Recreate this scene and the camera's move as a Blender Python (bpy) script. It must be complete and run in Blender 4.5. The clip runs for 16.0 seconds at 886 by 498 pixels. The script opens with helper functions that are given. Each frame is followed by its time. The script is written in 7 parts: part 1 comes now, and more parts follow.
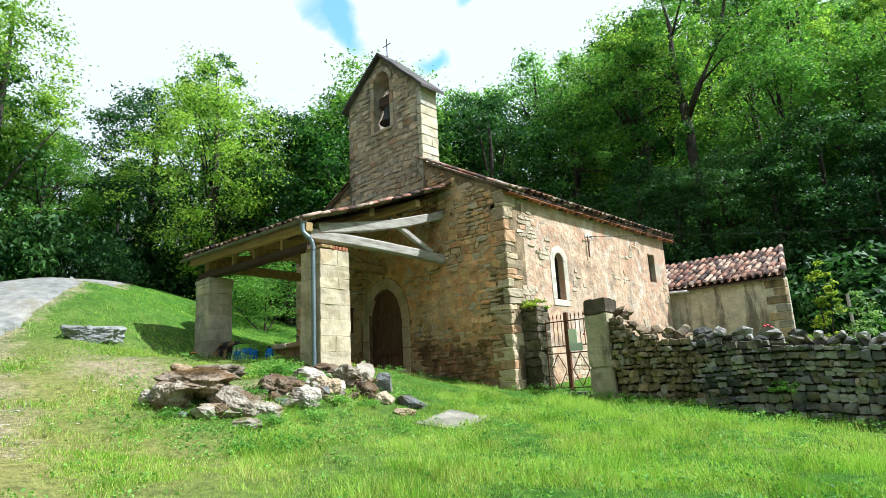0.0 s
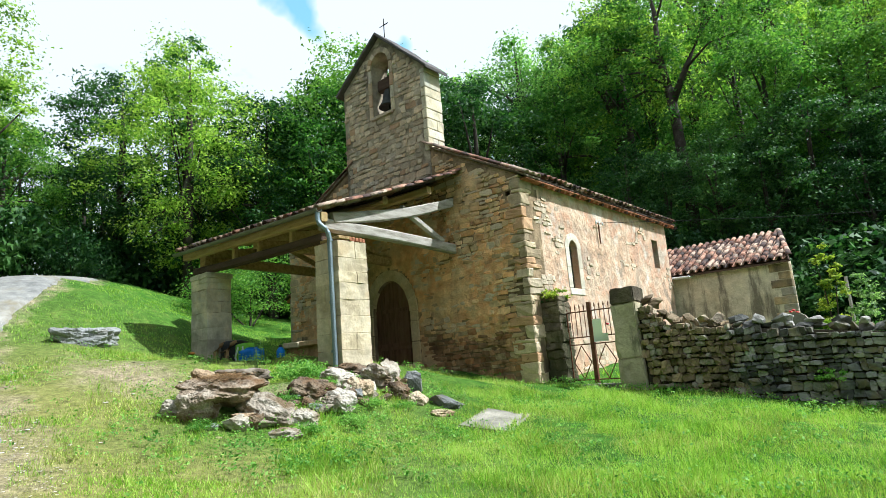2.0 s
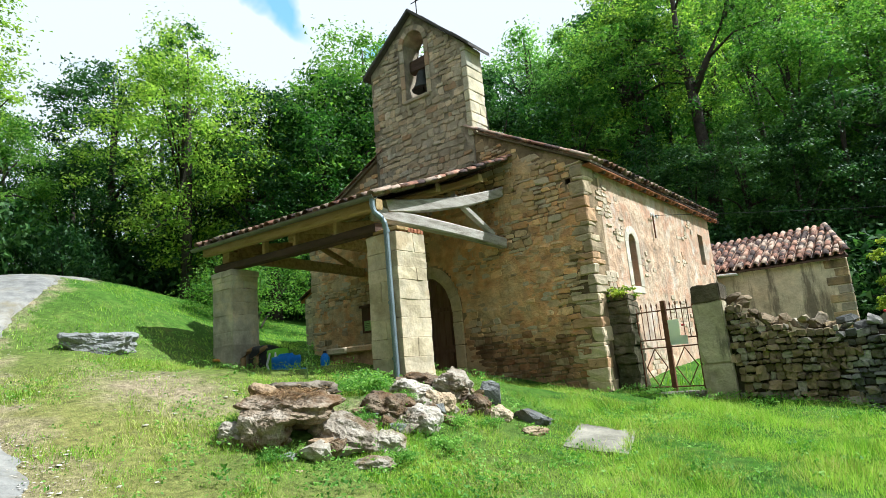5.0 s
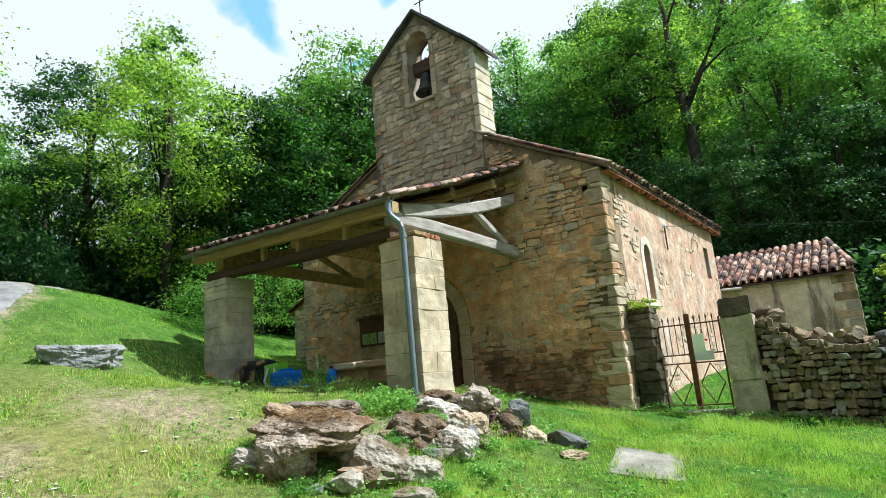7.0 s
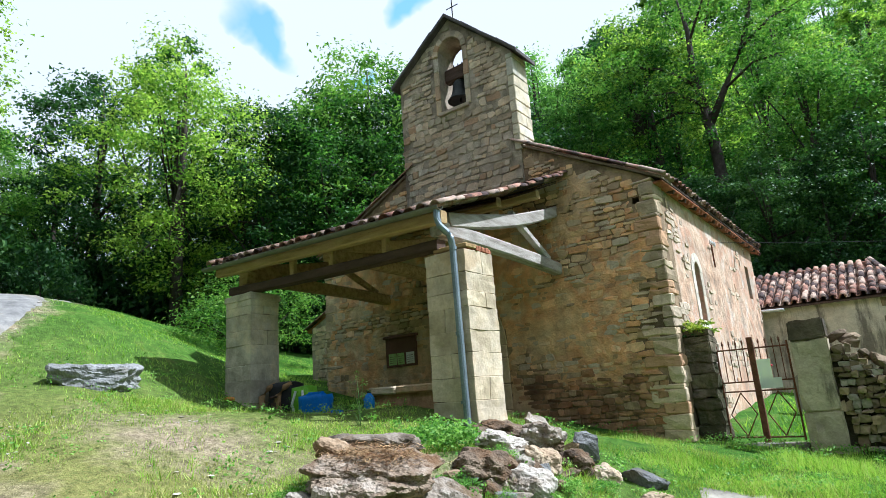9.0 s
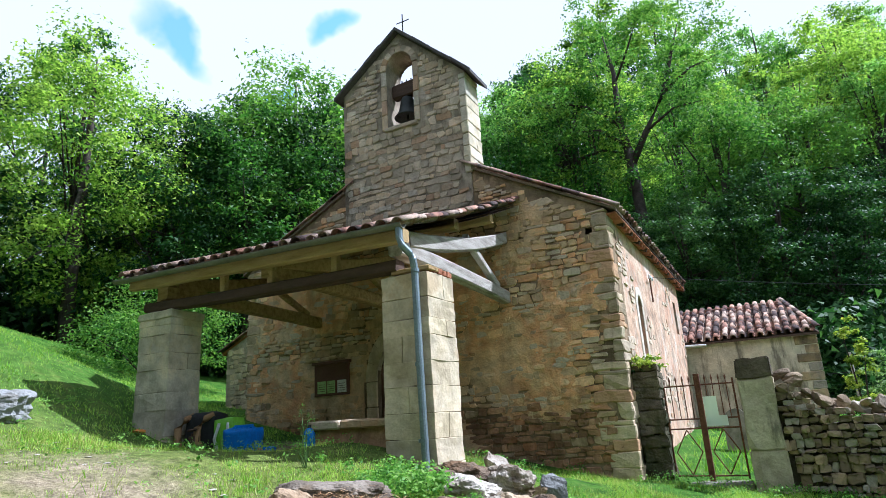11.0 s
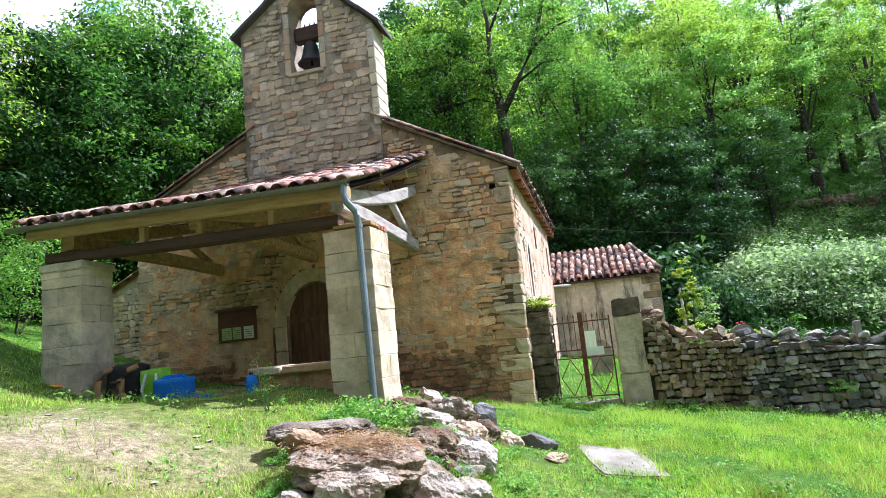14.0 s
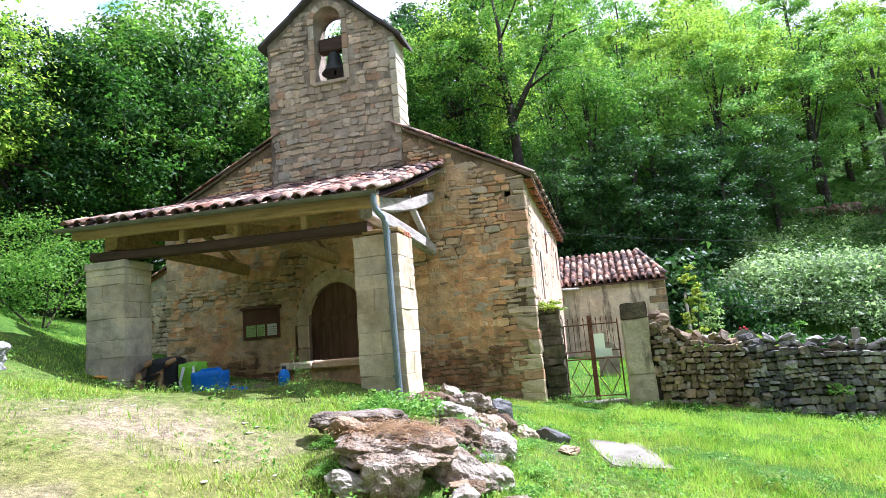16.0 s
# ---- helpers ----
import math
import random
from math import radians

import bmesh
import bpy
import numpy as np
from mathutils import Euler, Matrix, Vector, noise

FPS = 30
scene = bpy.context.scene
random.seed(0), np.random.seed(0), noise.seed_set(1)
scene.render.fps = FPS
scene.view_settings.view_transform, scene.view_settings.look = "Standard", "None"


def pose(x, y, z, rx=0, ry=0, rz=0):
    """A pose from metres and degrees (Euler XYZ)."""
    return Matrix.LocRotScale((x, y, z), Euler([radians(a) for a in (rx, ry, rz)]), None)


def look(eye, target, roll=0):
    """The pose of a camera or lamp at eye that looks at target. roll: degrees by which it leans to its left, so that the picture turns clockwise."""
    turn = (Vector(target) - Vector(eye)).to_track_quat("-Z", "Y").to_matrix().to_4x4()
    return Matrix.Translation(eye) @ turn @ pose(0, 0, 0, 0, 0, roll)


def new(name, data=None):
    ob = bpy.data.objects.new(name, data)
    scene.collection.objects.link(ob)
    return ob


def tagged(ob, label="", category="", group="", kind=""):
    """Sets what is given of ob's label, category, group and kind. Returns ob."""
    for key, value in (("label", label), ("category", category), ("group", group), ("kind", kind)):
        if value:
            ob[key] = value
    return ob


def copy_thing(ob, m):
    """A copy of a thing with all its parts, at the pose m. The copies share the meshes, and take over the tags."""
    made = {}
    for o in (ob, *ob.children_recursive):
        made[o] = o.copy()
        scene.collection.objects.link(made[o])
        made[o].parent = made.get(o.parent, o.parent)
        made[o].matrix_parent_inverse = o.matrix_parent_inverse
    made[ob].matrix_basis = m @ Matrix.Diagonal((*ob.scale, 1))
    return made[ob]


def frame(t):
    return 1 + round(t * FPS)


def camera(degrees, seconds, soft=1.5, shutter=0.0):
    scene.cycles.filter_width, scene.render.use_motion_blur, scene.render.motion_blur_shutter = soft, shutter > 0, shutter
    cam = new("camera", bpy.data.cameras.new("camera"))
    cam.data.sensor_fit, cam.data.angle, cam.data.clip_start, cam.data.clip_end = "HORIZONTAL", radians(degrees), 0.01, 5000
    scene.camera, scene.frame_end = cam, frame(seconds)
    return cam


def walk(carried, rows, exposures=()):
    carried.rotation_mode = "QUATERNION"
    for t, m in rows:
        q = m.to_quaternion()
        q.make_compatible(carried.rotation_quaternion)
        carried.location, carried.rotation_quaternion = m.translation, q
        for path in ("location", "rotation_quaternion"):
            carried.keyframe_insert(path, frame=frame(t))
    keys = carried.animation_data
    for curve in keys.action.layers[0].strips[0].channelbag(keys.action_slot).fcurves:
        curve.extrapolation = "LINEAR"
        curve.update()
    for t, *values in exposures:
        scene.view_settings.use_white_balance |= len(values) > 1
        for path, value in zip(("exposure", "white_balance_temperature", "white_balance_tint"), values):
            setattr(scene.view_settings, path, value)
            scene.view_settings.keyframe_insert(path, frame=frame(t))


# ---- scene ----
cam = camera(72.6, 16.0, soft=0.7)
PATH = [
    (0, (-0.022, -0.025, 1.623), (-1.366, 1.393, 2.049), -2.9),
    (0.5, (-0.329, -0.151, 1.716), (-1.603, 1.332, 2.139), -2.9),
    (1, (-0.602, -0.202, 1.687), (-1.809, 1.331, 2.129), -3.2),
    (1.5, (-0.903, -0.194, 1.802), (-2.223, 1.248, 2.221), -2.2),
    (2, (-1.248, -0.315, 1.855), (-2.514, 1.186, 2.235), -4.5),
    (2.5, (-1.557, -0.362, 1.836), (-2.818, 1.128, 2.271), -3.3),
    (3, (-1.907, -0.338, 1.973), (-3.246, 1.092, 2.375), -3.7),
    (3.5, (-2.262, -0.398, 1.974), (-3.521, 1.123, 2.297), -5.0),
    (4, (-2.594, -0.356, 2.061), (-3.829, 1.183, 2.391), -3.5),
    (4.5, (-2.893, -0.267, 2.108), (-4.172, 1.24, 2.414), -3.5),
    (4.7, (-3.014, -0.243, 2.095), (-4.273, 1.273, 2.437), -4.1),
    (6.8, (-4.015, -0.094, 2.121), (-5.167, 1.484, 2.549), -5.9),
    (7, (-4.129, -0.076, 2.171), (-5.283, 1.504, 2.588), -4.8),
    (7.5, (-4.372, 0.072, 2.243), (-5.578, 1.595, 2.72), -2.7),
    (8, (-4.695, 0.103, 2.269), (-5.861, 1.645, 2.781), -4.2),
    (8.5, (-4.874, 0.065, 2.305), (-6.05, 1.618, 2.757), -4.0),
    (8.7, (-4.968, 0.094, 2.314), (-6.139, 1.648, 2.775), -4.0),
    (10.8, (-5.902, 0.295, 2.498), (-6.817, 1.993, 3.028), -3.8),
    (11, (-5.981, 0.315, 2.499), (-6.873, 2.023, 3.033), -3.5),
    (11.5, (-6.24, 0.248, 2.543), (-6.92, 2.058, 3.054), -5.6),
    (12, (-6.35, 0.083, 2.543), (-6.912, 1.968, 2.905), -4.6),
    (12.5, (-6.465, -0.098, 2.605), (-7.063, 1.791, 2.878), -5.5),
    (13, (-6.7, -0.215, 2.659), (-7.165, 1.714, 2.914), -6.9),
    (13.5, (-6.733, -0.467, 2.637), (-7.169, 1.46, 2.945), -7.5),
    (14, (-6.707, -0.721, 2.656), (-7.186, 1.198, 2.954), -5.7),
    (14.5, (-6.836, -0.902, 2.703), (-7.288, 1.012, 3.069), -5.1),
    (15, (-6.869, -1.086, 2.667), (-7.304, 0.825, 3.07), -6.4),
    (15.5, (-6.809, -1.244, 2.639), (-7.204, 0.684, 2.998), -5.9),
    (16, (-6.792, -1.337, 2.658), (-7.286, 0.578, 2.96), -4.8),
]
EXPOSURES = ((0.0, 0.89, 5580, 5), (4.5, 0.84, 5680, 5), (8.0, 0.80, 5480, 8), (11.0, 0.88, 5150, 16), (12.5, 1.00, 5650, 12), (13.5, 1.18, 5550, 18), (14.5, 1.38, 5200, 26), (15.0, 1.45, 5150, 27), (16.0, 1.47, 5350, 25))
walk(cam, [(t, look(eye, target, roll)) for t, eye, target, roll in PATH], EXPOSURES)

# ---- light ----
SUN = Vector((0.60, 0.46, 1.0)).normalized()      # towards the sun
sun_el = math.asin(SUN.z)
sun_az = math.atan2(SUN.x, SUN.y)

world = bpy.data.worlds.new("sky")
scene.world = world
world.use_nodes = True
wt = world.node_tree
wt.nodes.clear()
sky = wt.nodes.new("ShaderNodeTexSky")
sky.sky_type = "NISHITA"
sky.sun_disc = False
sky.sun_elevation = sun_el
sky.sun_rotation = sun_az
sky.air_density, sky.dust_density, sky.ozone_density = 1.0, 0.5, 1.2
coord = wt.nodes.new("ShaderNodeTexCoord")
cmap = wt.nodes.new("ShaderNodeMapping")
cmap.inputs["Scale"].default_value = (1.0, 1.0, 2.4)
cmap.inputs["Location"].default_value = (0.35, 0.1, 0.2)
cloud = wt.nodes.new("ShaderNodeTexNoise")
cloud.inputs["Scale"].default_value = 2.1
cloud.inputs["Detail"].default_value = 7.0
cloud.inputs["Roughness"].default_value = 0.55
cramp = wt.nodes.new("ShaderNodeValToRGB")
cramp.color_ramp.elements[0].position = 0.30
cramp.color_ramp.elements[1].position = 0.42
cramp.color_ramp.elements[0].color = (0.12, 0.12, 0.12, 1.0)


def cloud_gap(d, side, long_, wide):
    """A ragged blue gap in the cloud round the direction d, drawn out along side."""
    d, side = Vector(d).normalized(), Vector(side).normalized()
    other = d.cross(side).normalized()
    total = None
    for axis, size in ((side, long_), (other, wide)):
        dot = wt.nodes.new("ShaderNodeVectorMath")
        dot.operation = "DOT_PRODUCT"
        dot.inputs[1].default_value = axis / size
        wt.links.new(warp.outputs["Vector"], dot.inputs[0])
        off = wt.nodes.new("ShaderNodeMath")
        off.operation = "SUBTRACT"
        off.inputs[1].default_value = d.dot(axis) / size
        wt.links.new(dot.outputs["Value"], off.inputs[0])
        sq = wt.nodes.new("ShaderNodeMath")
        sq.operation = "MULTIPLY"
        wt.links.new(off.outputs["Value"], sq.inputs[0])
        wt.links.new(off.outputs["Value"], sq.inputs[1])
        if total is None:
            total = sq
        else:
            add = wt.nodes.new("ShaderNodeMath")
            wt.links.new(total.outputs["Value"], add.inputs[0])
            wt.links.new(sq.outputs["Value"], add.inputs[1])
            total = add
    soft = wt.nodes.new("ShaderNodeMapRange")
    soft.inputs["From Min"].default_value, soft.inputs["From Max"].default_value = 0.15, 1.0
    soft.inputs["To Min"].default_value = 0.22
    wt.links.new(total.outputs["Value"], soft.inputs["Value"])
    return soft.outputs["Result"]


wisp = wt.nodes.new("ShaderNodeTexNoise")
wisp.inputs["Scale"].default_value = 9.0
wisp.inputs["Detail"].default_value = 4.0
wt.links.new(coord.outputs["Generated"], wisp.inputs["Vector"])
warp = wt.nodes.new("ShaderNodeVectorMath")
warp.operation = "MULTIPLY_ADD"
warp.inputs[1].default_value = (0.09, 0.09, 0.09)
wt.links.new(wisp.outputs["Color"], warp.inputs[0])
wt.links.new(coord.outputs["Generated"], warp.inputs[2])
WARP = Vector((0.045, 0.045, 0.045))
cover = cramp.outputs["Color"]
for d, side, long_, wide in (((-0.668, 0.505, 0.545), (0.02, 0.07, -0.045), 0.080, 0.020), ((-0.505, 0.642, 0.577), (0.06, 0.02, 0.03), 0.040, 0.020),
                             ((-0.604, 0.626, 0.492), (0.06, 0.03, 0.02), 0.030, 0.016)):
    gap = wt.nodes.new("ShaderNodeMath")
    gap.operation = "MULTIPLY"
    wt.links.new(cover, gap.inputs[0])
    wt.links.new(cloud_gap(Vector(d) + WARP, side, long_, wide), gap.inputs[1])
    cover = gap.outputs["Value"]
cmix = wt.nodes.new("ShaderNodeMixRGB")
cmix.inputs["Color2"].default_value = (4.6, 4.65, 4.7, 1.0)
back = wt.nodes.new("ShaderNodeBackground")
back.inputs["Strength"].default_value = 0.125
wout = wt.nodes.new("ShaderNodeOutputWorld")
wt.links.new(coord.outputs["Generated"], cmap.inputs["Vector"])
wt.links.new(cmap.outputs["Vector"], cloud.inputs["Vector"])
wt.links.new(cloud.outputs["Fac"], cramp.inputs["Fac"])
wt.links.new(cover, cmix.inputs["Fac"])
clear = wt.nodes.new("ShaderNodeVectorMath")
clear.operation = "MULTIPLY"
clear.inputs[1].default_value = (0.75, 1.55, 1.35)
wt.links.new(sky.outputs["Color"], clear.inputs[0])
wt.links.new(clear.outputs["Vector"], cmix.inputs["Color1"])
wt.links.new(cmix.outputs["Color"], back.inputs["Color"])
wt.links.new(back.outputs["Background"], wout.inputs["Surface"])

sun_data = bpy.data.lights.new("sun", "SUN")
sun_data.energy = 5.0
sun_data.angle = radians(0.53)
sun_data.color = (1.0, 0.96, 0.90)
sun_lamp = new("sun", sun_data)
sun_lamp.matrix_world = look((0, 0, 40), Vector((0, 0, 40)) - SUN)

# ---- materials ----


def material(name, colours, scale=3.0, rough=0.9, bump=0.3, fine=40.0, piece=0.0, metal=0.0, stain=None, stain_scale=0.7,
             stain_at=(0.52, 0.66), stretch=(1, 1, 1), spec=0.3):
    """A surface with two scales of colour change, stains and fine relief. piece: how much single pieces differ in brightness."""
    m = bpy.data.materials.new(name)
    m.use_nodes = True
    nt = m.node_tree
    n, l = nt.nodes, nt.links
    b = n["Principled BSDF"]
    b.inputs["Roughness"].default_value = rough
    b.inputs["Metallic"].default_value = metal
    b.inputs["Specular IOR Level"].default_value = spec
    tc = n.new("ShaderNodeTexCoord")
    mp = n.new("ShaderNodeMapping")
    mp.inputs["Scale"].default_value = stretch
    info = n.new("ShaderNodeObjectInfo")
    geo = n.new("ShaderNodeNewGeometry")
    l.new(geo.outputs["Position"] if piece else tc.outputs["Object"], mp.inputs["Vector"])
    vec = mp.outputs["Vector"]
    if piece:
        off = n.new("ShaderNodeVectorMath")
        off.operation = "MULTIPLY_ADD"
        comb = n.new("ShaderNodeCombineXYZ")
        l.new(info.outputs["Random"], comb.inputs["X"])
        l.new(geo.outputs["Random Per Island"], comb.inputs["Y"])
        l.new(info.outputs["Random"], comb.inputs["Z"])
        l.new(comb.outputs["Vector"], off.inputs[0])
        off.inputs[1].default_value = (17.0, 23.0, 31.0)
        l.new(vec, off.inputs[2])
        vec = off.outputs["Vector"]
    big = n.new("ShaderNodeTexNoise")
    big.inputs["Scale"].default_value = scale
    big.inputs["Detail"].default_value = 6.0
    big.inputs["Roughness"].default_value = 0.62
    l.new(vec, big.inputs["Vector"])
    ramp = n.new("ShaderNodeValToRGB")
    els = ramp.color_ramp.elements
    while len(els) < len(colours):
        els.new(0.5)
    for i, c in enumerate(colours):
        els[i].position = 0.28 + 0.44 * i / max(1, len(colours) - 1)
        els[i].color = (*c, 1.0)
    fac = big.outputs["Fac"]
    if piece:
        shift = n.new("ShaderNodeMath")
        shift.operation = "ADD"
        l.new(info.outputs["Random"], shift.inputs[0])
        l.new(geo.outputs["Random Per Island"], shift.inputs[1])
        frac = n.new("ShaderNodeMath")
        frac.operation = "FRACT"
        l.new(shift.outputs["Value"], frac.inputs[0])
        mul = n.new("ShaderNodeMath")
        mul.operation = "MULTIPLY_ADD"
        l.new(frac.outputs["Value"], mul.inputs[0])
        mul.inputs[1].default_value = piece
        mul.inputs[2].default_value = -piece / 2
        add = n.new("ShaderNodeMath")
        add.operation = "ADD"
        l.new(mul.outputs["Value"], add.inputs[0])
        l.new(big.outputs["Fac"], add.inputs[1])
        fac = add.outputs["Value"]
    l.new(fac, ramp.inputs["Fac"])
    colour = ramp.outputs["Color"]
    small = n.new("ShaderNodeTexNoise")
    small.inputs["Scale"].default_value = fine
    small.inputs["Detail"].default_value = 5.0
    l.new(mp.outputs["Vector"], small.inputs["Vector"])
    grain = n.new("ShaderNodeMapRange")
    grain.inputs["From Min"].default_value, grain.inputs["From Max"].default_value = 0.3, 0.7
    grain.inputs["To Min"].default_value, grain.inputs["To Max"].default_value = 0.84, 1.14
    l.new(small.outputs["Fac"], grain.inputs["Value"])
    gm = n.new("ShaderNodeVectorMath")
    gm.operation = "SCALE"
    l.new(colour, gm.inputs[0])
    l.new(grain.outputs["Result"], gm.inputs["Scale"])
    colour = gm.outputs["Vector"]
    if stain:
        sn = n.new("ShaderNodeTexNoise")
        sn.inputs["Scale"].default_value = stain_scale
        sn.inputs["Detail"].default_value = 8.0
        sn.inputs["Roughness"].default_value = 0.68
        l.new(mp.outputs["Vector"], sn.inputs["Vector"])
        sr = n.new("ShaderNodeMapRange")
        sr.inputs["From Min"].default_value, sr.inputs["From Max"].default_value = stain_at
        l.new(sn.outputs["Fac"], sr.inputs["Value"])
        mx = n.new("ShaderNodeMixRGB")
        l.new(sr.outputs["Result"], mx.inputs["Fac"])
        l.new(colour, mx.inputs["Color1"])
        mx.inputs["Color2"].default_value = (*stain, 1.0)
        colour = mx.outputs["Color"]
    l.new(colour, b.inputs["Base Color"])
    if bump:
        h = n.new("ShaderNodeMath")
        h.operation = "MULTIPLY_ADD"
        l.new(big.outputs["Fac"], h.inputs[0])
        h.inputs[1].default_value = 1.6
        l.new(small.outputs["Fac"], h.inputs[2])
        bp = n.new("ShaderNodeBump")
        bp.inputs["Strength"].default_value = bump
        bp.inputs["Distance"].default_value = 0.03
        l.new(h.outputs["Value"], bp.inputs["Height"])
        l.new(bp.outputs["Normal"], b.inputs["Normal"])
    return m


def masonry(name, tones, grime=(0.15, 0.095, 0.055), grime_at=(0.54, 0.70), piece=0.0, odd=None, odd_share=0.16, big=0.55, bump=0.7, wash=None, streak=(1, 1, 0.4)):
    """Old walling: tones drift over metres across stones and plaster alike, with mottling, run-down dirt and pitting. piece: how much single
    stones differ; odd: colour of the few that stand out; wash: pale lime left in patches."""
    m = bpy.data.materials.new(name)
    m.use_nodes = True
    n, l = m.node_tree.nodes, m.node_tree.links
    b = n["Principled BSDF"]
    b.inputs["Roughness"].default_value = 0.95
    b.inputs["Specular IOR Level"].default_value = 0.2
    geo = n.new("ShaderNodeNewGeometry")

    def tex(scale, detail=6.0, rough_=0.6, stretch=(1, 1, 1)):
        mp = n.new("ShaderNodeMapping")
        mp.inputs["Scale"].default_value = stretch
        t = n.new("ShaderNodeTexNoise")
        t.inputs["Scale"].default_value, t.inputs["Detail"].default_value, t.inputs["Roughness"].default_value = scale, detail, rough_
        l.new(geo.outputs["Position"], mp.inputs["Vector"])
        l.new(mp.outputs["Vector"], t.inputs["Vector"])
        return t

    def span(value, lo, hi, to_lo=0.0, to_hi=1.0):
        r = n.new("ShaderNodeMapRange")
        r.inputs["From Min"].default_value, r.inputs["From Max"].default_value = lo, hi
        r.inputs["To Min"].default_value, r.inputs["To Max"].default_value = to_lo, to_hi
        l.new(value, r.inputs["Value"])
        return r.outputs["Result"]

    def scaled(col, by):
        v = n.new("ShaderNodeVectorMath")
        v.operation = "SCALE"
        l.new(col, v.inputs[0])
        l.new(by, v.inputs["Scale"])
        return v.outputs["Vector"]

    def mixed(col, other, fac):
        x = n.new("ShaderNodeMixRGB")
        l.new(fac, x.inputs["Fac"])
        l.new(col, x.inputs["Color1"])
        x.inputs["Color2"].default_value = (*other, 1.0)
        return x.outputs["Color"]
    drift, mottle, fine, runs = tex(big, 5.0, 0.62), tex(3.6, 6.0, 0.62), tex(30.0, 4.0), tex(1.5, 7.0, 0.66, streak)
    ramp = n.new("ShaderNodeValToRGB")
    els = ramp.color_ramp.elements
    while len(els) < len(tones):
        els.new(0.5)
    for i, c in enumerate(tones):
        els[i].position = 0.34 + 0.32 * i / max(1, len(tones) - 1)
        els[i].color = (*c, 1.0)
    pick = n.new("ShaderNodeMath")
    l.new(drift.outputs["Fac"], pick.inputs[0])
    pick.inputs[1].default_value = 0.0
    l.new(pick.outputs["Value"], ramp.inputs["Fac"])
    colour = scaled(ramp.outputs["Color"], span(mottle.outputs["Fac"], 0.30, 0.70, 0.70, 1.24))
    if piece:
        info = n.new("ShaderNodeObjectInfo")
        both = n.new("ShaderNodeMath")
        l.new(info.outputs["Random"], both.inputs[0])
        l.new(geo.outputs["Random Per Island"], both.inputs[1])
        frac = n.new("ShaderNodeMath")
        frac.operation = "FRACT"
        l.new(both.outputs["Value"], frac.inputs[0])
        ten = n.new("ShaderNodeMath")
        ten.operation = "MULTIPLY"
        ten.inputs[1].default_value = 7.31
        l.new(frac.outputs["Value"], ten.inputs[0])
        again = n.new("ShaderNodeMath")
        again.operation = "FRACT"
        l.new(ten.outputs["Value"], again.inputs[0])
        l.new(span(frac.outputs["Value"], 0.0, 1.0, -0.45 * piece, 0.45 * piece), pick.inputs[1])
        colour = scaled(colour, span(again.outputs["Value"], 0.0, 1.0, 1 - piece, 1 + piece * 0.8))
        if odd:
            colour = mixed(colour, odd, span(frac.outputs["Value"], 1 - odd_share, 1 - odd_share + 0.02, 0.0, 0.75))
    if wash:
        colour = mixed(colour, wash, span(tex(1.1, 6.0, 0.7, (1, 1, 0.7)).outputs["Fac"], 0.55, 0.68, 0.0, 0.8))
    colour = mixed(colour, grime, span(runs.outputs["Fac"], *grime_at, 0.0, 0.85))
    colour = scaled(colour, span(fine.outputs["Fac"], 0.3, 0.7, 0.92, 1.08))
    l.new(colour, b.inputs["Base Color"])
    h = n.new("ShaderNodeMath")
    h.operation = "MULTIPLY_ADD"
    l.new(mottle.outputs["Fac"], h.inputs[0])
    h.inputs[1].default_value = 3.0
    l.new(span(fine.outputs["Fac"], 0.0, 1.0, 0.0, 0.35), h.inputs[2])
    bp = n.new("ShaderNodeBump")
    bp.inputs["Strength"].default_value, bp.inputs["Distance"].default_value = bump, 0.03
    l.new(h.outputs["Value"], bp.inputs["Height"])
    l.new(bp.outputs["Normal"], b.inputs["Normal"])
    return m


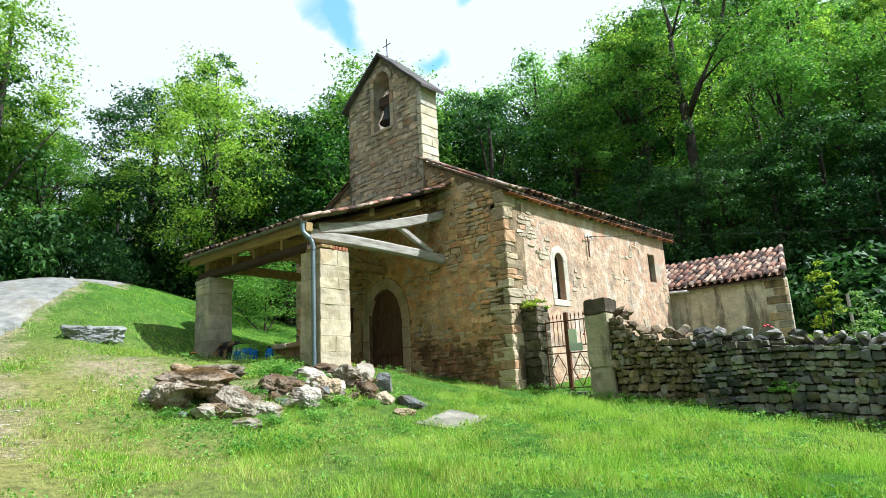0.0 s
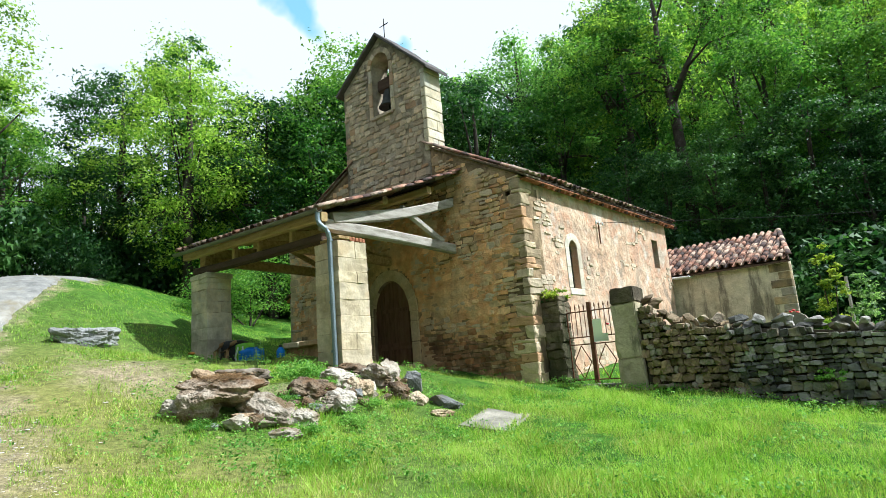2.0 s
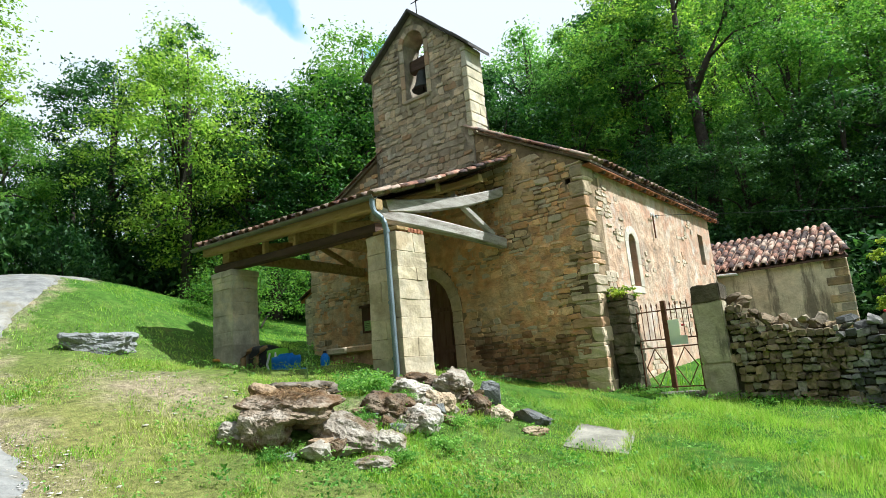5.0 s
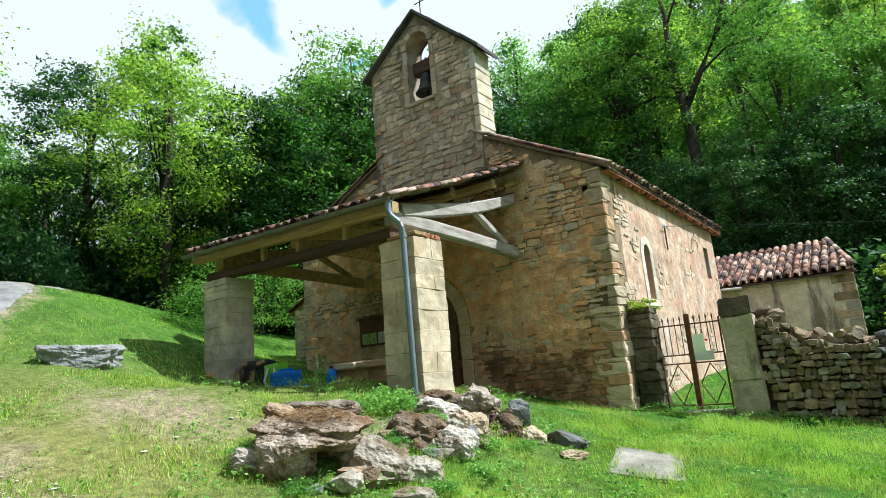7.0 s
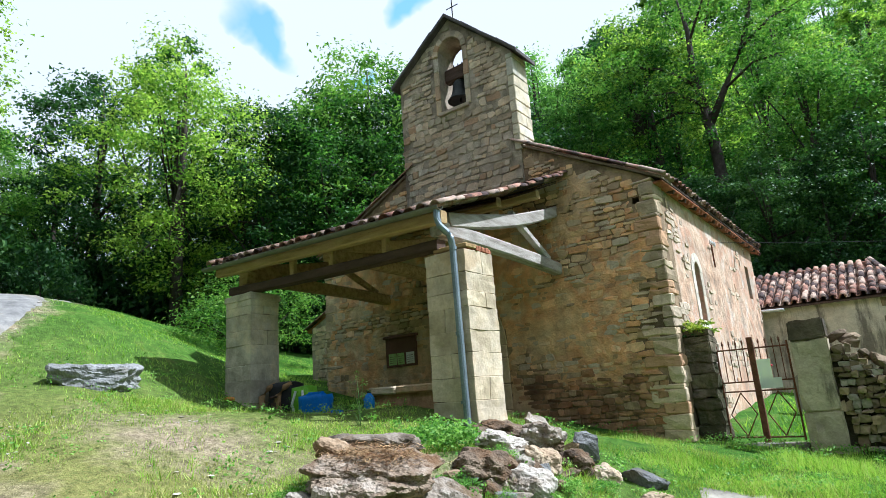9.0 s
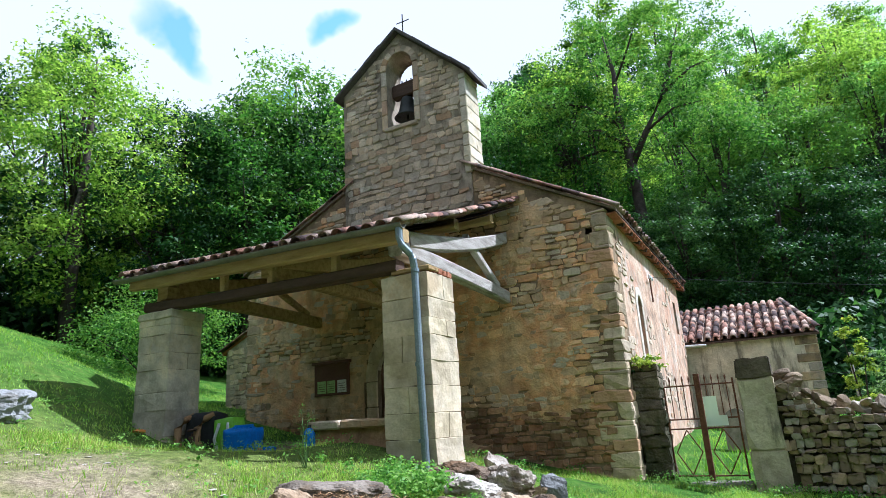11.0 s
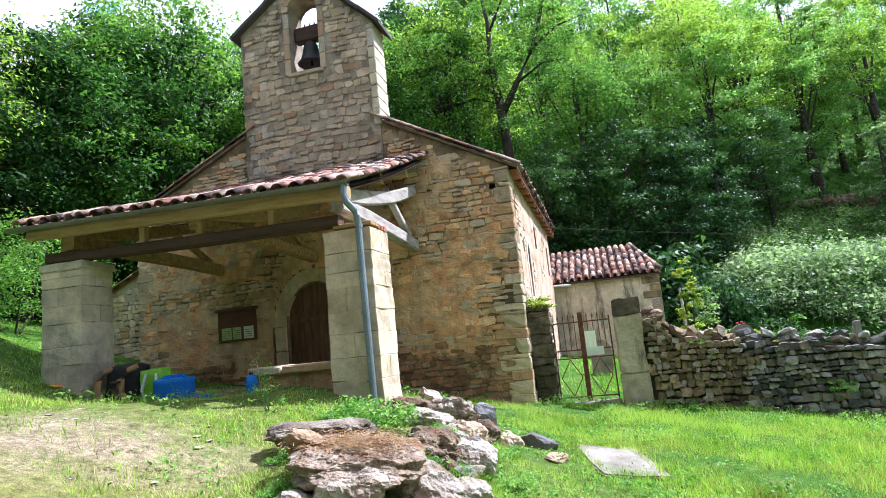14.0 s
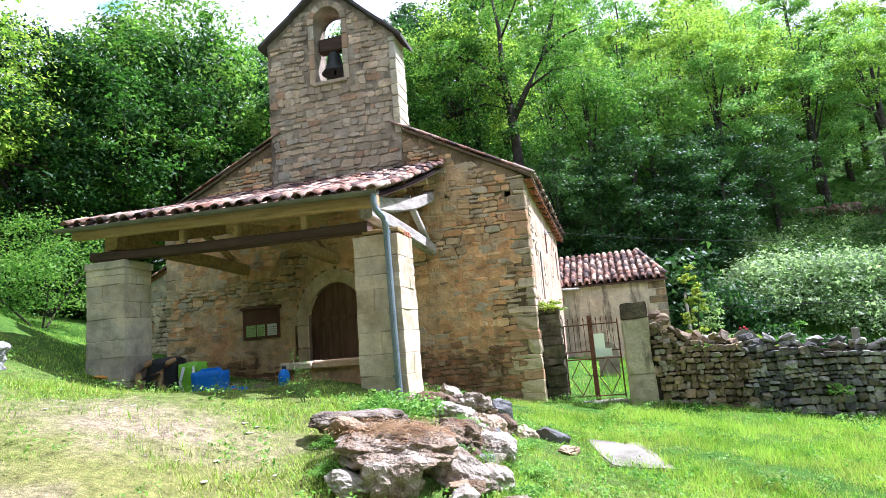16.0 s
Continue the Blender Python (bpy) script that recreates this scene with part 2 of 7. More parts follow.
def leaf_material(name, dark, mid, light, through_light=0.45, rough=0.55):
    """Leaves: light passes through them, single leaves and whole plants differ."""
    m = bpy.data.materials.new(name)
    m.use_nodes = True
    nt = m.node_tree
    n, l = nt.nodes, nt.links
    b = n["Principled BSDF"]
    out = n["Material Output"]
    geo = n.new("ShaderNodeNewGeometry")
    info = n.new("ShaderNodeObjectInfo")
    tc = n.new("ShaderNodeTexCoord")
    ns = n.new("ShaderNodeTexNoise")
    ns.inputs["Scale"].default_value = 0.7
    ns.inputs["Detail"].default_value = 5.0
    ns.inputs["Roughness"].default_value = 0.7
    l.new(tc.outputs["Object"], ns.inputs["Vector"])
    wide = n.new("ShaderNodeMapRange")
    wide.inputs["From Min"].default_value, wide.inputs["From Max"].default_value = 0.3, 0.7
    wide.inputs["To Min"].default_value, wide.inputs["To Max"].default_value = 0.22, 0.78
    l.new(ns.outputs["Fac"], wide.inputs["Value"])
    mix = n.new("ShaderNodeMath")
    mix.operation = "MULTIPLY_ADD"
    l.new(geo.outputs["Random Per Island"], mix.inputs[0])
    mix.inputs[1].default_value = 0.45
    l.new(wide.outputs["Result"], mix.inputs[2])
    plant = n.new("ShaderNodeMath")
    plant.operation = "MULTIPLY_ADD"
    l.new(info.outputs["Random"], plant.inputs[0])
    plant.inputs[1].default_value = 0.3
    l.new(mix.outputs["Value"], plant.inputs[2])
    ramp = n.new("ShaderNodeValToRGB")
    els = ramp.color_ramp.elements
    els.new(0.5)
    for e, p, c in zip(els, (0.5, 0.85, 1.2), (dark, mid, light)):
        e.position = min(p, 1.0)
        e.color = (*c, 1.0)
    l.new(plant.outputs["Value"], ramp.inputs["Fac"])
    l.new(ramp.outputs["Color"], b.inputs["Base Color"])
    b.inputs["Roughness"].default_value = rough
    b.inputs["Specular IOR Level"].default_value = 0.22
    tr = n.new("ShaderNodeBsdfTranslucent")
    warm = n.new("ShaderNodeVectorMath")
    warm.operation = "MULTIPLY"
    warm.inputs[1].default_value = (1.25, 1.4, 0.85)
    l.new(ramp.outputs["Color"], warm.inputs[0])
    l.new(warm.outputs["Vector"], tr.inputs["Color"])
    ms = n.new("ShaderNodeMixShader")
    ms.inputs["Fac"].default_value = through_light
    l.new(b.outputs["BSDF"], ms.inputs[1])
    l.new(tr.outputs["BSDF"], ms.inputs[2])
    l.new(ms.outputs["Shader"], out.inputs["Surface"])
    return m


OCHRES = [(0.51, 0.368, 0.215), (0.62, 0.425, 0.232), (0.67, 0.42, 0.208), (0.65, 0.335, 0.15), (0.64, 0.45, 0.26), (0.54, 0.40, 0.245)]
PLASTER = masonry("eroded_lime_plaster", OCHRES, (0.24, 0.155, 0.085), (0.54, 0.72), bump=0.9, wash=(0.52, 0.295, 0.15))
PLASTER_PINK = masonry("pink_lime_plaster", [(0.40, 0.295, 0.21), (0.56, 0.36, 0.235), (0.60, 0.44, 0.31), (0.52, 0.30, 0.19), (0.47, 0.38, 0.29)], (0.27, 0.22, 0.18), (0.53, 0.70), big=0.9, bump=0.8, wash=(0.66, 0.61, 0.54))
RUBBLE = masonry("rubble_limestone", OCHRES, (0.20, 0.125, 0.07), (0.54, 0.72), 0.36, (0.50, 0.42, 0.30), 0.25)
GABLE_TONES = [(0.42, 0.345, 0.25), (0.50, 0.405, 0.29), (0.53, 0.39, 0.25), (0.50, 0.43, 0.335)]
GABLE_STONE = masonry("grey_rubble_limestone", GABLE_TONES, (0.19, 0.145, 0.10), (0.54, 0.72), 0.30, (0.40, 0.23, 0.125), 0.12)
RUBBLE_PALE = masonry("pale_squared_rubble", [(0.50, 0.39, 0.28), (0.56, 0.45, 0.33), (0.60, 0.47, 0.33)], (0.34, 0.265, 0.19), (0.55, 0.72), 0.26, (0.50, 0.28, 0.16), 0.14)
MORTAR = material("lime_mortar", [(0.15, 0.11, 0.075), (0.27, 0.205, 0.14)], 3.0, 0.97, 0.8, 60)
GABLE_MORTAR = masonry("grey_lime_mortar", [(0.20, 0.16, 0.115), (0.34, 0.28, 0.20), (0.44, 0.37, 0.28)], (0.09, 0.07, 0.05), (0.50, 0.62), big=1.6)
JOINT_DARK = material("earth_filled_joint", [(0.05, 0.04, 0.03), (0.10, 0.08, 0.055)], 3.0, 0.97, 0.8, 60)
ASHLAR = masonry("pale_ashlar_limestone", [(0.42, 0.34, 0.215), (0.52, 0.425, 0.28), (0.56, 0.47, 0.33), (0.50, 0.38, 0.235)], (0.28, 0.225, 0.15), (0.56, 0.72), 0.15, big=1.4, bump=0.35)
DRY_STONE = masonry("grey_lichened_stone", [(0.13, 0.128, 0.118), (0.215, 0.21, 0.19), (0.27, 0.215, 0.13), (0.25, 0.24, 0.215), (0.33, 0.30, 0.245)], (0.062, 0.058, 0.05), (0.53, 0.66), 0.50, (0.40, 0.38, 0.34), 0.18, 1.0, 0.9)
DRY_TAN = masonry("ochre_dry_stone", [(0.21, 0.155, 0.095), (0.30, 0.225, 0.14), (0.33, 0.235, 0.125), (0.27, 0.22, 0.155)], (0.085, 0.066, 0.043), (0.53, 0.66), 0.42, (0.36, 0.32, 0.25), 0.18, 1.0, 0.9)
# Low facade band and parapet: redder, with darker, denser blotches.
RUBBLE_RED = masonry("reddened_rubble", [(0.27, 0.15, 0.08), (0.40, 0.225, 0.115), (0.45, 0.27, 0.145), (0.43, 0.20, 0.09)], (0.095, 0.056, 0.034), (0.48, 0.66), 0.36, (0.50, 0.385, 0.24), 0.15)
RUBBER = material("black_cable", [(0.010, 0.010, 0.010), (0.018, 0.018, 0.018)], 5.0, 0.9, 0.0, 40, spec=0.1)
RENDER_OLD = masonry("mossy_cement_render", [(0.34, 0.29, 0.19), (0.47, 0.40, 0.27), (0.54, 0.46, 0.31)], (0.13, 0.115, 0.075), (0.53, 0.64), big=1.6, bump=0.6, streak=(2.0, 2.0, 0.6))
JOINT_EARTH = masonry("washed_out_joint", [(0.15, 0.105, 0.062), (0.27, 0.19, 0.112), (0.38, 0.27, 0.16)], (0.07, 0.05, 0.03), (0.50, 0.66), big=1.6)
QUOIN_STONE = masonry("worn_corner_stone", [(0.42, 0.32, 0.20), (0.50, 0.38, 0.24), (0.52, 0.42, 0.29)], (0.24, 0.17, 0.10), (0.54, 0.70), 0.30, (0.48, 0.26, 0.13), 0.16, 1.0)
PIER_DARK = masonry("dark_mossy_stone", [(0.075, 0.058, 0.038), (0.15, 0.118, 0.08), (0.24, 0.19, 0.13)], (0.05, 0.052, 0.022), (0.48, 0.60), 0.2, big=2.2, bump=0.9)
RENDER_ANNEX = masonry("streaked_cement_render", [(0.45, 0.37, 0.26), (0.56, 0.48, 0.35), (0.60, 0.53, 0.40)], (0.13, 0.11, 0.085), (0.50, 0.60), big=1.0, bump=0.5, streak=(1.8, 1.8, 0.30))
TILE = material("weathered_terracotta_tile", [(0.06, 0.036, 0.030), (0.17, 0.078, 0.052), (0.31, 0.15, 0.095), (0.38, 0.225, 0.15), (0.40, 0.29, 0.215)], 4.0, 0.9, 0.5, 60, piece=0.75, stain=(0.05, 0.042, 0.038), stain_scale=3.0, stain_at=(0.50, 0.66))
SLATE = material("dark_stone_slab", [(0.055, 0.05, 0.05), (0.12, 0.105, 0.095)], 3.0, 0.9, 0.5, 40)
WOOD_GREY = material("silvered_oak", [(0.20, 0.17, 0.14), (0.38, 0.34, 0.29), (0.48, 0.44, 0.39)], 2.0, 0.85, 0.4, 30, stretch=(6, 1, 6), piece=0.2)
WOOD_YELLOW = material("yellowed_oak", [(0.24, 0.15, 0.06), (0.42, 0.28, 0.12), (0.48, 0.34, 0.17)], 2.0, 0.85, 0.4, 30, stretch=(1, 6, 6), piece=0.25)
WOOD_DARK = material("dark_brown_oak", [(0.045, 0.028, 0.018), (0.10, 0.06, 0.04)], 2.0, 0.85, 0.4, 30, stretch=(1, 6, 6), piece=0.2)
DOOR_WOOD = material("brown_door_wood", [(0.085, 0.045, 0.028), (0.17, 0.088, 0.052), (0.21, 0.12, 0.075)], 2.0, 0.8, 0.4, 30, stretch=(6, 6, 1), piece=0.3)
ZINC = material("grey_blue_zinc", [(0.18, 0.22, 0.24), (0.28, 0.33, 0.35)], 3.0, 0.5, 0.1, 50, metal=0.6)
GUTTER = material("dull_green_grey_zinc", [(0.12, 0.12, 0.09), (0.22, 0.21, 0.16)], 3.0, 0.6, 0.1, 50, metal=0.3)
RUST = material("rusted_iron", [(0.06, 0.025, 0.014), (0.15, 0.06, 0.03), (0.20, 0.10, 0.05)], 9.0, 0.9, 0.4, 80)
IRON = material("black_iron", [(0.015, 0.015, 0.014), (0.04, 0.035, 0.03)], 6.0, 0.7, 0.2, 80, metal=0.4)
BRONZE = material("dark_bronze", [(0.025, 0.028, 0.024), (0.06, 0.065, 0.055)], 5.0, 0.6, 0.2, 60, metal=0.7)
BRICK_RED = material("red_brick", [(0.28, 0.10, 0.05), (0.42, 0.17, 0.09)], 5.0, 0.9, 0.4, 60, piece=0.4)
ROCK = material("weathered_boulder", [(0.08, 0.062, 0.043), (0.18, 0.145, 0.105), (0.30, 0.255, 0.20), (0.43, 0.385, 0.32)], 2.6, 0.92, 0.9, 30, piece=0.35, stain=(0.13, 0.09, 0.05), stain_scale=2.2, stain_at=(0.50, 0.64))
ROCK_BROWN = material("brown_layered_rock", [(0.055, 0.038, 0.024), (0.15, 0.108, 0.070), (0.27, 0.205, 0.14), (0.40, 0.335, 0.26)], 3.0, 0.93, 1.0, 34, piece=0.25, stain=(0.135, 0.075, 0.033), stain_scale=2.6, stain_at=(0.48, 0.62))
ROCK_TAN = material("ochre_stone", [(0.22, 0.145, 0.08), (0.36, 0.265, 0.165), (0.46, 0.37, 0.26)], 2.6, 0.92, 0.8, 30, piece=0.3)
LEAF_YELLOW = leaf_material("yellow_green_leaf", (0.10, 0.18, 0.02), (0.22, 0.30, 0.03), (0.40, 0.44, 0.06))
RED_PETAL = material("red_petal", [(0.5, 0.02, 0.03), (0.6, 0.05, 0.06)], 9, 0.6, 0.0)
PACK_BROWN = material("brown_canvas", [(0.05, 0.03, 0.02), (0.12, 0.07, 0.045)], 12, 0.8, 0.2, 90)
PACK_BLACK = material("black_nylon", [(0.012, 0.012, 0.013), (0.03, 0.03, 0.032)], 12, 0.6, 0.2, 90)
STRAP_TAN = material("tan_webbing", [(0.30, 0.17, 0.07), (0.40, 0.25, 0.12)], 12, 0.8, 0.2, 90)
BAG_GREEN = material("lime_green_plastic", [(0.16, 0.42, 0.02), (0.22, 0.52, 0.03)], 5, 0.5, 0.2, 30)
BAG_BLUE = material("bright_blue_fabric", [(0.01, 0.13, 0.48), (0.02, 0.20, 0.60)], 5, 0.6, 0.2, 40)
CORD = material("white_cord", [(0.6, 0.6, 0.58), (0.75, 0.75, 0.72)], 9, 0.7, 0.0)
PINK = material("magenta_fabric", [(0.55, 0.03, 0.20), (0.65, 0.06, 0.28)], 9, 0.7, 0.0)
ORANGE = material("orange_cloth", [(0.55, 0.20, 0.03), (0.65, 0.28, 0.05)], 9, 0.8, 0.2)
ROCK_WHITE = material("white_limestone", [(0.19, 0.16, 0.12), (0.36, 0.32, 0.255), (0.50, 0.46, 0.385)], 2.8, 0.92, 0.8, 30, piece=0.2, stain=(0.17, 0.125, 0.07), stain_scale=2.5, stain_at=(0.50, 0.64))
ROCK_GREY = material("grey_boulder", [(0.09, 0.09, 0.085), (0.19, 0.19, 0.18), (0.28, 0.28, 0.265)], 2.6, 0.9, 0.8, 30, piece=0.3, stain=(0.13, 0.115, 0.085), stain_scale=2.0, stain_at=(0.52, 0.66))
SLAB = masonry("pale_flat_limestone", [(0.16, 0.15, 0.115), (0.24, 0.22, 0.175), (0.30, 0.275, 0.22)], (0.13, 0.135, 0.075), (0.50, 0.63), big=2.0, bump=0.6)
ROAD = masonry("pale_gravel_track", [(0.165, 0.16, 0.15), (0.215, 0.208, 0.19), (0.25, 0.235, 0.205)], (0.19, 0.165, 0.11), (0.53, 0.66), big=0.9, bump=0.35)
GRAVEL = material("pale_gravel", [(0.34, 0.30, 0.24), (0.52, 0.47, 0.39), (0.64, 0.59, 0.51)], 3.0, 0.95, 0.2, 40, piece=0.5)
BARK = material("dark_bark", [(0.025, 0.02, 0.015), (0.075, 0.06, 0.045)], 4.0, 0.95, 0.8, 30)
LEAF = leaf_material("broad_leaf", (0.024, 0.082, 0.014), (0.072, 0.185, 0.027), (0.18, 0.32, 0.052), 0.46)
# Shade inside the wood put into the leaf colour; also the pier moss.
LEAF_DARK_SHADED = leaf_material("dark_shaded_leaf", (0.012, 0.042, 0.013), (0.030, 0.088, 0.022), (0.075, 0.16, 0.038), 0.36)
LEAF_BRIGHT = leaf_material("bright_leaf", (0.060, 0.16, 0.025), (0.135, 0.30, 0.045), (0.26, 0.43, 0.09))
LEAF_GREY = leaf_material("silvery_leaf", (0.085, 0.145, 0.060), (0.175, 0.265, 0.115), (0.33, 0.42, 0.24), 0.5)
GRASS = leaf_material("grass_blade", (0.095, 0.225, 0.012), (0.205, 0.385, 0.026), (0.43, 0.57, 0.10), 0.4)
GRASS_DRY = leaf_material("dry_grass_blade", (0.10, 0.165, 0.016), (0.29, 0.34, 0.052), (0.56, 0.53, 0.19), 0.3)
WHITE = material("white_enamel", [(0.72, 0.73, 0.74), (0.80, 0.80, 0.80)], 3.0, 0.5, 0.05, 40)
PAPER = material("printed_paper", [(0.62, 0.60, 0.48), (0.76, 0.74, 0.62)], 9.0, 0.7, 0.0, 40)
PAPER_GREEN = material("green_printed_paper", [(0.30, 0.45, 0.12), (0.45, 0.58, 0.22)], 9.0, 0.7, 0.0, 40)
BOARD = material("brown_notice_board", [(0.09, 0.035, 0.02), (0.14, 0.06, 0.035)], 3.0, 0.7, 0.2, 40)
GLASS_DARK = material("dark_leaded_glass", [(0.010, 0.010, 0.010), (0.022, 0.022, 0.022)], 5.0, 0.5, 0.1, 40, spec=0.2)

DOOR_STONE = masonry("ochre_dressed_stone", [(0.50, 0.385, 0.225), (0.58, 0.44, 0.255), (0.58, 0.47, 0.30)], (0.34, 0.25, 0.15), (0.56, 0.74), 0.08, big=1.2, bump=0.4)
WINDOW_STONE = masonry("pale_dressed_stone", [(0.56, 0.48, 0.37), (0.63, 0.56, 0.45), (0.66, 0.60, 0.50)], (0.42, 0.35, 0.26), (0.56, 0.72), 0.08, big=1.5, bump=0.3)
SHEET = leaf_material("white_plastic_sheet", (0.72, 0.74, 0.76), (0.78, 0.79, 0.80), (0.80, 0.81, 0.82), 0.24, 0.4)
STEM = material("green_stem", [(0.07, 0.13, 0.03), (0.12, 0.20, 0.05)], 8.0, 0.8, 0.0)
ASHLAR_GREY = masonry("grey_ashlar_limestone", [(0.44, 0.385, 0.28), (0.56, 0.50, 0.375), (0.62, 0.52, 0.35), (0.57, 0.52, 0.42)], (0.25, 0.225, 0.18), (0.55, 0.71), 0.16, big=1.2, bump=0.5)
# Lighter, yellower leaf: sun on the crowns put into the colour.
LEAF_SUN = leaf_material("sunny_leaf", (0.055, 0.125, 0.016), (0.155, 0.275, 0.032), (0.34, 0.46, 0.070), 0.55)
LEAF_BRAMBLE = leaf_material("bramble_leaf", (0.075, 0.145, 0.045), (0.155, 0.26, 0.080), (0.30, 0.40, 0.165), 0.5)
# Brightened likewise, so that crowns up the slope look sunlit.
LEAF_PALE = leaf_material("pale_leaf", (0.070, 0.165, 0.040), (0.165, 0.325, 0.075), (0.33, 0.50, 0.150), 0.55)
STRAW = leaf_material("dead_stalk", (0.13, 0.065, 0.025), (0.25, 0.13, 0.06), (0.42, 0.28, 0.14), 0.1)

def ground_material():
    m = bpy.data.materials.new("meadow_soil")
    m.use_nodes = True
    n, l = m.node_tree.nodes, m.node_tree.links
    b = n["Principled BSDF"]
    b.inputs["Roughness"].default_value = 0.97
    b.inputs["Specular IOR Level"].default_value = 0.1
    tc = n.new("ShaderNodeTexCoord")

    def noise_tex(scale, detail=6.0, rough=0.65):
        t = n.new("ShaderNodeTexNoise")
        t.inputs["Scale"].default_value, t.inputs["Detail"].default_value, t.inputs["Roughness"].default_value = scale, detail, rough
        l.new(tc.outputs["Object"], t.inputs["Vector"])
        return t
    a, f, clod = noise_tex(2.2), noise_tex(38.0), noise_tex(11.0)
    ramp = n.new("ShaderNodeValToRGB")
    els = ramp.color_ramp.elements
    els.new(0.5)
    for e, p, c in zip(els, (0.3, 0.5, 0.72), ((0.03, 0.085, 0.009), (0.055, 0.14, 0.014), (0.13, 0.18, 0.035))):
        e.position, e.color = p, (*c, 1)
    l.new(a.outputs["Fac"], ramp.inputs["Fac"])
    dry = n.new("ShaderNodeAttribute")
    dry.attribute_name = "dry"
    straw = n.new("ShaderNodeMixRGB")
    straw.inputs["Color2"].default_value = (0.25, 0.225, 0.075, 1)
    dmix = n.new("ShaderNodeMath")
    dmix.operation = "MULTIPLY"
    l.new(dry.outputs["Fac"], dmix.inputs[0])
    l.new(f.outputs["Fac"], dmix.inputs[1])
    l.new(dmix.outputs["Value"], straw.inputs["Fac"])
    l.new(ramp.outputs["Color"], straw.inputs["Color1"])
    at = n.new("ShaderNodeAttribute")
    at.attribute_name = "bare"
    ad = n.new("ShaderNodeMath")
    ad.operation = "MULTIPLY_ADD"
    l.new(a.outputs["Fac"], ad.inputs[0])
    ad.inputs[1].default_value = 1.1
    l.new(at.outputs["Fac"], ad.inputs[2])
    sub = n.new("ShaderNodeMapRange")
    sub.inputs["From Min"].default_value, sub.inputs["From Max"].default_value = 1.02, 1.45
    l.new(ad.outputs["Value"], sub.inputs["Value"])
    dirt = n.new("ShaderNodeValToRGB")
    for e, p, c in zip(dirt.color_ramp.elements, (0.35, 0.65), ((0.19, 0.145, 0.085), (0.42, 0.345, 0.225))):
        e.position, e.color = p, (*c, 1)
    l.new(f.outputs["Fac"], dirt.inputs["Fac"])
    mx = n.new("ShaderNodeMixRGB")
    l.new(sub.outputs["Result"], mx.inputs["Fac"])
    l.new(straw.outputs["Color"], mx.inputs["Color1"])
    l.new(dirt.outputs["Color"], mx.inputs["Color2"])
    rub = n.new("ShaderNodeMapRange")
    rub.inputs["From Min"].default_value, rub.inputs["From Max"].default_value = 0.32, 0.68
    rub.inputs["To Min"].default_value, rub.inputs["To Max"].default_value = 0.55, 1.4
    l.new(clod.outputs["Fac"], rub.inputs["Value"])
    worn_ = n.new("ShaderNodeVectorMath")
    worn_.operation = "SCALE"
    l.new(mx.outputs["Color"], worn_.inputs[0])
    l.new(rub.outputs["Result"], worn_.inputs["Scale"])
    l.new(worn_.outputs["Vector"], b.inputs["Base Color"])
    bp = n.new("ShaderNodeBump")
    bp.inputs["Strength"].default_value, bp.inputs["Distance"].default_value = 0.8, 0.05
    l.new(f.outputs["Fac"], bp.inputs["Height"])
    l.new(bp.outputs["Normal"], b.inputs["Normal"])
    return m


SOIL = ground_material()

# ---- building helpers ----
from mathutils.geometry import tessellate_polygon


def mesh_from(name, verts, faces, mat=None, smooth=False):
    me = bpy.data.meshes.new(name)
    me.from_pydata([tuple(v) for v in verts], [], faces)
    if mat:
        me.materials.append(mat)
    if smooth:
        me.polygons.foreach_set("use_smooth", [True] * len(me.polygons))
    me.update()
    return me


def part(name, bm, mat, parent=None, label="", smooth=False):
    """Links a bmesh or a mesh as one object under a thing or a part."""
    if isinstance(bm, bmesh.types.BMesh):
        me = bpy.data.meshes.new(name)
        bm.to_mesh(me)
        bm.free()
        me.materials.append(mat)
        if smooth:
            me.polygons.foreach_set("use_smooth", [True] * len(me.polygons))
    else:
        me = bm
        if mat and not me.materials:
            me.materials.append(mat)
    ob = new(name, me)
    if parent:
        ob.parent = parent
    if label:
        ob["label"] = label
    return ob


def thing(name, label, category, group="", kind="", at=(0, 0, 0)):
    ob = new(name)
    ob.location = at
    ob.empty_display_size = 0.1
    return tagged(ob, label, category, group, kind)


def bm_box(x0, x1, y0, y1, z0, z1, bevel=0.0, bm=None, segs=1):
    own = bmesh.new()
    bmesh.ops.create_cube(own, size=1.0, matrix=Matrix.LocRotScale(((x0 + x1) / 2, (y0 + y1) / 2, (z0 + z1) / 2), None, (x1 - x0, y1 - y0, z1 - z0)))
    if bevel:
        bmesh.ops.bevel(own, geom=own.edges[:], offset=bevel, segments=segs, affect="EDGES")
    if bm is None:
        return own
    me = bpy.data.meshes.new("tmp")
    own.to_mesh(me)
    own.free()
    bm.from_mesh(me)
    bpy.data.meshes.remove(me)
    return bm


def rough(bm, amount, scale=3.0, seed=0.0):
    """Uneven surface: moves every corner by a noise."""
    for v in bm.verts:
        v.co += noise.noise_vector(v.co * scale + Vector((seed, seed * 1.7, 3.1))) * amount
    return bm


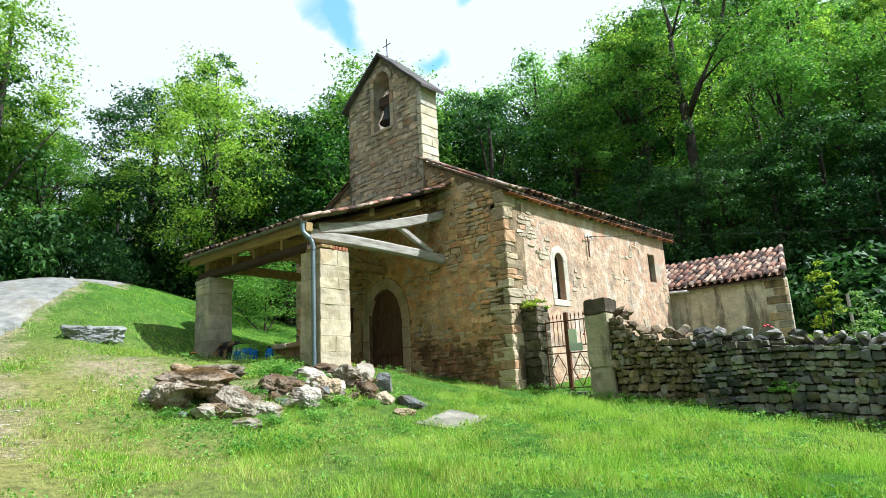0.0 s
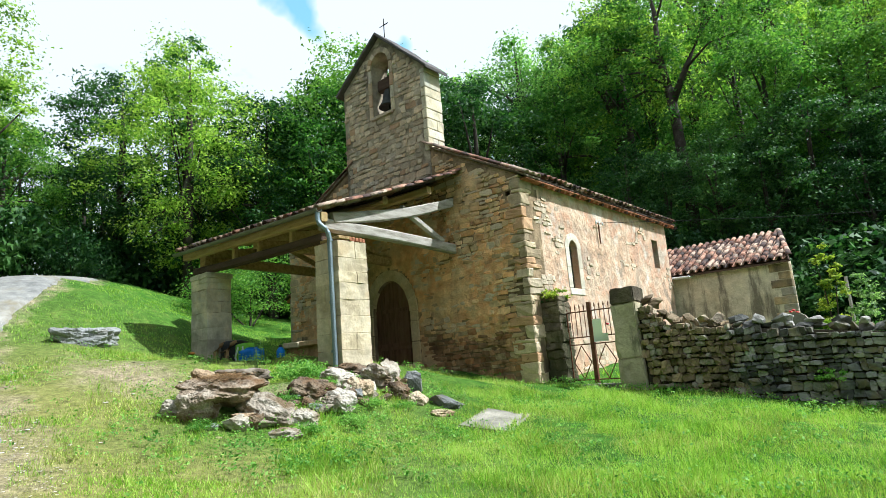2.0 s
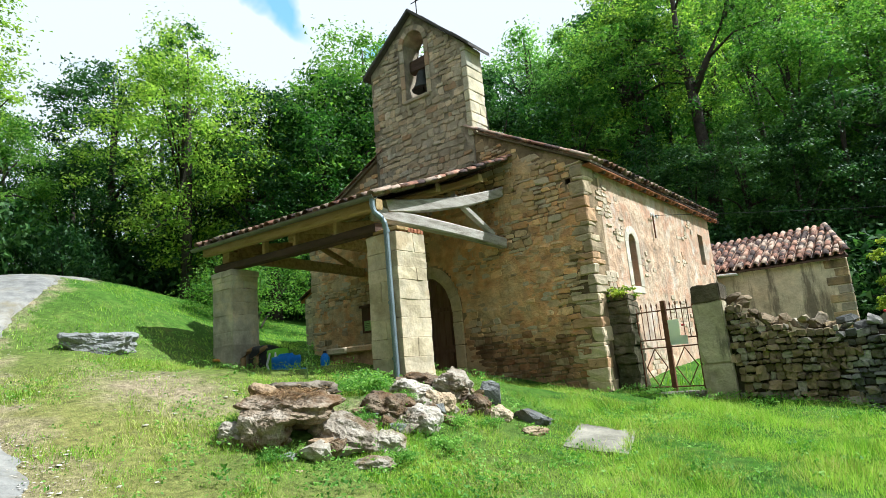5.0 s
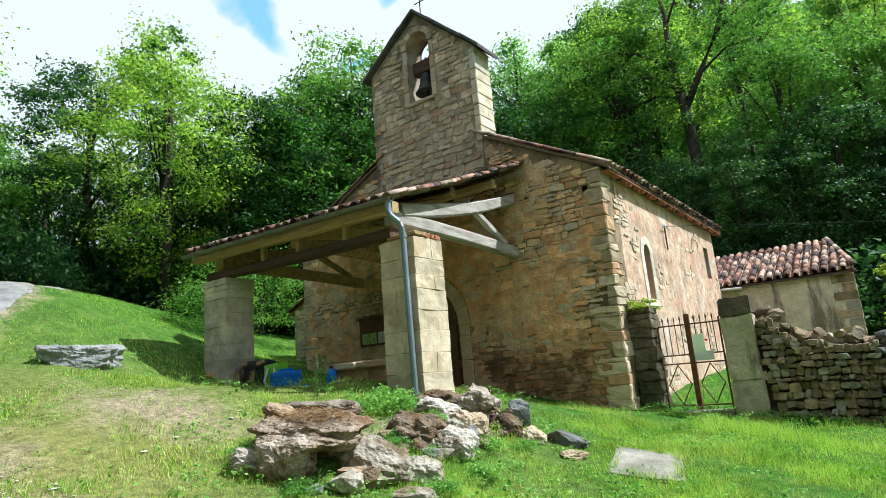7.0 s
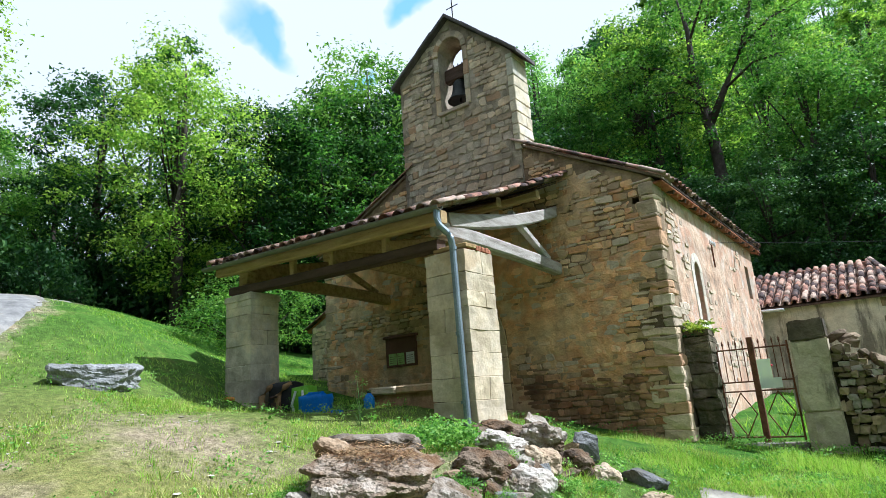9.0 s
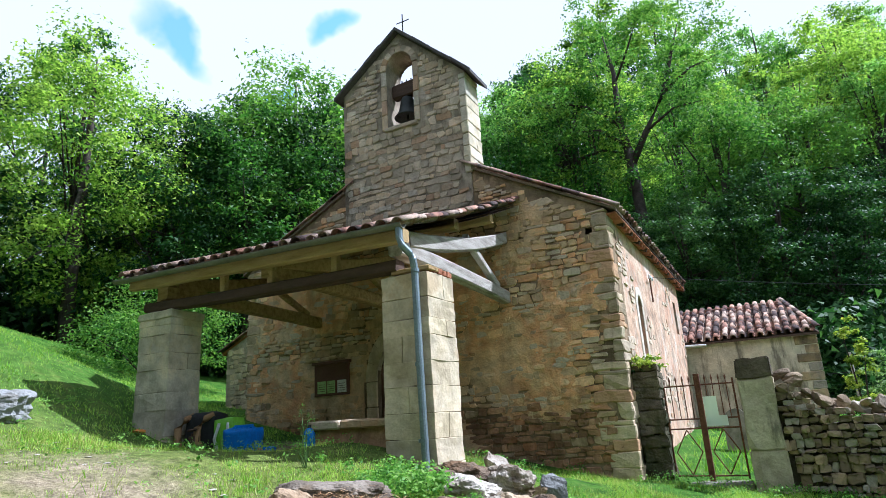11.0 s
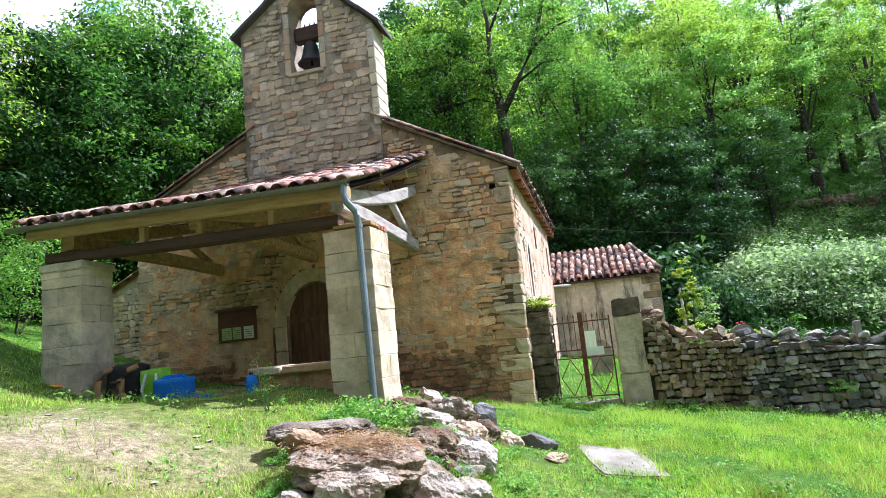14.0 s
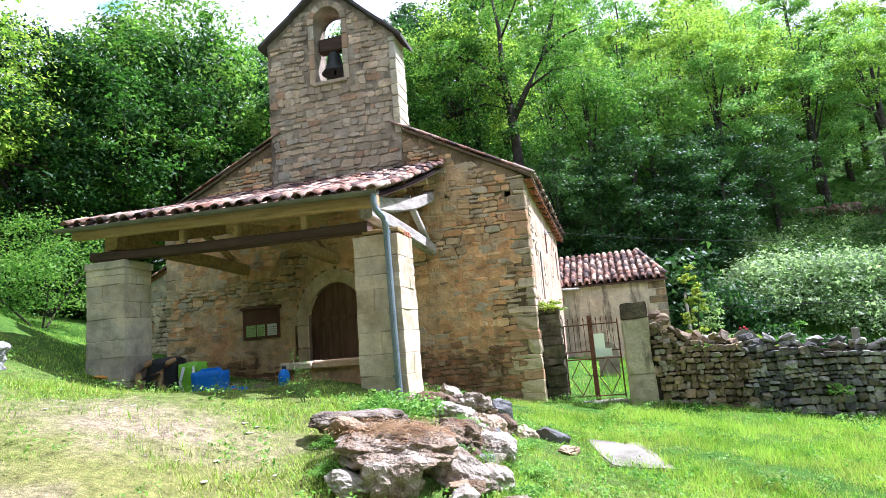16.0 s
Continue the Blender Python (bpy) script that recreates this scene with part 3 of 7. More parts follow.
def bm_beam(a, b, w, h, bevel=0.012, cuts=4, bow=0.0, seed=1.0, wob=0.012):
    """A hewn timber from a to b, w wide and h high, slightly bowed and uneven."""
    a, b = Vector(a), Vector(b)
    d = (b - a)
    side = d.cross(Vector((0, 0, 1))).normalized()
    if side.length < 0.5:
        side = Vector((1, 0, 0))
    up = side.cross(d).normalized()
    bm = bmesh.new()
    rings = []
    for i in range(cuts + 1):
        f = i / cuts
        c = a + d * f + up * bow * math.sin(math.pi * f)
        ww = w * (1 + 0.06 * noise.noise(Vector((seed, f * 3, 0))))
        hh = h * (1 + 0.06 * noise.noise(Vector((seed + 5, f * 3, 1))))
        ring = []
        e = min(w, h) * 0.14
        for sx, sy in ((-ww / 2 + e, -hh / 2), (ww / 2 - e, -hh / 2), (ww / 2, -hh / 2 + e), (ww / 2, hh / 2 - e), (ww / 2 - e, hh / 2), (-ww / 2 + e, hh / 2), (-ww / 2, hh / 2 - e), (-ww / 2, -hh / 2 + e)):
            p = c + side * sx + up * sy
            p += noise.noise_vector(p * 4 + Vector((seed, 0, 0))) * wob
            ring.append(bm.verts.new(p))
        rings.append(ring)
    for r0, r1 in zip(rings, rings[1:]):
        for i in range(8):
            bm.faces.new((r0[i], r0[(i + 1) % 8], r1[(i + 1) % 8], r1[i]))
    bm.faces.new(rings[0][::-1])
    bm.faces.new(rings[-1])
    bmesh.ops.recalc_face_normals(bm, faces=bm.faces[:])
    return bm


def bm_tube(points, radius, sides=10, caps=True):
    """A pipe or bar along points."""
    bm = bmesh.new()
    pts = [Vector(p) for p in points]
    rings = []
    for i, p in enumerate(pts):
        d = (pts[min(i + 1, len(pts) - 1)] - pts[max(i - 1, 0)]).normalized()
        ref = Vector((0, 0, 1)) if abs(d.z) < 0.9 else Vector((1, 0, 0))
        u = d.cross(ref).normalized()
        v = d.cross(u).normalized()
        r = radius[i] if isinstance(radius, (list, tuple)) else radius
        rings.append([bm.verts.new(p + (u * math.cos(k * math.tau / sides) + v * math.sin(k * math.tau / sides)) * r) for k in range(sides)])
    for r0, r1 in zip(rings, rings[1:]):
        for k in range(sides):
            bm.faces.new((r0[k], r0[(k + 1) % sides], r1[(k + 1) % sides], r1[k]))
    if caps:
        bm.faces.new(rings[0][::-1])
        bm.faces.new(rings[-1])
    bmesh.ops.recalc_face_normals(bm, faces=bm.faces[:])
    return bm


def wall_mesh(name, outer, holes, lo, hi, axis, mat):
    """A wall: an outline (u, z) with openings, as thick as from lo to hi along axis 'y' (u is x) or 'x' (u is y)."""
    loops = [outer] + list(holes)
    flat = [p for lp in loops for p in lp]
    tris = tessellate_polygon([[Vector((u, z, 0)) for u, z in lp] for lp in loops])
    n = len(flat)

    def place(u, z, w):
        return (u, w, z) if axis == "y" else (w, u, z)
    verts = [place(u, z, lo) for u, z in flat] + [place(u, z, hi) for u, z in flat]
    faces = [tuple(t) for t in tris] + [tuple(i + n for i in reversed(t)) for t in tris]
    s = 0
    for lp in loops:
        k = len(lp)
        for i in range(k):
            a, b = s + i, s + (i + 1) % k
            faces.append((a, b, b + n, a + n))
        s += k
    me = mesh_from(name, verts, faces, mat)
    bm = bmesh.new()
    bm.from_mesh(me)
    bmesh.ops.recalc_face_normals(bm, faces=bm.faces[:])
    bm.to_mesh(me)
    bm.free()
    return me


def arch(u0, u1, z0, spring, top, steps=10, point=0.0):
    """Outline of an arched opening, round, or drawn to a point."""
    c, r = (u0 + u1) / 2, (u1 - u0) / 2
    pts = [(u0, z0), (u1, z0)]
    for i in range(steps + 1):
        a = math.pi * i / steps
        du = math.cos(a)
        dz = math.sin(a) ** (1 - 0.25 * point) * (1 - point * 0.10 * (1 - abs(abs(du) * 2 - 1)))
        pts.append((c + r * du, spring + (top - spring) * dz))
    return pts


def in_poly(u, z, poly):
    inside = False
    for (x0, y0), (x1, y1) in zip(poly, poly[1:] + poly[:1]):
        if (y0 > z) != (y1 > z) and u < (x1 - x0) * (z - y0) / (y1 - y0) + x0:
            inside = not inside
    return inside


# ---- ground ----
BUMPS = [(-19, 5, 3.0, 1.491), (-10.4, 7.2, 1.5, 0.514), (-14.5, 2.5, 2.6, 0.112), (-23, 12, 4, -0.542), (-2, 12, 3.5, 0.101),
         (-15.5, 9, 2.6, -0.286), (-24, 5, 4, 0.53), (-11.8, 4, 1.8, 0.265), (-7.6, 5.5, 2.2, -0.27), (-29, 9, 5, 2.056),
         (-8, 11, 2.5, -0.124), (-5, 18, 4, 0.242), (-13.3, 7.2, 1.6, -0.247), (-9.3, 5.5, 1.5, 0.107),
         (-8.85, 4.0, 0.45, 0.27), (-8.75, 4.9, 0.45, 0.20), (-8.6, 5.6, 0.40, 0.22), (-8.7, 6.5, 0.40, 0.12)]


def softplus(v, k=2.0):
    return np.logaddexp(0, v / k) * k


def ground_z(x, y):
    """Height of the ground."""
    x, y = np.asarray(x, float), np.asarray(y, float)
    xc = np.clip(x, -32, 30)
    yc = np.clip(y, -30, 24)
    z = 0.059 - 0.150 * xc + 0.015 * yc
    for a, b, s, w in BUMPS:
        z = z + w * np.exp(-((x - a) ** 2 + (y - b) ** 2) / (2 * s * s))
    back = softplus(y - 24.5 - 0.10 * np.clip(x + 10, 0, 40))
    left = softplus((-x - 33) * 0.9 + (y - 12) * 0.3)
    ease = 0.22 + 0.78 / (1 + np.exp(-(x + 27) / 3.0))
    z = z + 0.74 * ease * np.minimum(back, 60) + 0.10 * np.minimum(left, 40)
    # terrace held by a steep bank behind the churchyard
    z = z + 2.3 / (1 + np.exp(-np.clip((y - 25.2 - 0.12 * x) / 0.35, -30, 30))) / (1 + np.exp(-np.clip((x + 0.8) / 0.7, -30, 30))) * np.exp(-np.maximum(0, y - 26) / 9.0)
    return z


def gz(x, y):
    return float(ground_z(x, y))


ROAD_EDGE = ((-40, -30, -24, -19.6, -18, -17, -15.6, -12, -10.3, -9, -7.5, -6, 0, 12, 40), (14.0, 10.0, 7.4, 5.25, 4.5, 3.8, 2.76, 2.0, 1.8, 1.6, 1.36, 0.3, -3.0, -8.0, -20.0))


def road_mid(x):
    return np.interp(x, *ROAD_EDGE) - 1.25


def road_off(x, y):
    return np.abs(y - road_mid(x)) * 0.89


def bare_at(x, y):
    """How worn the turf is."""
    x, y = np.asarray(x, float), np.asarray(y, float)
    b = 0.82 * np.exp(-(((x + 11.2) / 2.5) ** 2 + ((y - 3.7 - 0.10 * (x + 11.2)) / 1.25) ** 2))
    b = np.maximum(b, 0.5 * np.exp(-(((x + 9.2) / 1.9) ** 2 + ((y - 2.0) / 0.8) ** 2)))
    b = np.maximum(b, 0.3 * np.exp(-(((x + 6.2) / 2.6) ** 2 + ((y - 1.2) / 1.0) ** 2)))
    b = np.maximum(b, 1.0 * np.exp(-(((x + 12.2) / 2.6) ** 4 + ((y - 8.9) / 2.0) ** 4)))
    b = np.maximum(b, 0.7 * np.exp(-(((x + 8.6) / 0.6) ** 2 + ((y - 5.2) / 1.5) ** 2)))
    b = np.maximum(b, 0.85 * np.exp(-((road_off(x, y)) / 1.75) ** 4) * (x < -4))
    return b


def patchy(x, y, f=1.0):
    """Uneven patches, 0 to 1."""
    v = np.sin(1.3 * f * x + 2.0 * np.sin(0.9 * f * y)) + np.sin(1.9 * f * y + 1.7 * np.sin(1.1 * f * x + 1.0)) + 0.7 * np.sin(3.7 * f * (x + 0.6 * y) + 2.0 * np.sin(2.1 * f * y)) + 0.7 * np.sin(4.3 * f * (y - 0.7 * x) + 2.0 * np.sin(2.6 * f * x))
    return np.clip(0.5 + v / 4.6, 0, 1)


def lush(x, y):
    """Longer, greener grass down the slope and along the walls; short and dry towards the lane."""
    g = 1 / (1 + np.exp(-(x + 0.55 * y + 3.6) / 0.8))
    g = np.maximum(g, 0.9 * np.exp(-((y - 11.0) / 0.7) ** 2) * (x > -8))
    g = np.maximum(g, 0.9 * np.exp(-(((x + 8.2) / 1.1) ** 2 + ((y - 4.6) / 2.0) ** 2)))
    return g


def build_ground():
    def axis(lo, hi, fine_lo, fine_hi, step):
        mid = np.arange(fine_lo, fine_hi, step)
        a, b = [fine_lo], [fine_hi]
        g = step
        while a[-1] > lo:
            g *= 1.16
            a.append(a[-1] - g)
        g = step
        while b[-1] < hi:
            g *= 1.16
            b.append(b[-1] + g)
        return np.concatenate([np.array(a[1:][::-1]), mid, np.array(b)])
    xs, ys = axis(-420, 420, -26, 6, 0.2), axis(-420, 420, -5, 16, 0.2)
    gx, gy = np.meshgrid(xs, ys, indexing="ij")
    z = ground_z(gx, gy)
    rx = np.random.RandomState(4)
    z += (0.02 * np.sin(gx * 2.1 + 1.3 * np.sin(gy * 1.7)) + 0.018 * np.sin(gy * 2.9 + 2.0 * np.sin(gx * 1.1)) + rx.uniform(-0.012, 0.012, z.shape)) * (np.abs(gx) < 60)
    nx, ny = len(xs), len(ys)
    v = np.stack([gx, gy, z], -1).reshape(-1, 3)
    i, j = np.meshgrid(np.arange(nx - 1), np.arange(ny - 1), indexing="ij")
    q = (i * ny + j).ravel()
    f = np.stack([q, q + ny, q + ny + 1, q + 1], 1)
    me = bpy.data.meshes.new("ground")
    me.vertices.add(len(v))
    me.vertices.foreach_set("co", v.ravel())
    me.loops.add(f.size)
    me.loops.foreach_set("vertex_index", f.ravel().astype(np.int32))
    me.polygons.add(len(f))
    me.polygons.foreach_set("loop_start", np.arange(0, f.size, 4, dtype=np.int32))
    me.polygons.foreach_set("use_smooth", np.ones(len(f), bool))
    me.update()
    att = me.attributes.new("bare", "FLOAT", "POINT")
    att.data.foreach_set("value", bare_at(v[:, 0], v[:, 1]).astype(np.float32))
    att = me.attributes.new("dry", "FLOAT", "POINT")
    att.data.foreach_set("value", (np.clip(1 - lush(v[:, 0], v[:, 1]), 0, 1) * np.exp(-(((v[:, 0] + 8) / 7.0) ** 2 + ((v[:, 1] - 1.0) / 5.0) ** 2)) * 1.9).astype(np.float32))
    me.materials.append(SOIL)
    tagged(new("ground", me), "sloping grassy meadow with worn earth patches", "ground", kind="structure")


build_ground()


def build_road():
    xs = np.linspace(-40, 36, 300)
    verts, faces = [], []
    across = np.linspace(-1.3, 1.3, 9)
    rr = random.Random(3)
    for x in xs:
        y = float(road_mid(x))
        for k, w in enumerate(across):
            ww = w * (1 + (0.12 * math.sin(x * 1.3 + 2) + rr.uniform(-0.05, 0.05) if abs(w) > 1 else 0))
            px, py = x + ww * 0.46, y + ww * 0.89
            lift = 0.055 if abs(w) < 1.2 else -0.05
            verts.append((px, py, gz(px, py) + lift))
    for i in range(len(xs) - 1):
        for k in range(8):
            a = i * 9 + k
            faces.append((a, a + 9, a + 10, a + 1))
    tagged(new("road", mesh_from("road", verts, faces, ROAD, True)), "narrow pale gravel lane climbing past the chapel", "road", kind="structure")


build_road()

# ---- the chapel's walls and roof ----
FX0, FX1, FY = -16.55, -8.10, 10.55        # facade
NAVE_END = 18.95
RIDGE_X, RIDGE_Z = -12.2, 8.10
EAVE_R, EAVE_L = 5.86, 6.06

chapel = thing("chapel", "small rubble-stone country chapel with peeling ochre plaster and bell gable", "chapel", at=(-12.3, 14.7, 1.2))
chapel_inv = Matrix.Translation((12.3, -14.7, -1.2))


def on_chapel(name, bm, mat, label="", parent=None, smooth=False):
    """A part of the chapel, built at its place in the world."""
    ob = part(name, bm, mat, None, label, smooth)
    ob.parent = parent or chapel
    ob.matrix_parent_inverse = chapel_inv if not parent else Matrix.Identity(4)
    return ob


DOOR = arch(-12.97, -11.63, 1.0, 3.25, 4.10, 14, 0.6)
facade_outline = [(FX0, 0.2), (FX1, 0.2), (FX1, EAVE_R), (RIDGE_X, RIDGE_Z), (FX0, EAVE_L)]
PUTLOGS = ((-9.73, 5.66), (-8.42, 5.50), (-9.88, 2.91))     # square holes left from the scaffolding


def putlog(u, z):
    return [(u - 0.065, z - 0.06), (u + 0.06, z - 0.065), (u + 0.065, z + 0.06), (u - 0.06, z + 0.055)]


facade_wall = on_chapel("facade_wall", wall_mesh("facade_wall", facade_outline, [DOOR] + [putlog(u, z) for u, z in PUTLOGS], FY, FY + 0.7, "y", JOINT_EARTH), None, "ochre plaster worn back to rubble stone")
WINDOW = arch(12.46, 12.84, 3.42, 4.40, 4.59, 8)
SMALL_WINDOW = [(17.70, 4.28), (18.14, 4.28), (18.14, 5.16), (17.70, 5.16)]
side_wall = on_chapel("side_wall", wall_mesh("side_wall", [(FY + 0.7, 0.2), (NAVE_END, 0.2), (NAVE_END, EAVE_R), (FY + 0.7, EAVE_R)], [WINDOW, SMALL_WINDOW], FX1 - 0.7, FX1, "x", PLASTER_PINK), None, "pinkish plaster flaking off sunlit stone")
on_chapel("side_wall", wall_mesh("side_wall_l", [(FY + 0.7, 0.2), (NAVE_END, 0.2), (NAVE_END, EAVE_L), (FY + 0.7, EAVE_L)], [], FX0, FX0 + 0.7, "x", PLASTER), None)
on_chapel("end_wall", wall_mesh("end_wall", [(FX0 + 0.7, 0.2), (FX1 - 0.7, 0.2), (FX1 - 0.7, EAVE_R), (RIDGE_X, RIDGE_Z), (FX0 + 0.7, EAVE_L)], [], NAVE_END - 0.6, NAVE_END, "y", PLASTER), None)

# bell gable
GX0, GX1, GY0, GY1 = -13.68, -10.57, 10.50, 11.12
BELL_HOLE = arch(-12.48, -11.80, 8.65, 10.08, 10.44, 10)
gable_outline = [(GX0, 6.3), (GX1, 6.3), (GX1, 9.44), (-12.13, 10.92), (GX0, 9.82)]
bell_gable = on_chapel("bell_gable", wall_mesh("bell_gable", gable_outline, [BELL_HOLE], GY0 + 0.02, GY1, "y", GABLE_MORTAR), None, "grey rubble bell gable with one arched opening")


def sloped_slab(p0, p1, y0, y1, thick, mat, name, seed):
    """A row of stone slabs along a sloping edge from p0 to p1 (x, z)."""
    (xa, za), (xb, zb) = p0, p1
    n = 4
    for i in range(n):
        f0, f1 = i / n, (i + 1) / n
        bm = bmesh.new()
        xa2, xb2 = xa + (xb - xa) * f0, xa + (xb - xa) * f1 * 1.0 + (xb - xa) * 0.01
        za2, zb2 = za + (zb - za) * f0, za + (zb - za) * f1 + (zb - za) * 0.01
        lift = 0.012 * (i % 2)
        co = [(xa2, y0, za2 + lift), (xb2, y0, zb2 + lift), (xb2, y1, zb2 + lift), (xa2, y1, za2 + lift)]
        lo = [bm.verts.new(c) for c in co]
        hi = [bm.verts.new((c[0], c[1], c[2] + thick)) for c in co]
        for k in range(4):
            bm.faces.new((lo[k], lo[(k + 1) % 4], hi[(k + 1) % 4], hi[k]))
        bm.faces.new(lo[::-1])
        bm.faces.new(hi)
        bmesh.ops.recalc_face_normals(bm, faces=bm.faces[:])
        bmesh.ops.bevel(bm, geom=bm.edges[:], offset=0.012, segments=1, affect="EDGES")
        rough(bm, 0.015, 4, seed + i)
        on_chapel(name, bm, mat, "" if i else "dark stone capping slab", None)


sloped_slab((-12.13, 10.93), (-13.84, 9.67), GY0 - 0.14, GY1 + 0.12, 0.10, SLATE, "capping_slab", 1)
sloped_slab((-12.13, 10.93), (-10.38, 9.275), GY0 - 0.14, GY1 + 0.12, 0.10, SLATE, "capping_slab", 7)


def tile_mesh(length, r0, r1, thick=0.014, up=True, segs=6):
    """A canal tile along +y, wider at its lower end, rounded upwards or downwards."""
    verts, faces = [], []
    for y, r in ((0.0, r0), (length, r1)):
        for rr in (r, r - thick):
            for k in range(segs + 1):
                a = math.pi * k / segs
                verts.append((math.cos(a) * rr, y, (math.sin(a) * rr * 0.85) * (1 if up else -1)))
    n = segs + 1
    for k in range(segs):
        faces += [(k, k + 1, 2 * n + k + 1, 2 * n + k), (n + k + 1, n + k, 3 * n + k, 3 * n + k + 1),
                  (k + 1, k, n + k, n + k + 1), (2 * n + k, 2 * n + k + 1, 3 * n + k + 1, 3 * n + k)]
    faces += [(0, 2 * n, 3 * n, n), (segs, n + segs, 3 * n + segs, 2 * n + segs)]
    return mesh_from("tile", verts, faces, TILE, True)


def merge_meshes(name, items, mat):
    """One mesh out of (mesh, matrix) pairs."""
    vs, fs, base = [], [], 0
    cache = {}
    for me, m in items:
        if me.name not in cache:
            co = np.empty(len(me.vertices) * 3)
            me.vertices.foreach_get("co", co)
            cache[me.name] = (co.reshape(-1, 3), [tuple(p.vertices) for p in me.polygons])
        co, polys = cache[me.name]
        a = np.array(m)
        vs.append(co @ a[:3, :3].T + a[:3, 3])
        fs.extend(tuple(i + base for i in p) for p in polys)
        base += len(co)
    return mesh_from(name, np.concatenate(vs).tolist(), fs, mat)


COVERS = [tile_mesh(0.46, 0.090, 0.072, segs=6) for _ in range(2)]
CHANNEL = tile_mesh(0.46, 0.080, 0.100, up=False, segs=5)


def tile_roof(owner_fn, low, high, u0, u1, pitch_u, expose, rnd, singles, axis="x", sag=0.0, name="tile", skip=None):
    """Rows of canal tiles from the eave 'low' to the top 'high' ((v, z) pairs); u runs along the eave."""
    (v0, z0), (v1, z1) = low, high
    run, rise = v1 - v0, z1 - z0
    slope_len = math.hypot(run, rise)
    ang = math.atan2(rise, abs(run))
    rows = int(slope_len / expose)
    cols = int((u1 - u0) / pitch_u)
    rest = []
    for c in range(cols + 1):
        for r in range(rows + 1):
            d = r * expose
            f = d / slope_len
            u = u0 + c * pitch_u
            s = -sag * math.sin(math.pi * min(1, f)) - sag * 0.6 * math.sin(math.pi * (u - u0) / (u1 - u0))
            for kind in (0, 1):
                if kind == 1 and c == cols:
                    continue
                uu = u + (pitch_u / 2 if kind else 0) + rnd.uniform(-0.008, 0.008)
                dd = d + rnd.uniform(-0.018, 0.018)
                up = (0.035 if kind == 0 else 0.055) + rnd.uniform(-0.006, 0.006) + s
                v = v0 + run * dd / slope_len
                z = z0 + rise * dd / slope_len + up
                turn = Euler((ang + rnd.uniform(-0.015, 0.02) + 0.03, rnd.uniform(-0.05, 0.05), rnd.uniform(-0.03, 0.03)))
                if axis == "x":
                    m = Matrix.LocRotScale((uu, v, z), turn, None)
                    if run < 0:
                        m = Matrix.LocRotScale((uu, v, z), None, None) @ Matrix.Rotation(math.pi, 4, "Z") @ turn.to_matrix().to_4x4()
                else:
                    m = Matrix.LocRotScale((v, uu, z), None, None) @ Matrix.Rotation(-math.pi / 2 if run > 0 else math.pi / 2, 4, "Z") @ turn.to_matrix().to_4x4()
                px, py = m.translation.x, m.translation.y
                if skip and skip(px, py):
                    continue
                if kind == 0 and singles(uu, f):
                    owner_fn(name, COVERS[(c + r) % 2], m)
                else:
                    rest.append((COVERS[0] if kind == 0 else CHANNEL, m))
    return rest


ROOF_RND = random.Random(11)

# nave roof: boarded slopes, tiles along the edges that show
def slope_board(name, xa, za, xb, zb, y0, y1, thick, mat, label=""):
    bm = bmesh.new()
    co = [(xa, za), (xb, zb), (xb, zb + thick), (xa, za + thick)]
    a = [bm.verts.new((x, y0, z)) for x, z in co]
    b = [bm.verts.new((x, y1, z)) for x, z in co]
    for k in range(4):
        bm.faces.new((a[k], a[(k + 1) % 4], b[(k + 1) % 4], b[k]))
    bm.faces.new(a[::-1])
    bm.faces.new(b)
    bmesh.ops.recalc_face_normals(bm, faces=bm.faces[:])
    return on_chapel(name, bm, mat, label)


R_OUT = (FX1 + 0.20, EAVE_R - 0.56 * 0.20 + 0.02)
L_OUT = (FX0 - 0.18, EAVE_L - 0.48 * 0.18 + 0.02)
GABLE_R, GABLE_L = (GX1 + 0.02, RIDGE_Z + 0.03 - 0.562 * (GX1 + 0.02 - RIDGE_X)), (GX0 - 0.02, RIDGE_Z + 0.03 - 0.478 * (RIDGE_X - GX0 + 0.02))
roof_right = slope_board("roof", *R_OUT, RIDGE_X, RIDGE_Z - 0.22, GY1 + 0.01, NAVE_END + 0.45, 0.05, WOOD_DARK, "low-pitched nave roof of canal tiles")
roof_left = slope_board("roof", *L_OUT, RIDGE_X, RIDGE_Z - 0.22, GY1 + 0.01, NAVE_END + 0.45, 0.05, WOOD_DARK)
verge_right = slope_board("verge", *R_OUT, *GABLE_R, FY - 0.06, GY1 + 0.01, 0.05, MORTAR, "mortared verge of the gable wall")
verge_left = slope_board("verge", *L_OUT, *GABLE_L, FY - 0.06, GY1 + 0.01, 0.05, MORTAR)


def roof_pieces(parent):
    def put(name, me, m):
        ob = new(name, me)
        ob.parent = parent
        ob.matrix_parent_inverse = Matrix.Identity(4)
        ob.matrix_basis = m
    return put


def in_gable(x, y):
    return y < GY1 + 0.1 and GX0 - 0.25 < x < GX1 + 0.25


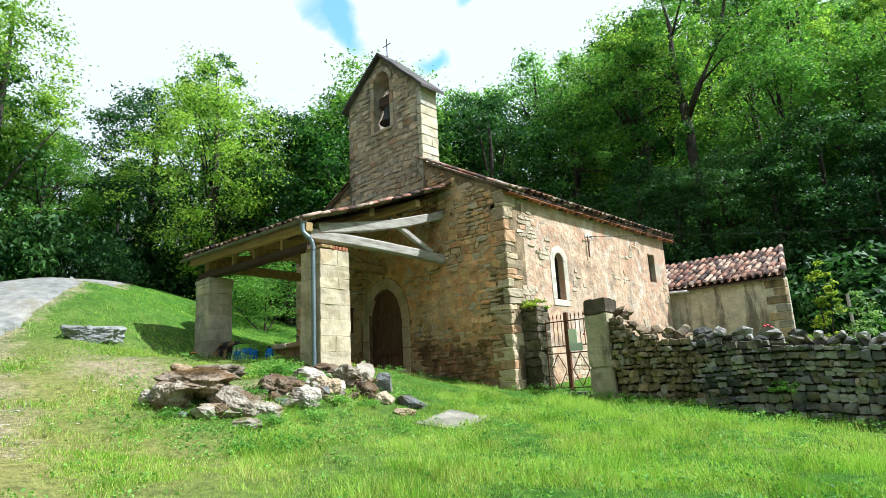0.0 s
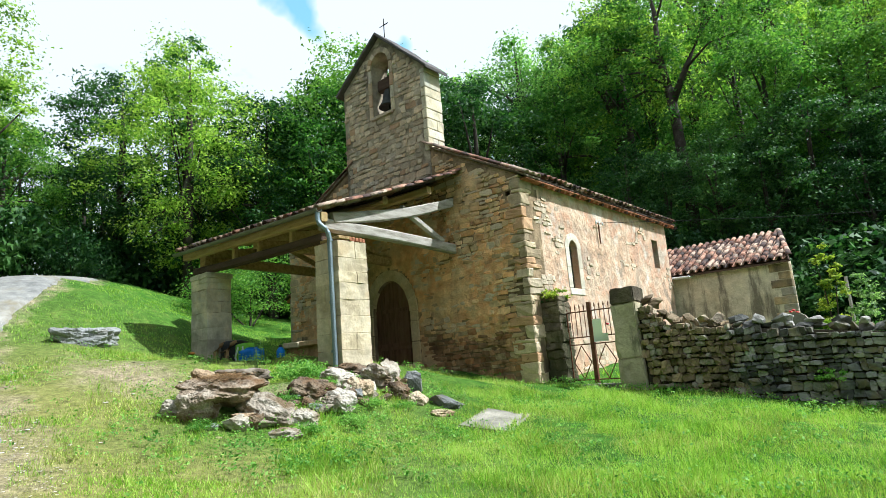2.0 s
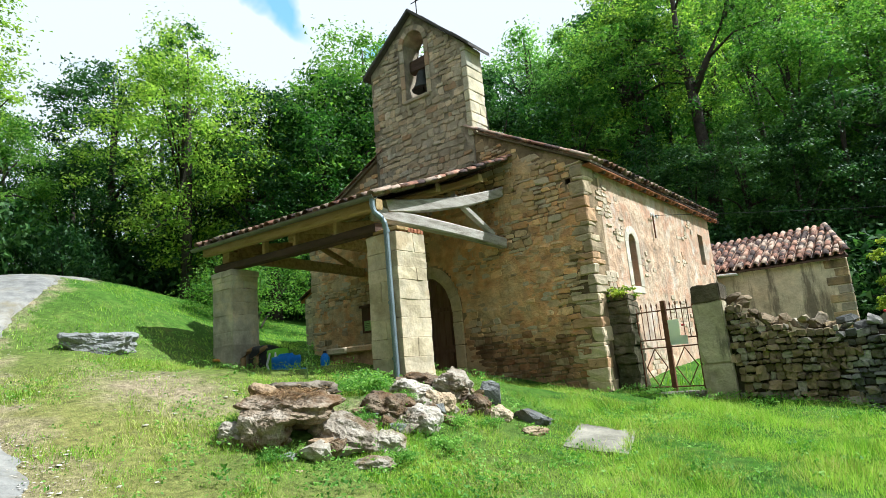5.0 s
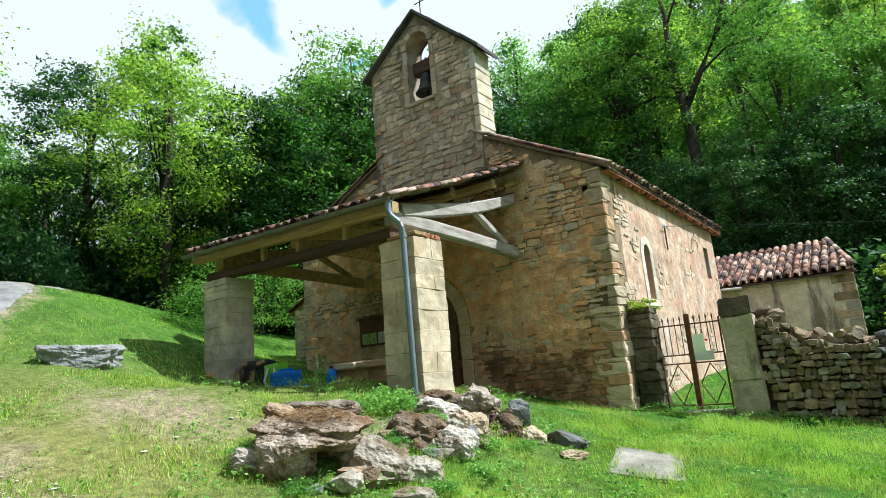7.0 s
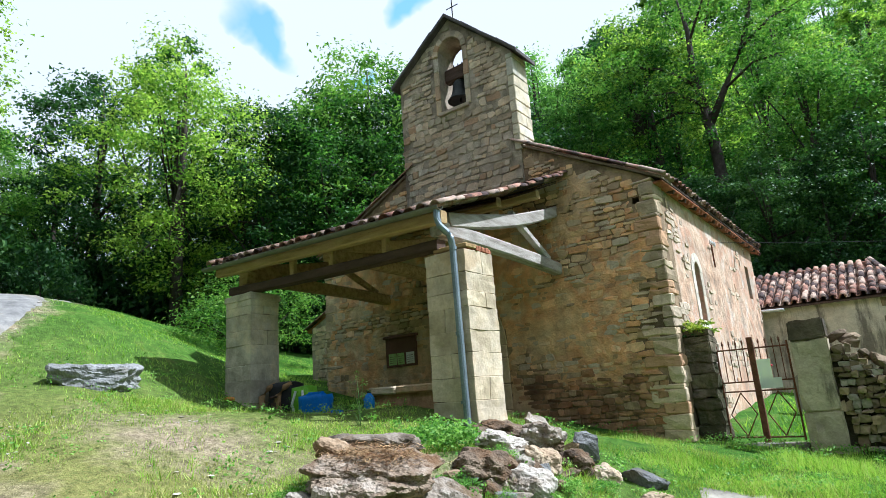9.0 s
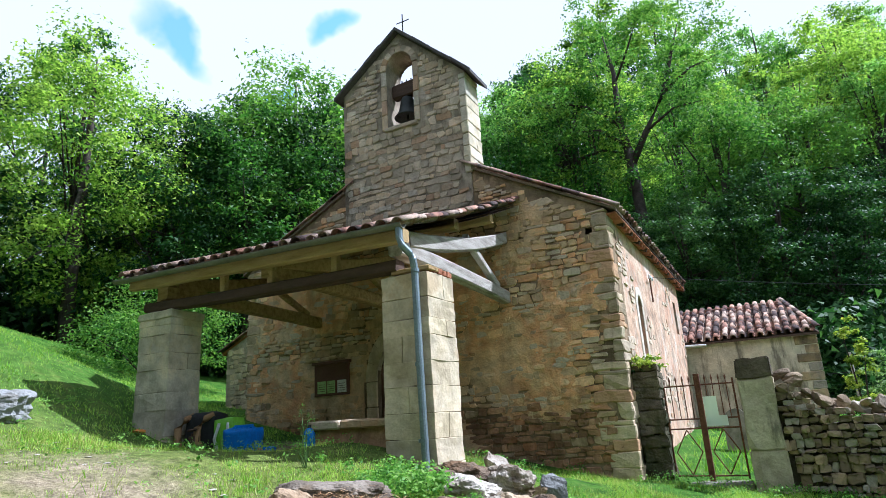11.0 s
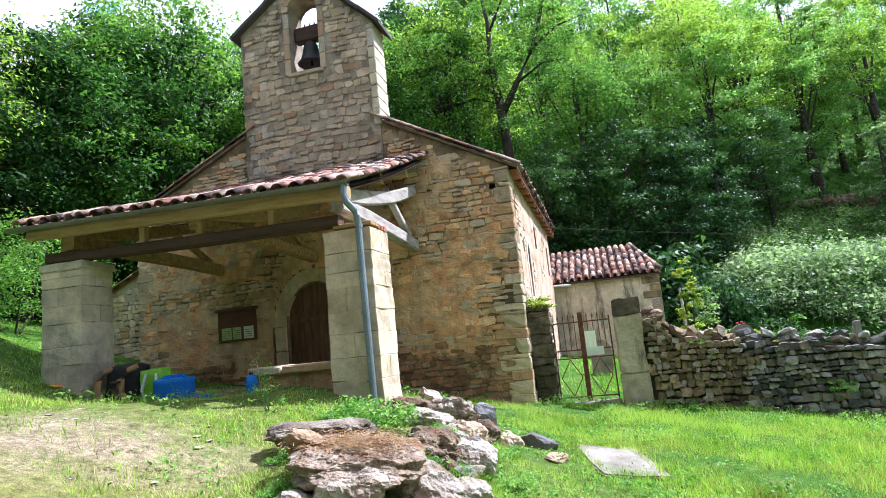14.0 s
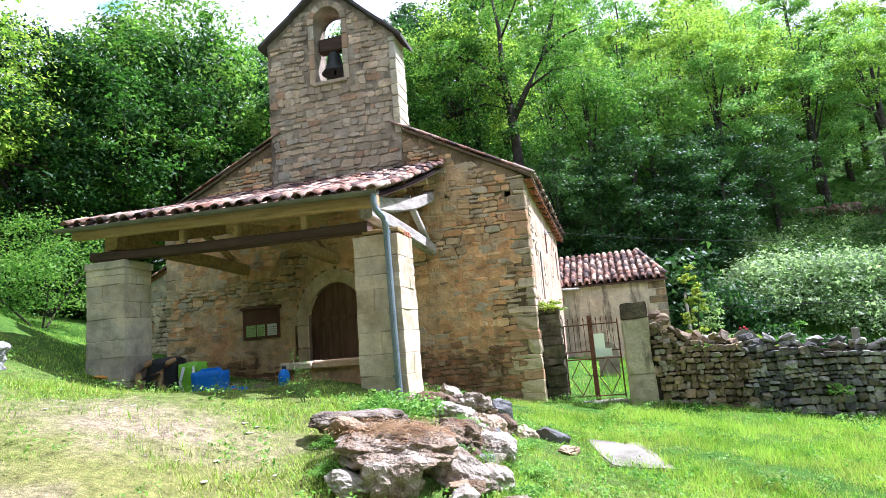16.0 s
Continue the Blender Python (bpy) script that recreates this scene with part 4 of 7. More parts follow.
def nave_tiles():
    rest = tile_roof(roof_pieces(roof_right), (R_OUT[0] + 0.05, R_OUT[1] + 0.05), (RIDGE_X, RIDGE_Z - 0.17), FY + 0.72, NAVE_END + 0.4, 0.235, 0.36, ROOF_RND,
                     lambda u, f: f < 0.02, axis="y", skip=in_gable)
    ob = new("tiling", merge_meshes("tiling", rest, TILE))
    ob.parent = roof_right
    ob["kind"] = "stuff"
    rest = tile_roof(roof_pieces(roof_left), (L_OUT[0] - 0.05, L_OUT[1] + 0.05), (RIDGE_X, RIDGE_Z - 0.17), FY + 0.72, NAVE_END + 0.4, 0.235, 0.36, ROOF_RND,
                     lambda u, f: False, axis="y", skip=in_gable)
    for out, gab, board in ((R_OUT, GABLE_R, verge_right), (L_OUT, GABLE_L, verge_left)):
        d = math.hypot(gab[0] - out[0], gab[1] - out[1])
        n = int(d / 0.36) + 1
        ang = math.atan2(gab[1] - out[1], abs(gab[0] - out[0]))
        for row in range(3):
            for k in range(n):
                f = (k * 0.36 - 0.05) / d
                m = Matrix.Translation((out[0] + (gab[0] - out[0]) * f, FY - 0.02 + row * 0.235, out[1] + (gab[1] - out[1]) * f + 0.075))
                m = m @ Matrix.Rotation(math.pi / 2 if gab[0] < out[0] else -math.pi / 2, 4, "Z") @ Euler((ang + 0.02 + ROOF_RND.uniform(-0.01, 0.02), ROOF_RND.uniform(-0.06, 0.06), ROOF_RND.uniform(-0.03, 0.03))).to_matrix().to_4x4()
                roof_pieces(board)("verge_tile", COVERS[k % 2], m)
    ob = new("tiling", merge_meshes("tiling", rest, TILE))
    ob.parent = roof_left
    ob["kind"] = "stuff"


nave_tiles()
for i in range(34):
    y = FY + 0.75 + i * 0.25
    on_chapel("rafter_end", bm_beam((FX1 - 0.05, y, EAVE_R - 0.05), (FX1 + 0.17, y, EAVE_R - 0.16), 0.09, 0.09, cuts=1, seed=i), BRICK_RED if i % 3 else WOOD_DARK)

# red-brown edge of flat tiles under the eave
for i in range(22):
    y = FY + 0.02 + i * 0.40
    on_chapel("eave_tile", rough(bm_box(FX1 - 0.02, FX1 + 0.19, y, y + 0.39, EAVE_R - 0.135, EAVE_R - 0.095, 0.008), 0.01, 6, i), BRICK_RED)

# ---- porch: two square piers, tie beams, mono-pitch tiled roof ----
porch = thing("porch", "open timber porch on two square stone piers with canal-tile roof", "porch", at=(-12.2, 8.5, 2.0))
porch_inv = Matrix.Translation((12.2, -8.5, -2.0))


def on_porch(name, bm, mat, label="", parent=None):
    ob = part(name, bm, mat, None, label)
    ob.parent = parent or porch
    ob.matrix_parent_inverse = porch_inv if not parent else Matrix.Identity(4)
    return ob


def pier(x0, x1, y0, y1, zb, zt, courses, seed, label, mat=None):
    """A pier of squared stones: every stone its own block, the joints recessed."""
    rnd = random.Random(seed)
    core = on_porch("pier", bm_box(x0 + 0.03, x1 - 0.03, y0 + 0.03, y1 - 0.03, zb - 0.5, zt - 0.02), MORTAR, label)
    z = zb - 0.25
    hs = [rnd.uniform(0.8, 1.25) for _ in range(courses)]
    k = (zt - z) / sum(hs)
    for i, h in enumerate(hs):
        h *= k
        t = (z - zb) / (zt - zb)
        grow = 0.012 * (1 - t)
        a, b, c, d = x0 - grow, x1 + grow, y0 - grow, y1 + grow
        two = rnd.random() < 0.4
        if two and i % 2:
            m = a + (b - a) * rnd.uniform(0.35, 0.65)
            cells = [(a, m - 0.003, c, d), (m + 0.003, b, c, d)]
        elif two:
            m = c + (d - c) * rnd.uniform(0.35, 0.65)
            cells = [(a, b, c, m - 0.003), (a, b, m + 0.003, d)]
        else:
            cells = [(a, b, c, d)]
        for cell in cells:
            bm = bm_box(*cell, z + 0.001, z + h - 0.001, 0.005)
            bmesh.ops.subdivide_edges(bm, edges=[e for e in bm.edges if e.calc_length() > 0.12], cuts=2, use_grid_fill=True)
            rough(rough(bm, 0.014, 3, seed + 0.37 * i), 0.009, 13, seed + i)
            on_porch("stone_block", bm, mat or ASHLAR, "", core)
        z += h
    return core


pier(-10.13, -9.47, 6.53, 7.21, 1.95, 4.22, 9, 5, "square pier of pale dressed limestone blocks")
pier(-14.74, -14.02, 6.50, 7.08, 2.42, 4.36, 7, 8, "squat square pier of grey limestone blocks", ASHLAR_GREY)

# flat capping courses of the squat pier
for z0, z1, p in ((4.12, 4.225, 0.012), (4.23, 4.345, 0.03)):
    for xa, xb in ((-14.74 - p, -14.40), (-14.392, -14.02 + p)):
        on_porch("cap_stone", rough(bm_box(xa, xb, 6.50 - p, 7.08 + p, z0, z1, 0.01), 0.018, 5, z0 + xa), ASHLAR_GREY)

PL0, PH = (6.34, 4.86), (10.42, 6.25)          # eave and top of the porch roof: y, z
PX0, PX1 = -14.95, -9.68


def porch_eave(x):
    """The eave sags down towards the lower pier."""
    return 4.92 + (x - PX0) / (PX1 - PX0) * (-0.17)


for k, x in enumerate((-9.92, -12.1, -14.3)):
    zt = 4.55 if k == 0 else 4.62
    wood = WOOD_GREY if k == 0 else WOOD_YELLOW
    on_porch("tie_beam", bm_beam((x, 6.55, zt + 0.04), (x - 0.17, 10.7, zt - 0.02), 0.20, 0.22, seed=k + 1.0, bow=0.03), wood, "silvered oak tie beam" if k == 0 else "")
    on_porch("principal_rafter", bm_beam((x + 0.02, 6.75, zt + 0.18), (x - 0.12, 10.7, 5.72), 0.17, 0.22, seed=k + 4.0, bow=-0.10, cuts=6), wood)
    on_porch("brace", bm_beam((x - 0.06, 8.75, 5.26), (x - 0.14, 10.15, zt + 0.12), 0.11, 0.12, seed=k + 7.0), wood)
on_porch("wall_plate", bm_beam((-14.9, 6.43, 4.83), (-9.68, 6.43, 4.68), 0.14, 0.17, cuts=8, seed=21), WOOD_YELLOW, "yellowed oak eaves beam")
on_porch("purlin", bm_beam((-15.0, 8.1, 5.38), (-9.80, 8.1, 5.28), 0.14, 0.16, cuts=8, seed=22), WOOD_YELLOW)
on_porch("purlin", bm_beam((-15.0, 9.5, 5.83), (-9.80, 9.5, 5.74), 0.14, 0.16, cuts=8, seed=23), WOOD_YELLOW)
on_porch("lintel_beam", bm_beam((-14.7, 6.62, 4.46), (-9.9, 6.62, 4.36), 0.20, 0.15, cuts=8, seed=24, bow=-0.02), WOOD_DARK, "dark brown lintel beam")
for x in (-14.4, -13.0, -12.05, -10.9):
    on_porch("stud", bm_beam((x, 6.6, 4.44), (x, 6.6, 4.76), 0.10, 0.10, cuts=1, seed=x), WOOD_YELLOW)


def porch_roof():
    deck = bmesh.new()
    nx, ny = 12, 6
    grid = []
    for i in range(nx + 1):
        x = PX0 + (PX1 - PX0) * i / nx
        for j in range(ny + 1):
            f = j / ny
            z = porch_eave(x) + (PH[1] - porch_eave(x)) * f - 0.05 * math.sin(math.pi * f)
            grid.append((deck.verts.new((x, PL0[0] + (PH[0] - PL0[0]) * f, z - 0.06)), deck.verts.new((x, PL0[0] + (PH[0] - PL0[0]) * f, z - 0.02))))
    n = ny + 1
    for i in range(nx):
        for j in range(ny):
            a, b, c, d = i * n + j, (i + 1) * n + j, (i + 1) * n + j + 1, i * n + j + 1
            deck.faces.new((grid[a][0], grid[b][0], grid[c][0], grid[d][0]))
            deck.faces.new((grid[a][1], grid[d][1], grid[c][1], grid[b][1]))
    bmesh.ops.recalc_face_normals(deck, faces=deck.faces[:])
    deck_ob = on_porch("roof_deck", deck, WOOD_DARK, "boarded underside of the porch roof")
    cols, rows = 23, 12
    slope = math.hypot(PH[0] - PL0[0], PH[1] - PL0[1])
    ang = math.atan2(PH[1] - 4.84, PH[0] - PL0[0])
    rest = []
    rnd = random.Random(31)
    for c in range(cols + 1):
        x = PX0 + 0.02 + (PX1 - PX0 - 0.04) * c / cols
        for r in range(rows + 1):
            f = r / (rows + 0.6)
            for kind in (0, 1):
                if kind and c == cols:
                    continue
                xx = x + (0.116 if kind else 0) + rnd.uniform(-0.012, 0.012)
                fz = porch_eave(xx) + (PH[1] - porch_eave(xx)) * f - 0.05 * math.sin(math.pi * f)
                y = PL0[0] + (PH[0] - PL0[0]) * f + rnd.uniform(-0.025, 0.025) - 0.07
                m = Matrix.LocRotScale((xx, y, fz + (0.055 if kind == 0 else 0.075)), Euler((ang + 0.035 + rnd.uniform(-0.02, 0.02), rnd.uniform(-0.07, 0.07), rnd.uniform(-0.05, 0.05))), None)
                if kind == 0:
                    ob = new("tile", COVERS[(r + c) % 2])
                    ob.parent = deck_ob
                    ob.matrix_basis = m
                else:
                    rest.append((CHANNEL, m))
    ob = new("channel_tiles", merge_meshes("channel_tiles", rest, TILE))
    ob.parent = deck_ob
    ob["kind"] = "stuff"


porch_roof()


def gutter(x0, x1, y, z0, z1, r):
    bm = bmesh.new()
    segs, cuts = 8, 10
    rings = []
    for i in range(cuts + 1):
        x = x0 + (x1 - x0) * i / cuts
        z = z0 + (z1 - z0) * i / cuts
        ring = [bm.verts.new((x, y + math.cos(math.pi + math.pi * k / segs) * r, z + math.sin(math.pi + math.pi * k / segs) * r)) for k in range(segs + 1)]
        ring += [bm.verts.new((x, y + math.cos(math.tau - math.pi * k / segs) * (r - 0.006), z + math.sin(math.tau - math.pi * k / segs) * (r - 0.006))) for k in range(segs + 1)]
        rings.append(ring)
    n = len(rings[0])
    for a, b in zip(rings, rings[1:]):
        for k in range(n):
            bm.faces.new((a[k], a[(k + 1) % n], b[(k + 1) % n], b[k]))
    for ring in (rings[0], rings[-1]):
        for k in range(segs):
            bm.faces.new((ring[k], ring[k + 1], ring[n - 2 - k], ring[n - 1 - k]))
    bmesh.ops.recalc_face_normals(bm, faces=bm.faces[:])
    return bm


GUT = on_porch("gutter", gutter(-15.12, -9.62, 6.27, 4.925, 4.79, 0.065), GUTTER, "half-round zinc gutter")
pipe = [(-9.68, 6.27, 4.74), (-9.68, 6.27, 4.62), (-9.66, 6.29, 4.52), (-9.61, 6.38, 4.43), (-9.59, 6.42, 4.36), (-9.59, 6.45, 4.25), (-9.58, 6.45, 3.2), (-9.56, 6.45, 1.9)]
down = on_porch("downpipe", bm_tube(pipe, 0.045, 12), ZINC, "grey zinc downpipe")
for z in (4.22, 3.1, 2.25):
    ob = part("pipe_collar", bm_tube([(-9.585, 6.45, z - 0.02), (-9.585, 6.45, z + 0.02)], 0.052, 12), ZINC, None)
    ob.parent = down
on_porch("packing_board", bm_box(-10.0, -9.45, 6.55, 6.85, 4.24, 4.30, 0.01), WOOD_YELLOW)
for k in range(7):
    on_porch("packing_brick", rough(bm_box(-9.62 + 0.01 * k, -9.47 + 0.01 * (k % 3), 6.62 + k * 0.085, 6.69 + k * 0.085, 4.22, 4.29 + 0.01 * (k % 2), 0.01), 0.01, 9, k), BRICK_RED)

# low parapet between the pier and the way in
parapet = on_porch("parapet", rough(bm_box(-11.45, -10.12, 6.75, 7.10, 1.5, 2.44, 0.02), 0.02, 3), RUBBLE_RED, "low stone parapet")
for x0, x1 in ((-11.48, -10.98), (-10.96, -10.10)):
    on_porch("coping_stone", rough(bm_box(x0, x1, 6.70, 7.15, 2.42, 2.53, 0.02), 0.015, 4, x0), RUBBLE, "", parapet)

# ---- door, windows, bell ----
def ring_stones(outline_fn, u_c, spring, r_in, r_out, rise_in, rise_out, n, lo, hi, parent, mat, name, axis="y", seed=1, gap=0.012):
    """Wedge stones round an arch."""
    rnd = random.Random(seed)
    for i in range(n):
        a0, a1 = math.pi * i / n + gap, math.pi * (i + 1) / n - gap
        bm = bmesh.new()
        steps = 3
        proud = rnd.uniform(0, 0.012)
        cols = []
        for s in range(steps + 1):
            a = a0 + (a1 - a0) * s / steps
            row = []
            for r, h in ((r_in, rise_in), (r_out, rise_out)):
                u, z = u_c + math.cos(a) * r, spring + math.sin(a) * h
                for w in (lo - proud, hi):
                    row.append(bm.verts.new((u, w, z) if axis == "y" else (-w, u, z)))
            cols.append(row)
        for p, q in zip(cols, cols[1:]):
            for x, y in ((0, 1), (1, 3), (3, 2), (2, 0)):
                bm.faces.new((p[x], p[y], q[y], q[x]))
        for c in (cols[0], cols[-1]):
            bm.faces.new((c[0], c[1], c[3], c[2]))
        bmesh.ops.recalc_face_normals(bm, faces=bm.faces[:])
        rough(bm, 0.008, 5, seed)
        on_chapel(name, bm, mat, "", parent)


surround = on_chapel("door_surround", rough(bm_box(-13.24, -12.975, FY - 0.035, FY + 0.3, 1.5, 2.25, 0.02), 0.012, 3), DOOR_STONE, "smooth pale stone door surround")
for x0, x1 in ((-13.24, -12.975), (-11.625, -11.36)):
    z = 2.25 if x0 < -12 else 1.5
    while z < 3.2:
        h = min(0.5, 3.25 - z)
        on_chapel("jamb_stone", rough(bm_box(x0, x1, FY - 0.035, FY + 0.3, z + 0.004, z + h - 0.004, 0.015), 0.01, 3, z), DOOR_STONE, "", surround)
        z += h
ring_stones(None, -12.30, 3.25, 0.675, 0.94, 0.86, 1.13, 9, FY - 0.035, FY + 0.3, surround, DOOR_STONE, "arch_stone", gap=0.004)

door = on_chapel("door", bm_box(-12.97, -12.30, FY + 0.13, FY + 0.17, 1.5, 4.1), DOOR_WOOD, "old dark brown plank door in an arched doorway")
for k in range(8):
    x = -12.96 + k * 0.166
    on_chapel("plank", bm_box(x + 0.004, x + 0.162, FY + 0.10, FY + 0.19, 1.5, 4.2, 0.006), DOOR_WOOD, "", door)
for z in (2.35, 2.42, 3.3):
    on_chapel("ledge", bm_box(-12.95, -11.66, FY + 0.07, FY + 0.115, z, z + 0.09, 0.006), DOOR_WOOD, "", door)
on_chapel("threshold", rough(bm_box(-13.1, -11.5, FY - 0.25, FY + 0.09, 1.6, 1.97, 0.02), 0.012, 3), ASHLAR)

window = on_chapel("window", bm_box(FX1 - 0.19, FX1 - 0.16, 12.44, 12.86, 3.38, 4.63), GLASS_DARK, "narrow round-headed window with dark leaded glass")
for y in (12.54, 12.65, 12.76):
    on_chapel("glazing_bar", bm_box(FX1 - 0.16, FX1 - 0.145, y - 0.006, y + 0.006, 3.41, 4.58), IRON, "", window)
for k in range(6):
    on_chapel("glazing_bar", bm_box(FX1 - 0.16, FX1 - 0.147, 12.45, 12.85, 3.5 + k * 0.17, 3.512 + k * 0.17), IRON, "", window)
win_surround = on_chapel("window_surround", rough(bm_box(FX1 - 0.3, FX1 + 0.016, 12.30, 13.0, 3.26, 3.415, 0.012), 0.006, 3), WINDOW_STONE, "smooth pale window dressing")
for y0, y1 in ((12.27, 12.455), (12.845, 13.03)):
    z = 3.42
    for h in (0.50, 0.48):
        on_chapel("jamb_stone", rough(bm_box(FX1 - 0.3, FX1 + 0.014, y0, y1, z + 0.001, z + h - 0.001, 0.006), 0.005, 3, z), WINDOW_STONE, "", win_surround)
        z += h
ring_stones(None, 12.65, 4.40, 0.195, 0.38, 0.195, 0.37, 5, -FX1 - 0.014, -FX1 + 0.3, win_surround, WINDOW_STONE, "arch_stone", axis="x", seed=4, gap=0.002)
# dark panel across the opening stands for its unlit inside
vent = on_chapel("small_window", bm_box(FX1 - 0.20, FX1 - 0.16, 17.6, 18.2, 4.2, 5.2), GLASS_DARK, "small square unglazed window, dark panel for its unlit inside")
on_chapel("window_frame", bm_box(FX1 - 0.06, FX1 - 0.02, 17.71, 17.76, 4.29, 5.15), WOOD_DARK, "", vent)

bell = thing("church_bell", "dark bronze bell hanging from a headstock in the gable opening", "bell", at=(-12.12, 10.79, 8.92))
prof = [(0.0, 0.46), (0.06, 0.46), (0.10, 0.43), (0.13, 0.36), (0.15, 0.22), (0.18, 0.12), (0.23, 0.03), (0.255, 0.0), (0.235, 0.0), (0.20, 0.06), (0.0, 0.3)]
bm = bmesh.new()
rings = [[bm.verts.new((r * math.cos(k * math.tau / 24), r * math.sin(k * math.tau / 24), z)) for k in range(24)] for r, z in prof if r > 0]
for a, b in zip(rings, rings[1:]):
    for k in range(24):
        bm.faces.new((a[k], a[(k + 1) % 24], b[(k + 1) % 24], b[k]))
bm.faces.new(rings[0])
bm.faces.new(rings[-1][::-1])
bmesh.ops.recalc_face_normals(bm, faces=bm.faces[:])
bmesh.ops.scale(bm, vec=(1.2, 1.2, 1.15), verts=bm.verts[:])
part("bell_body", bm, BRONZE, bell, smooth=True)
part("headstock", rough(bm_box(-0.34, 0.34, -0.10, 0.10, 0.52, 0.88, 0.03), 0.02, 5), WOOD_DARK, bell, "weathered wooden headstock")
part("clapper", bm_tube([(0, 0, 0.3), (0, 0, 0.05), (0, 0, -0.05)], [0.015, 0.02, 0.035], 8), IRON, bell)
for s in (-0.12, 0.0, 0.12):
    part("strap", bm_tube([(s, 0.0, 0.46), (s, 0.0, 0.96)], 0.014, 6), IRON, bell)
cross = thing("gable_cross", "thin black wrought-iron cross on the gable top", "cross", at=(-12.16, 10.8, 11.01))
part("shaft", bm_tube([(0, 0, -0.1), (0, 0, 0.62)], 0.014, 6), IRON, cross)
part("arm", bm_tube([(-0.17, 0, 0.42), (0.17, 0, 0.42)], 0.012, 6), IRON, cross)

# ---- stones of the walls ----
def stone_variant(seed):
    """An uneven stone face about one unit wide and high, proud of the wall by one unit along -y."""
    rnd = random.Random(seed)
    n = 8
    turn = rnd.uniform(-0.10, 0.10)
    e = rnd.uniform(5.0, 14.0)
    skew, taper = rnd.uniform(-0.16, 0.16), rnd.uniform(-0.22, 0.22)
    outer = []
    for k in range(n):
        a = turn + math.tau * (k + rnd.uniform(-0.14, 0.14)) / n
        c, s = math.cos(a), math.sin(a)
        r = 0.52 * (abs(c) ** e + abs(s) ** e) ** (-1 / e) * rnd.uniform(0.90, 1.06)
        outer.append((c * r + skew * s * r, s * r * (1 + taper * c * r * 2)))
    verts = [(x, 0.6, z) for x, z in outer]
    verts += [(x * 0.98, -0.7 + rnd.uniform(-0.2, 0.2), z * 0.96) for x, z in outer]
    verts += [(x * 0.92 + rnd.uniform(-.03, .03), -1.0 + rnd.uniform(-0.35, 0.3), z * 0.88) for x, z in outer]
    faces = []
    for r in (0, 1):
        for k in range(n):
            a, b = r * n + k, r * n + (k + 1) % n
            faces.append((a, b, b + n, a + n))
    faces.append(tuple(range(2 * n, 3 * n)))
    return verts, faces


VARIANTS = [stone_variant(100 + i) for i in range(28)]
STONE_MESH = {}


def stone_meshes(mat):
    if mat.name not in STONE_MESH:
        STONE_MESH[mat.name] = [mesh_from("stone", v, f, mat) for v, f in VARIANTS]
    return STONE_MESH[mat.name]


def lay_stones(parent, outline, holes, mat, place, keep, single, course=(0.09, 0.19), length=(0.16, 0.46), proud=(0.012, 0.035), seed=0, name="stone", over=1.0, tilt=0.06):
    """Courses of rubble over an outline (u, z). place(u, z) gives the matrix of a face; keep(u, z) says where stones show; single(u, z) which are objects of their own."""
    rnd = random.Random(seed)
    meshes = stone_meshes(mat)
    us, zs = [p[0] for p in outline], [p[1] for p in outline]
    z = min(zs)
    rest = []
    while z < max(zs):
        h = rnd.uniform(*course)
        u = min(us) + rnd.uniform(-0.3, 0)
        while u < max(us):
            w = rnd.uniform(*length) * (1.25 if h > 0.14 else 0.95)
            uc, zc = u + w / 2, z + h / 2 + 0.07 * noise.noise(Vector((u * 0.9, z * 0.25, seed)))
            ok = all(in_poly(uc + a * w * 0.42, zc + b * h * 0.42, outline) for a in (-1, 1) for b in (-1, 1))
            ok = ok and not any(in_poly(uc + a * w * 0.5, zc + b * h * 0.5, ho) for a in (-1, 0, 1) for b in (-1, 1) for ho in holes)
            if ok and keep(uc, zc, rnd):
                hh = h * rnd.choice((rnd.uniform(0.85, 1.08), rnd.uniform(0.95, 1.1), rnd.uniform(0.62, 0.85)))
                zc += rnd.uniform(-0.12, 0.12) * h
                s = Matrix.Diagonal((w * over * rnd.uniform(0.94, 1.08), rnd.uniform(*proud), hh * over, 1))
                m = place(uc, zc) @ Matrix.Rotation(rnd.uniform(-tilt, tilt), 4, "Y") @ s
                k = rnd.randrange(len(meshes))
                if single(uc, zc):
                    ob = new(name, meshes[k])
                    ob.parent = parent
                    ob.matrix_basis = m
                else:
                    rest.append((meshes[k], m))
            u += w
        z += h
    if rest:
        ob = new("rubble", merge_meshes("rubble", rest, mat))
        ob.parent = parent
        ob["kind"] = "stuff"


def quoins(parent, x, y, z0, z1, sx, sy, mat, seed, big=(0.14, 0.34)):
    """Larger squared stones up a corner; sx, sy: into the wall."""
    rnd = random.Random(seed)
    z, i = z0, 0
    while z < z1:
        h = min(rnd.uniform(*big), z1 - z + 0.02)
        a, b = (rnd.uniform(0.28, 0.6), rnd.uniform(0.14, 0.36)) if rnd.random() < 0.5 else (rnd.uniform(0.14, 0.36), rnd.uniform(0.28, 0.6))
        p = rnd.uniform(0.018, 0.034)
        xs, ys = sorted((x - sx * p, x + sx * a)), sorted((y - sy * p, y + sy * b))
        bm = bm_box(*xs, *ys, z + 0.001, z + h - 0.001, 0.018)
        bmesh.ops.subdivide_edges(bm, edges=[e for e in bm.edges if e.calc_length() > 0.16], cuts=1, use_grid_fill=True)
        rough(bm, 0.035, 6, seed + i)
        on_chapel("quoin", bm, mat, "", parent)
        z += h
        i += 1


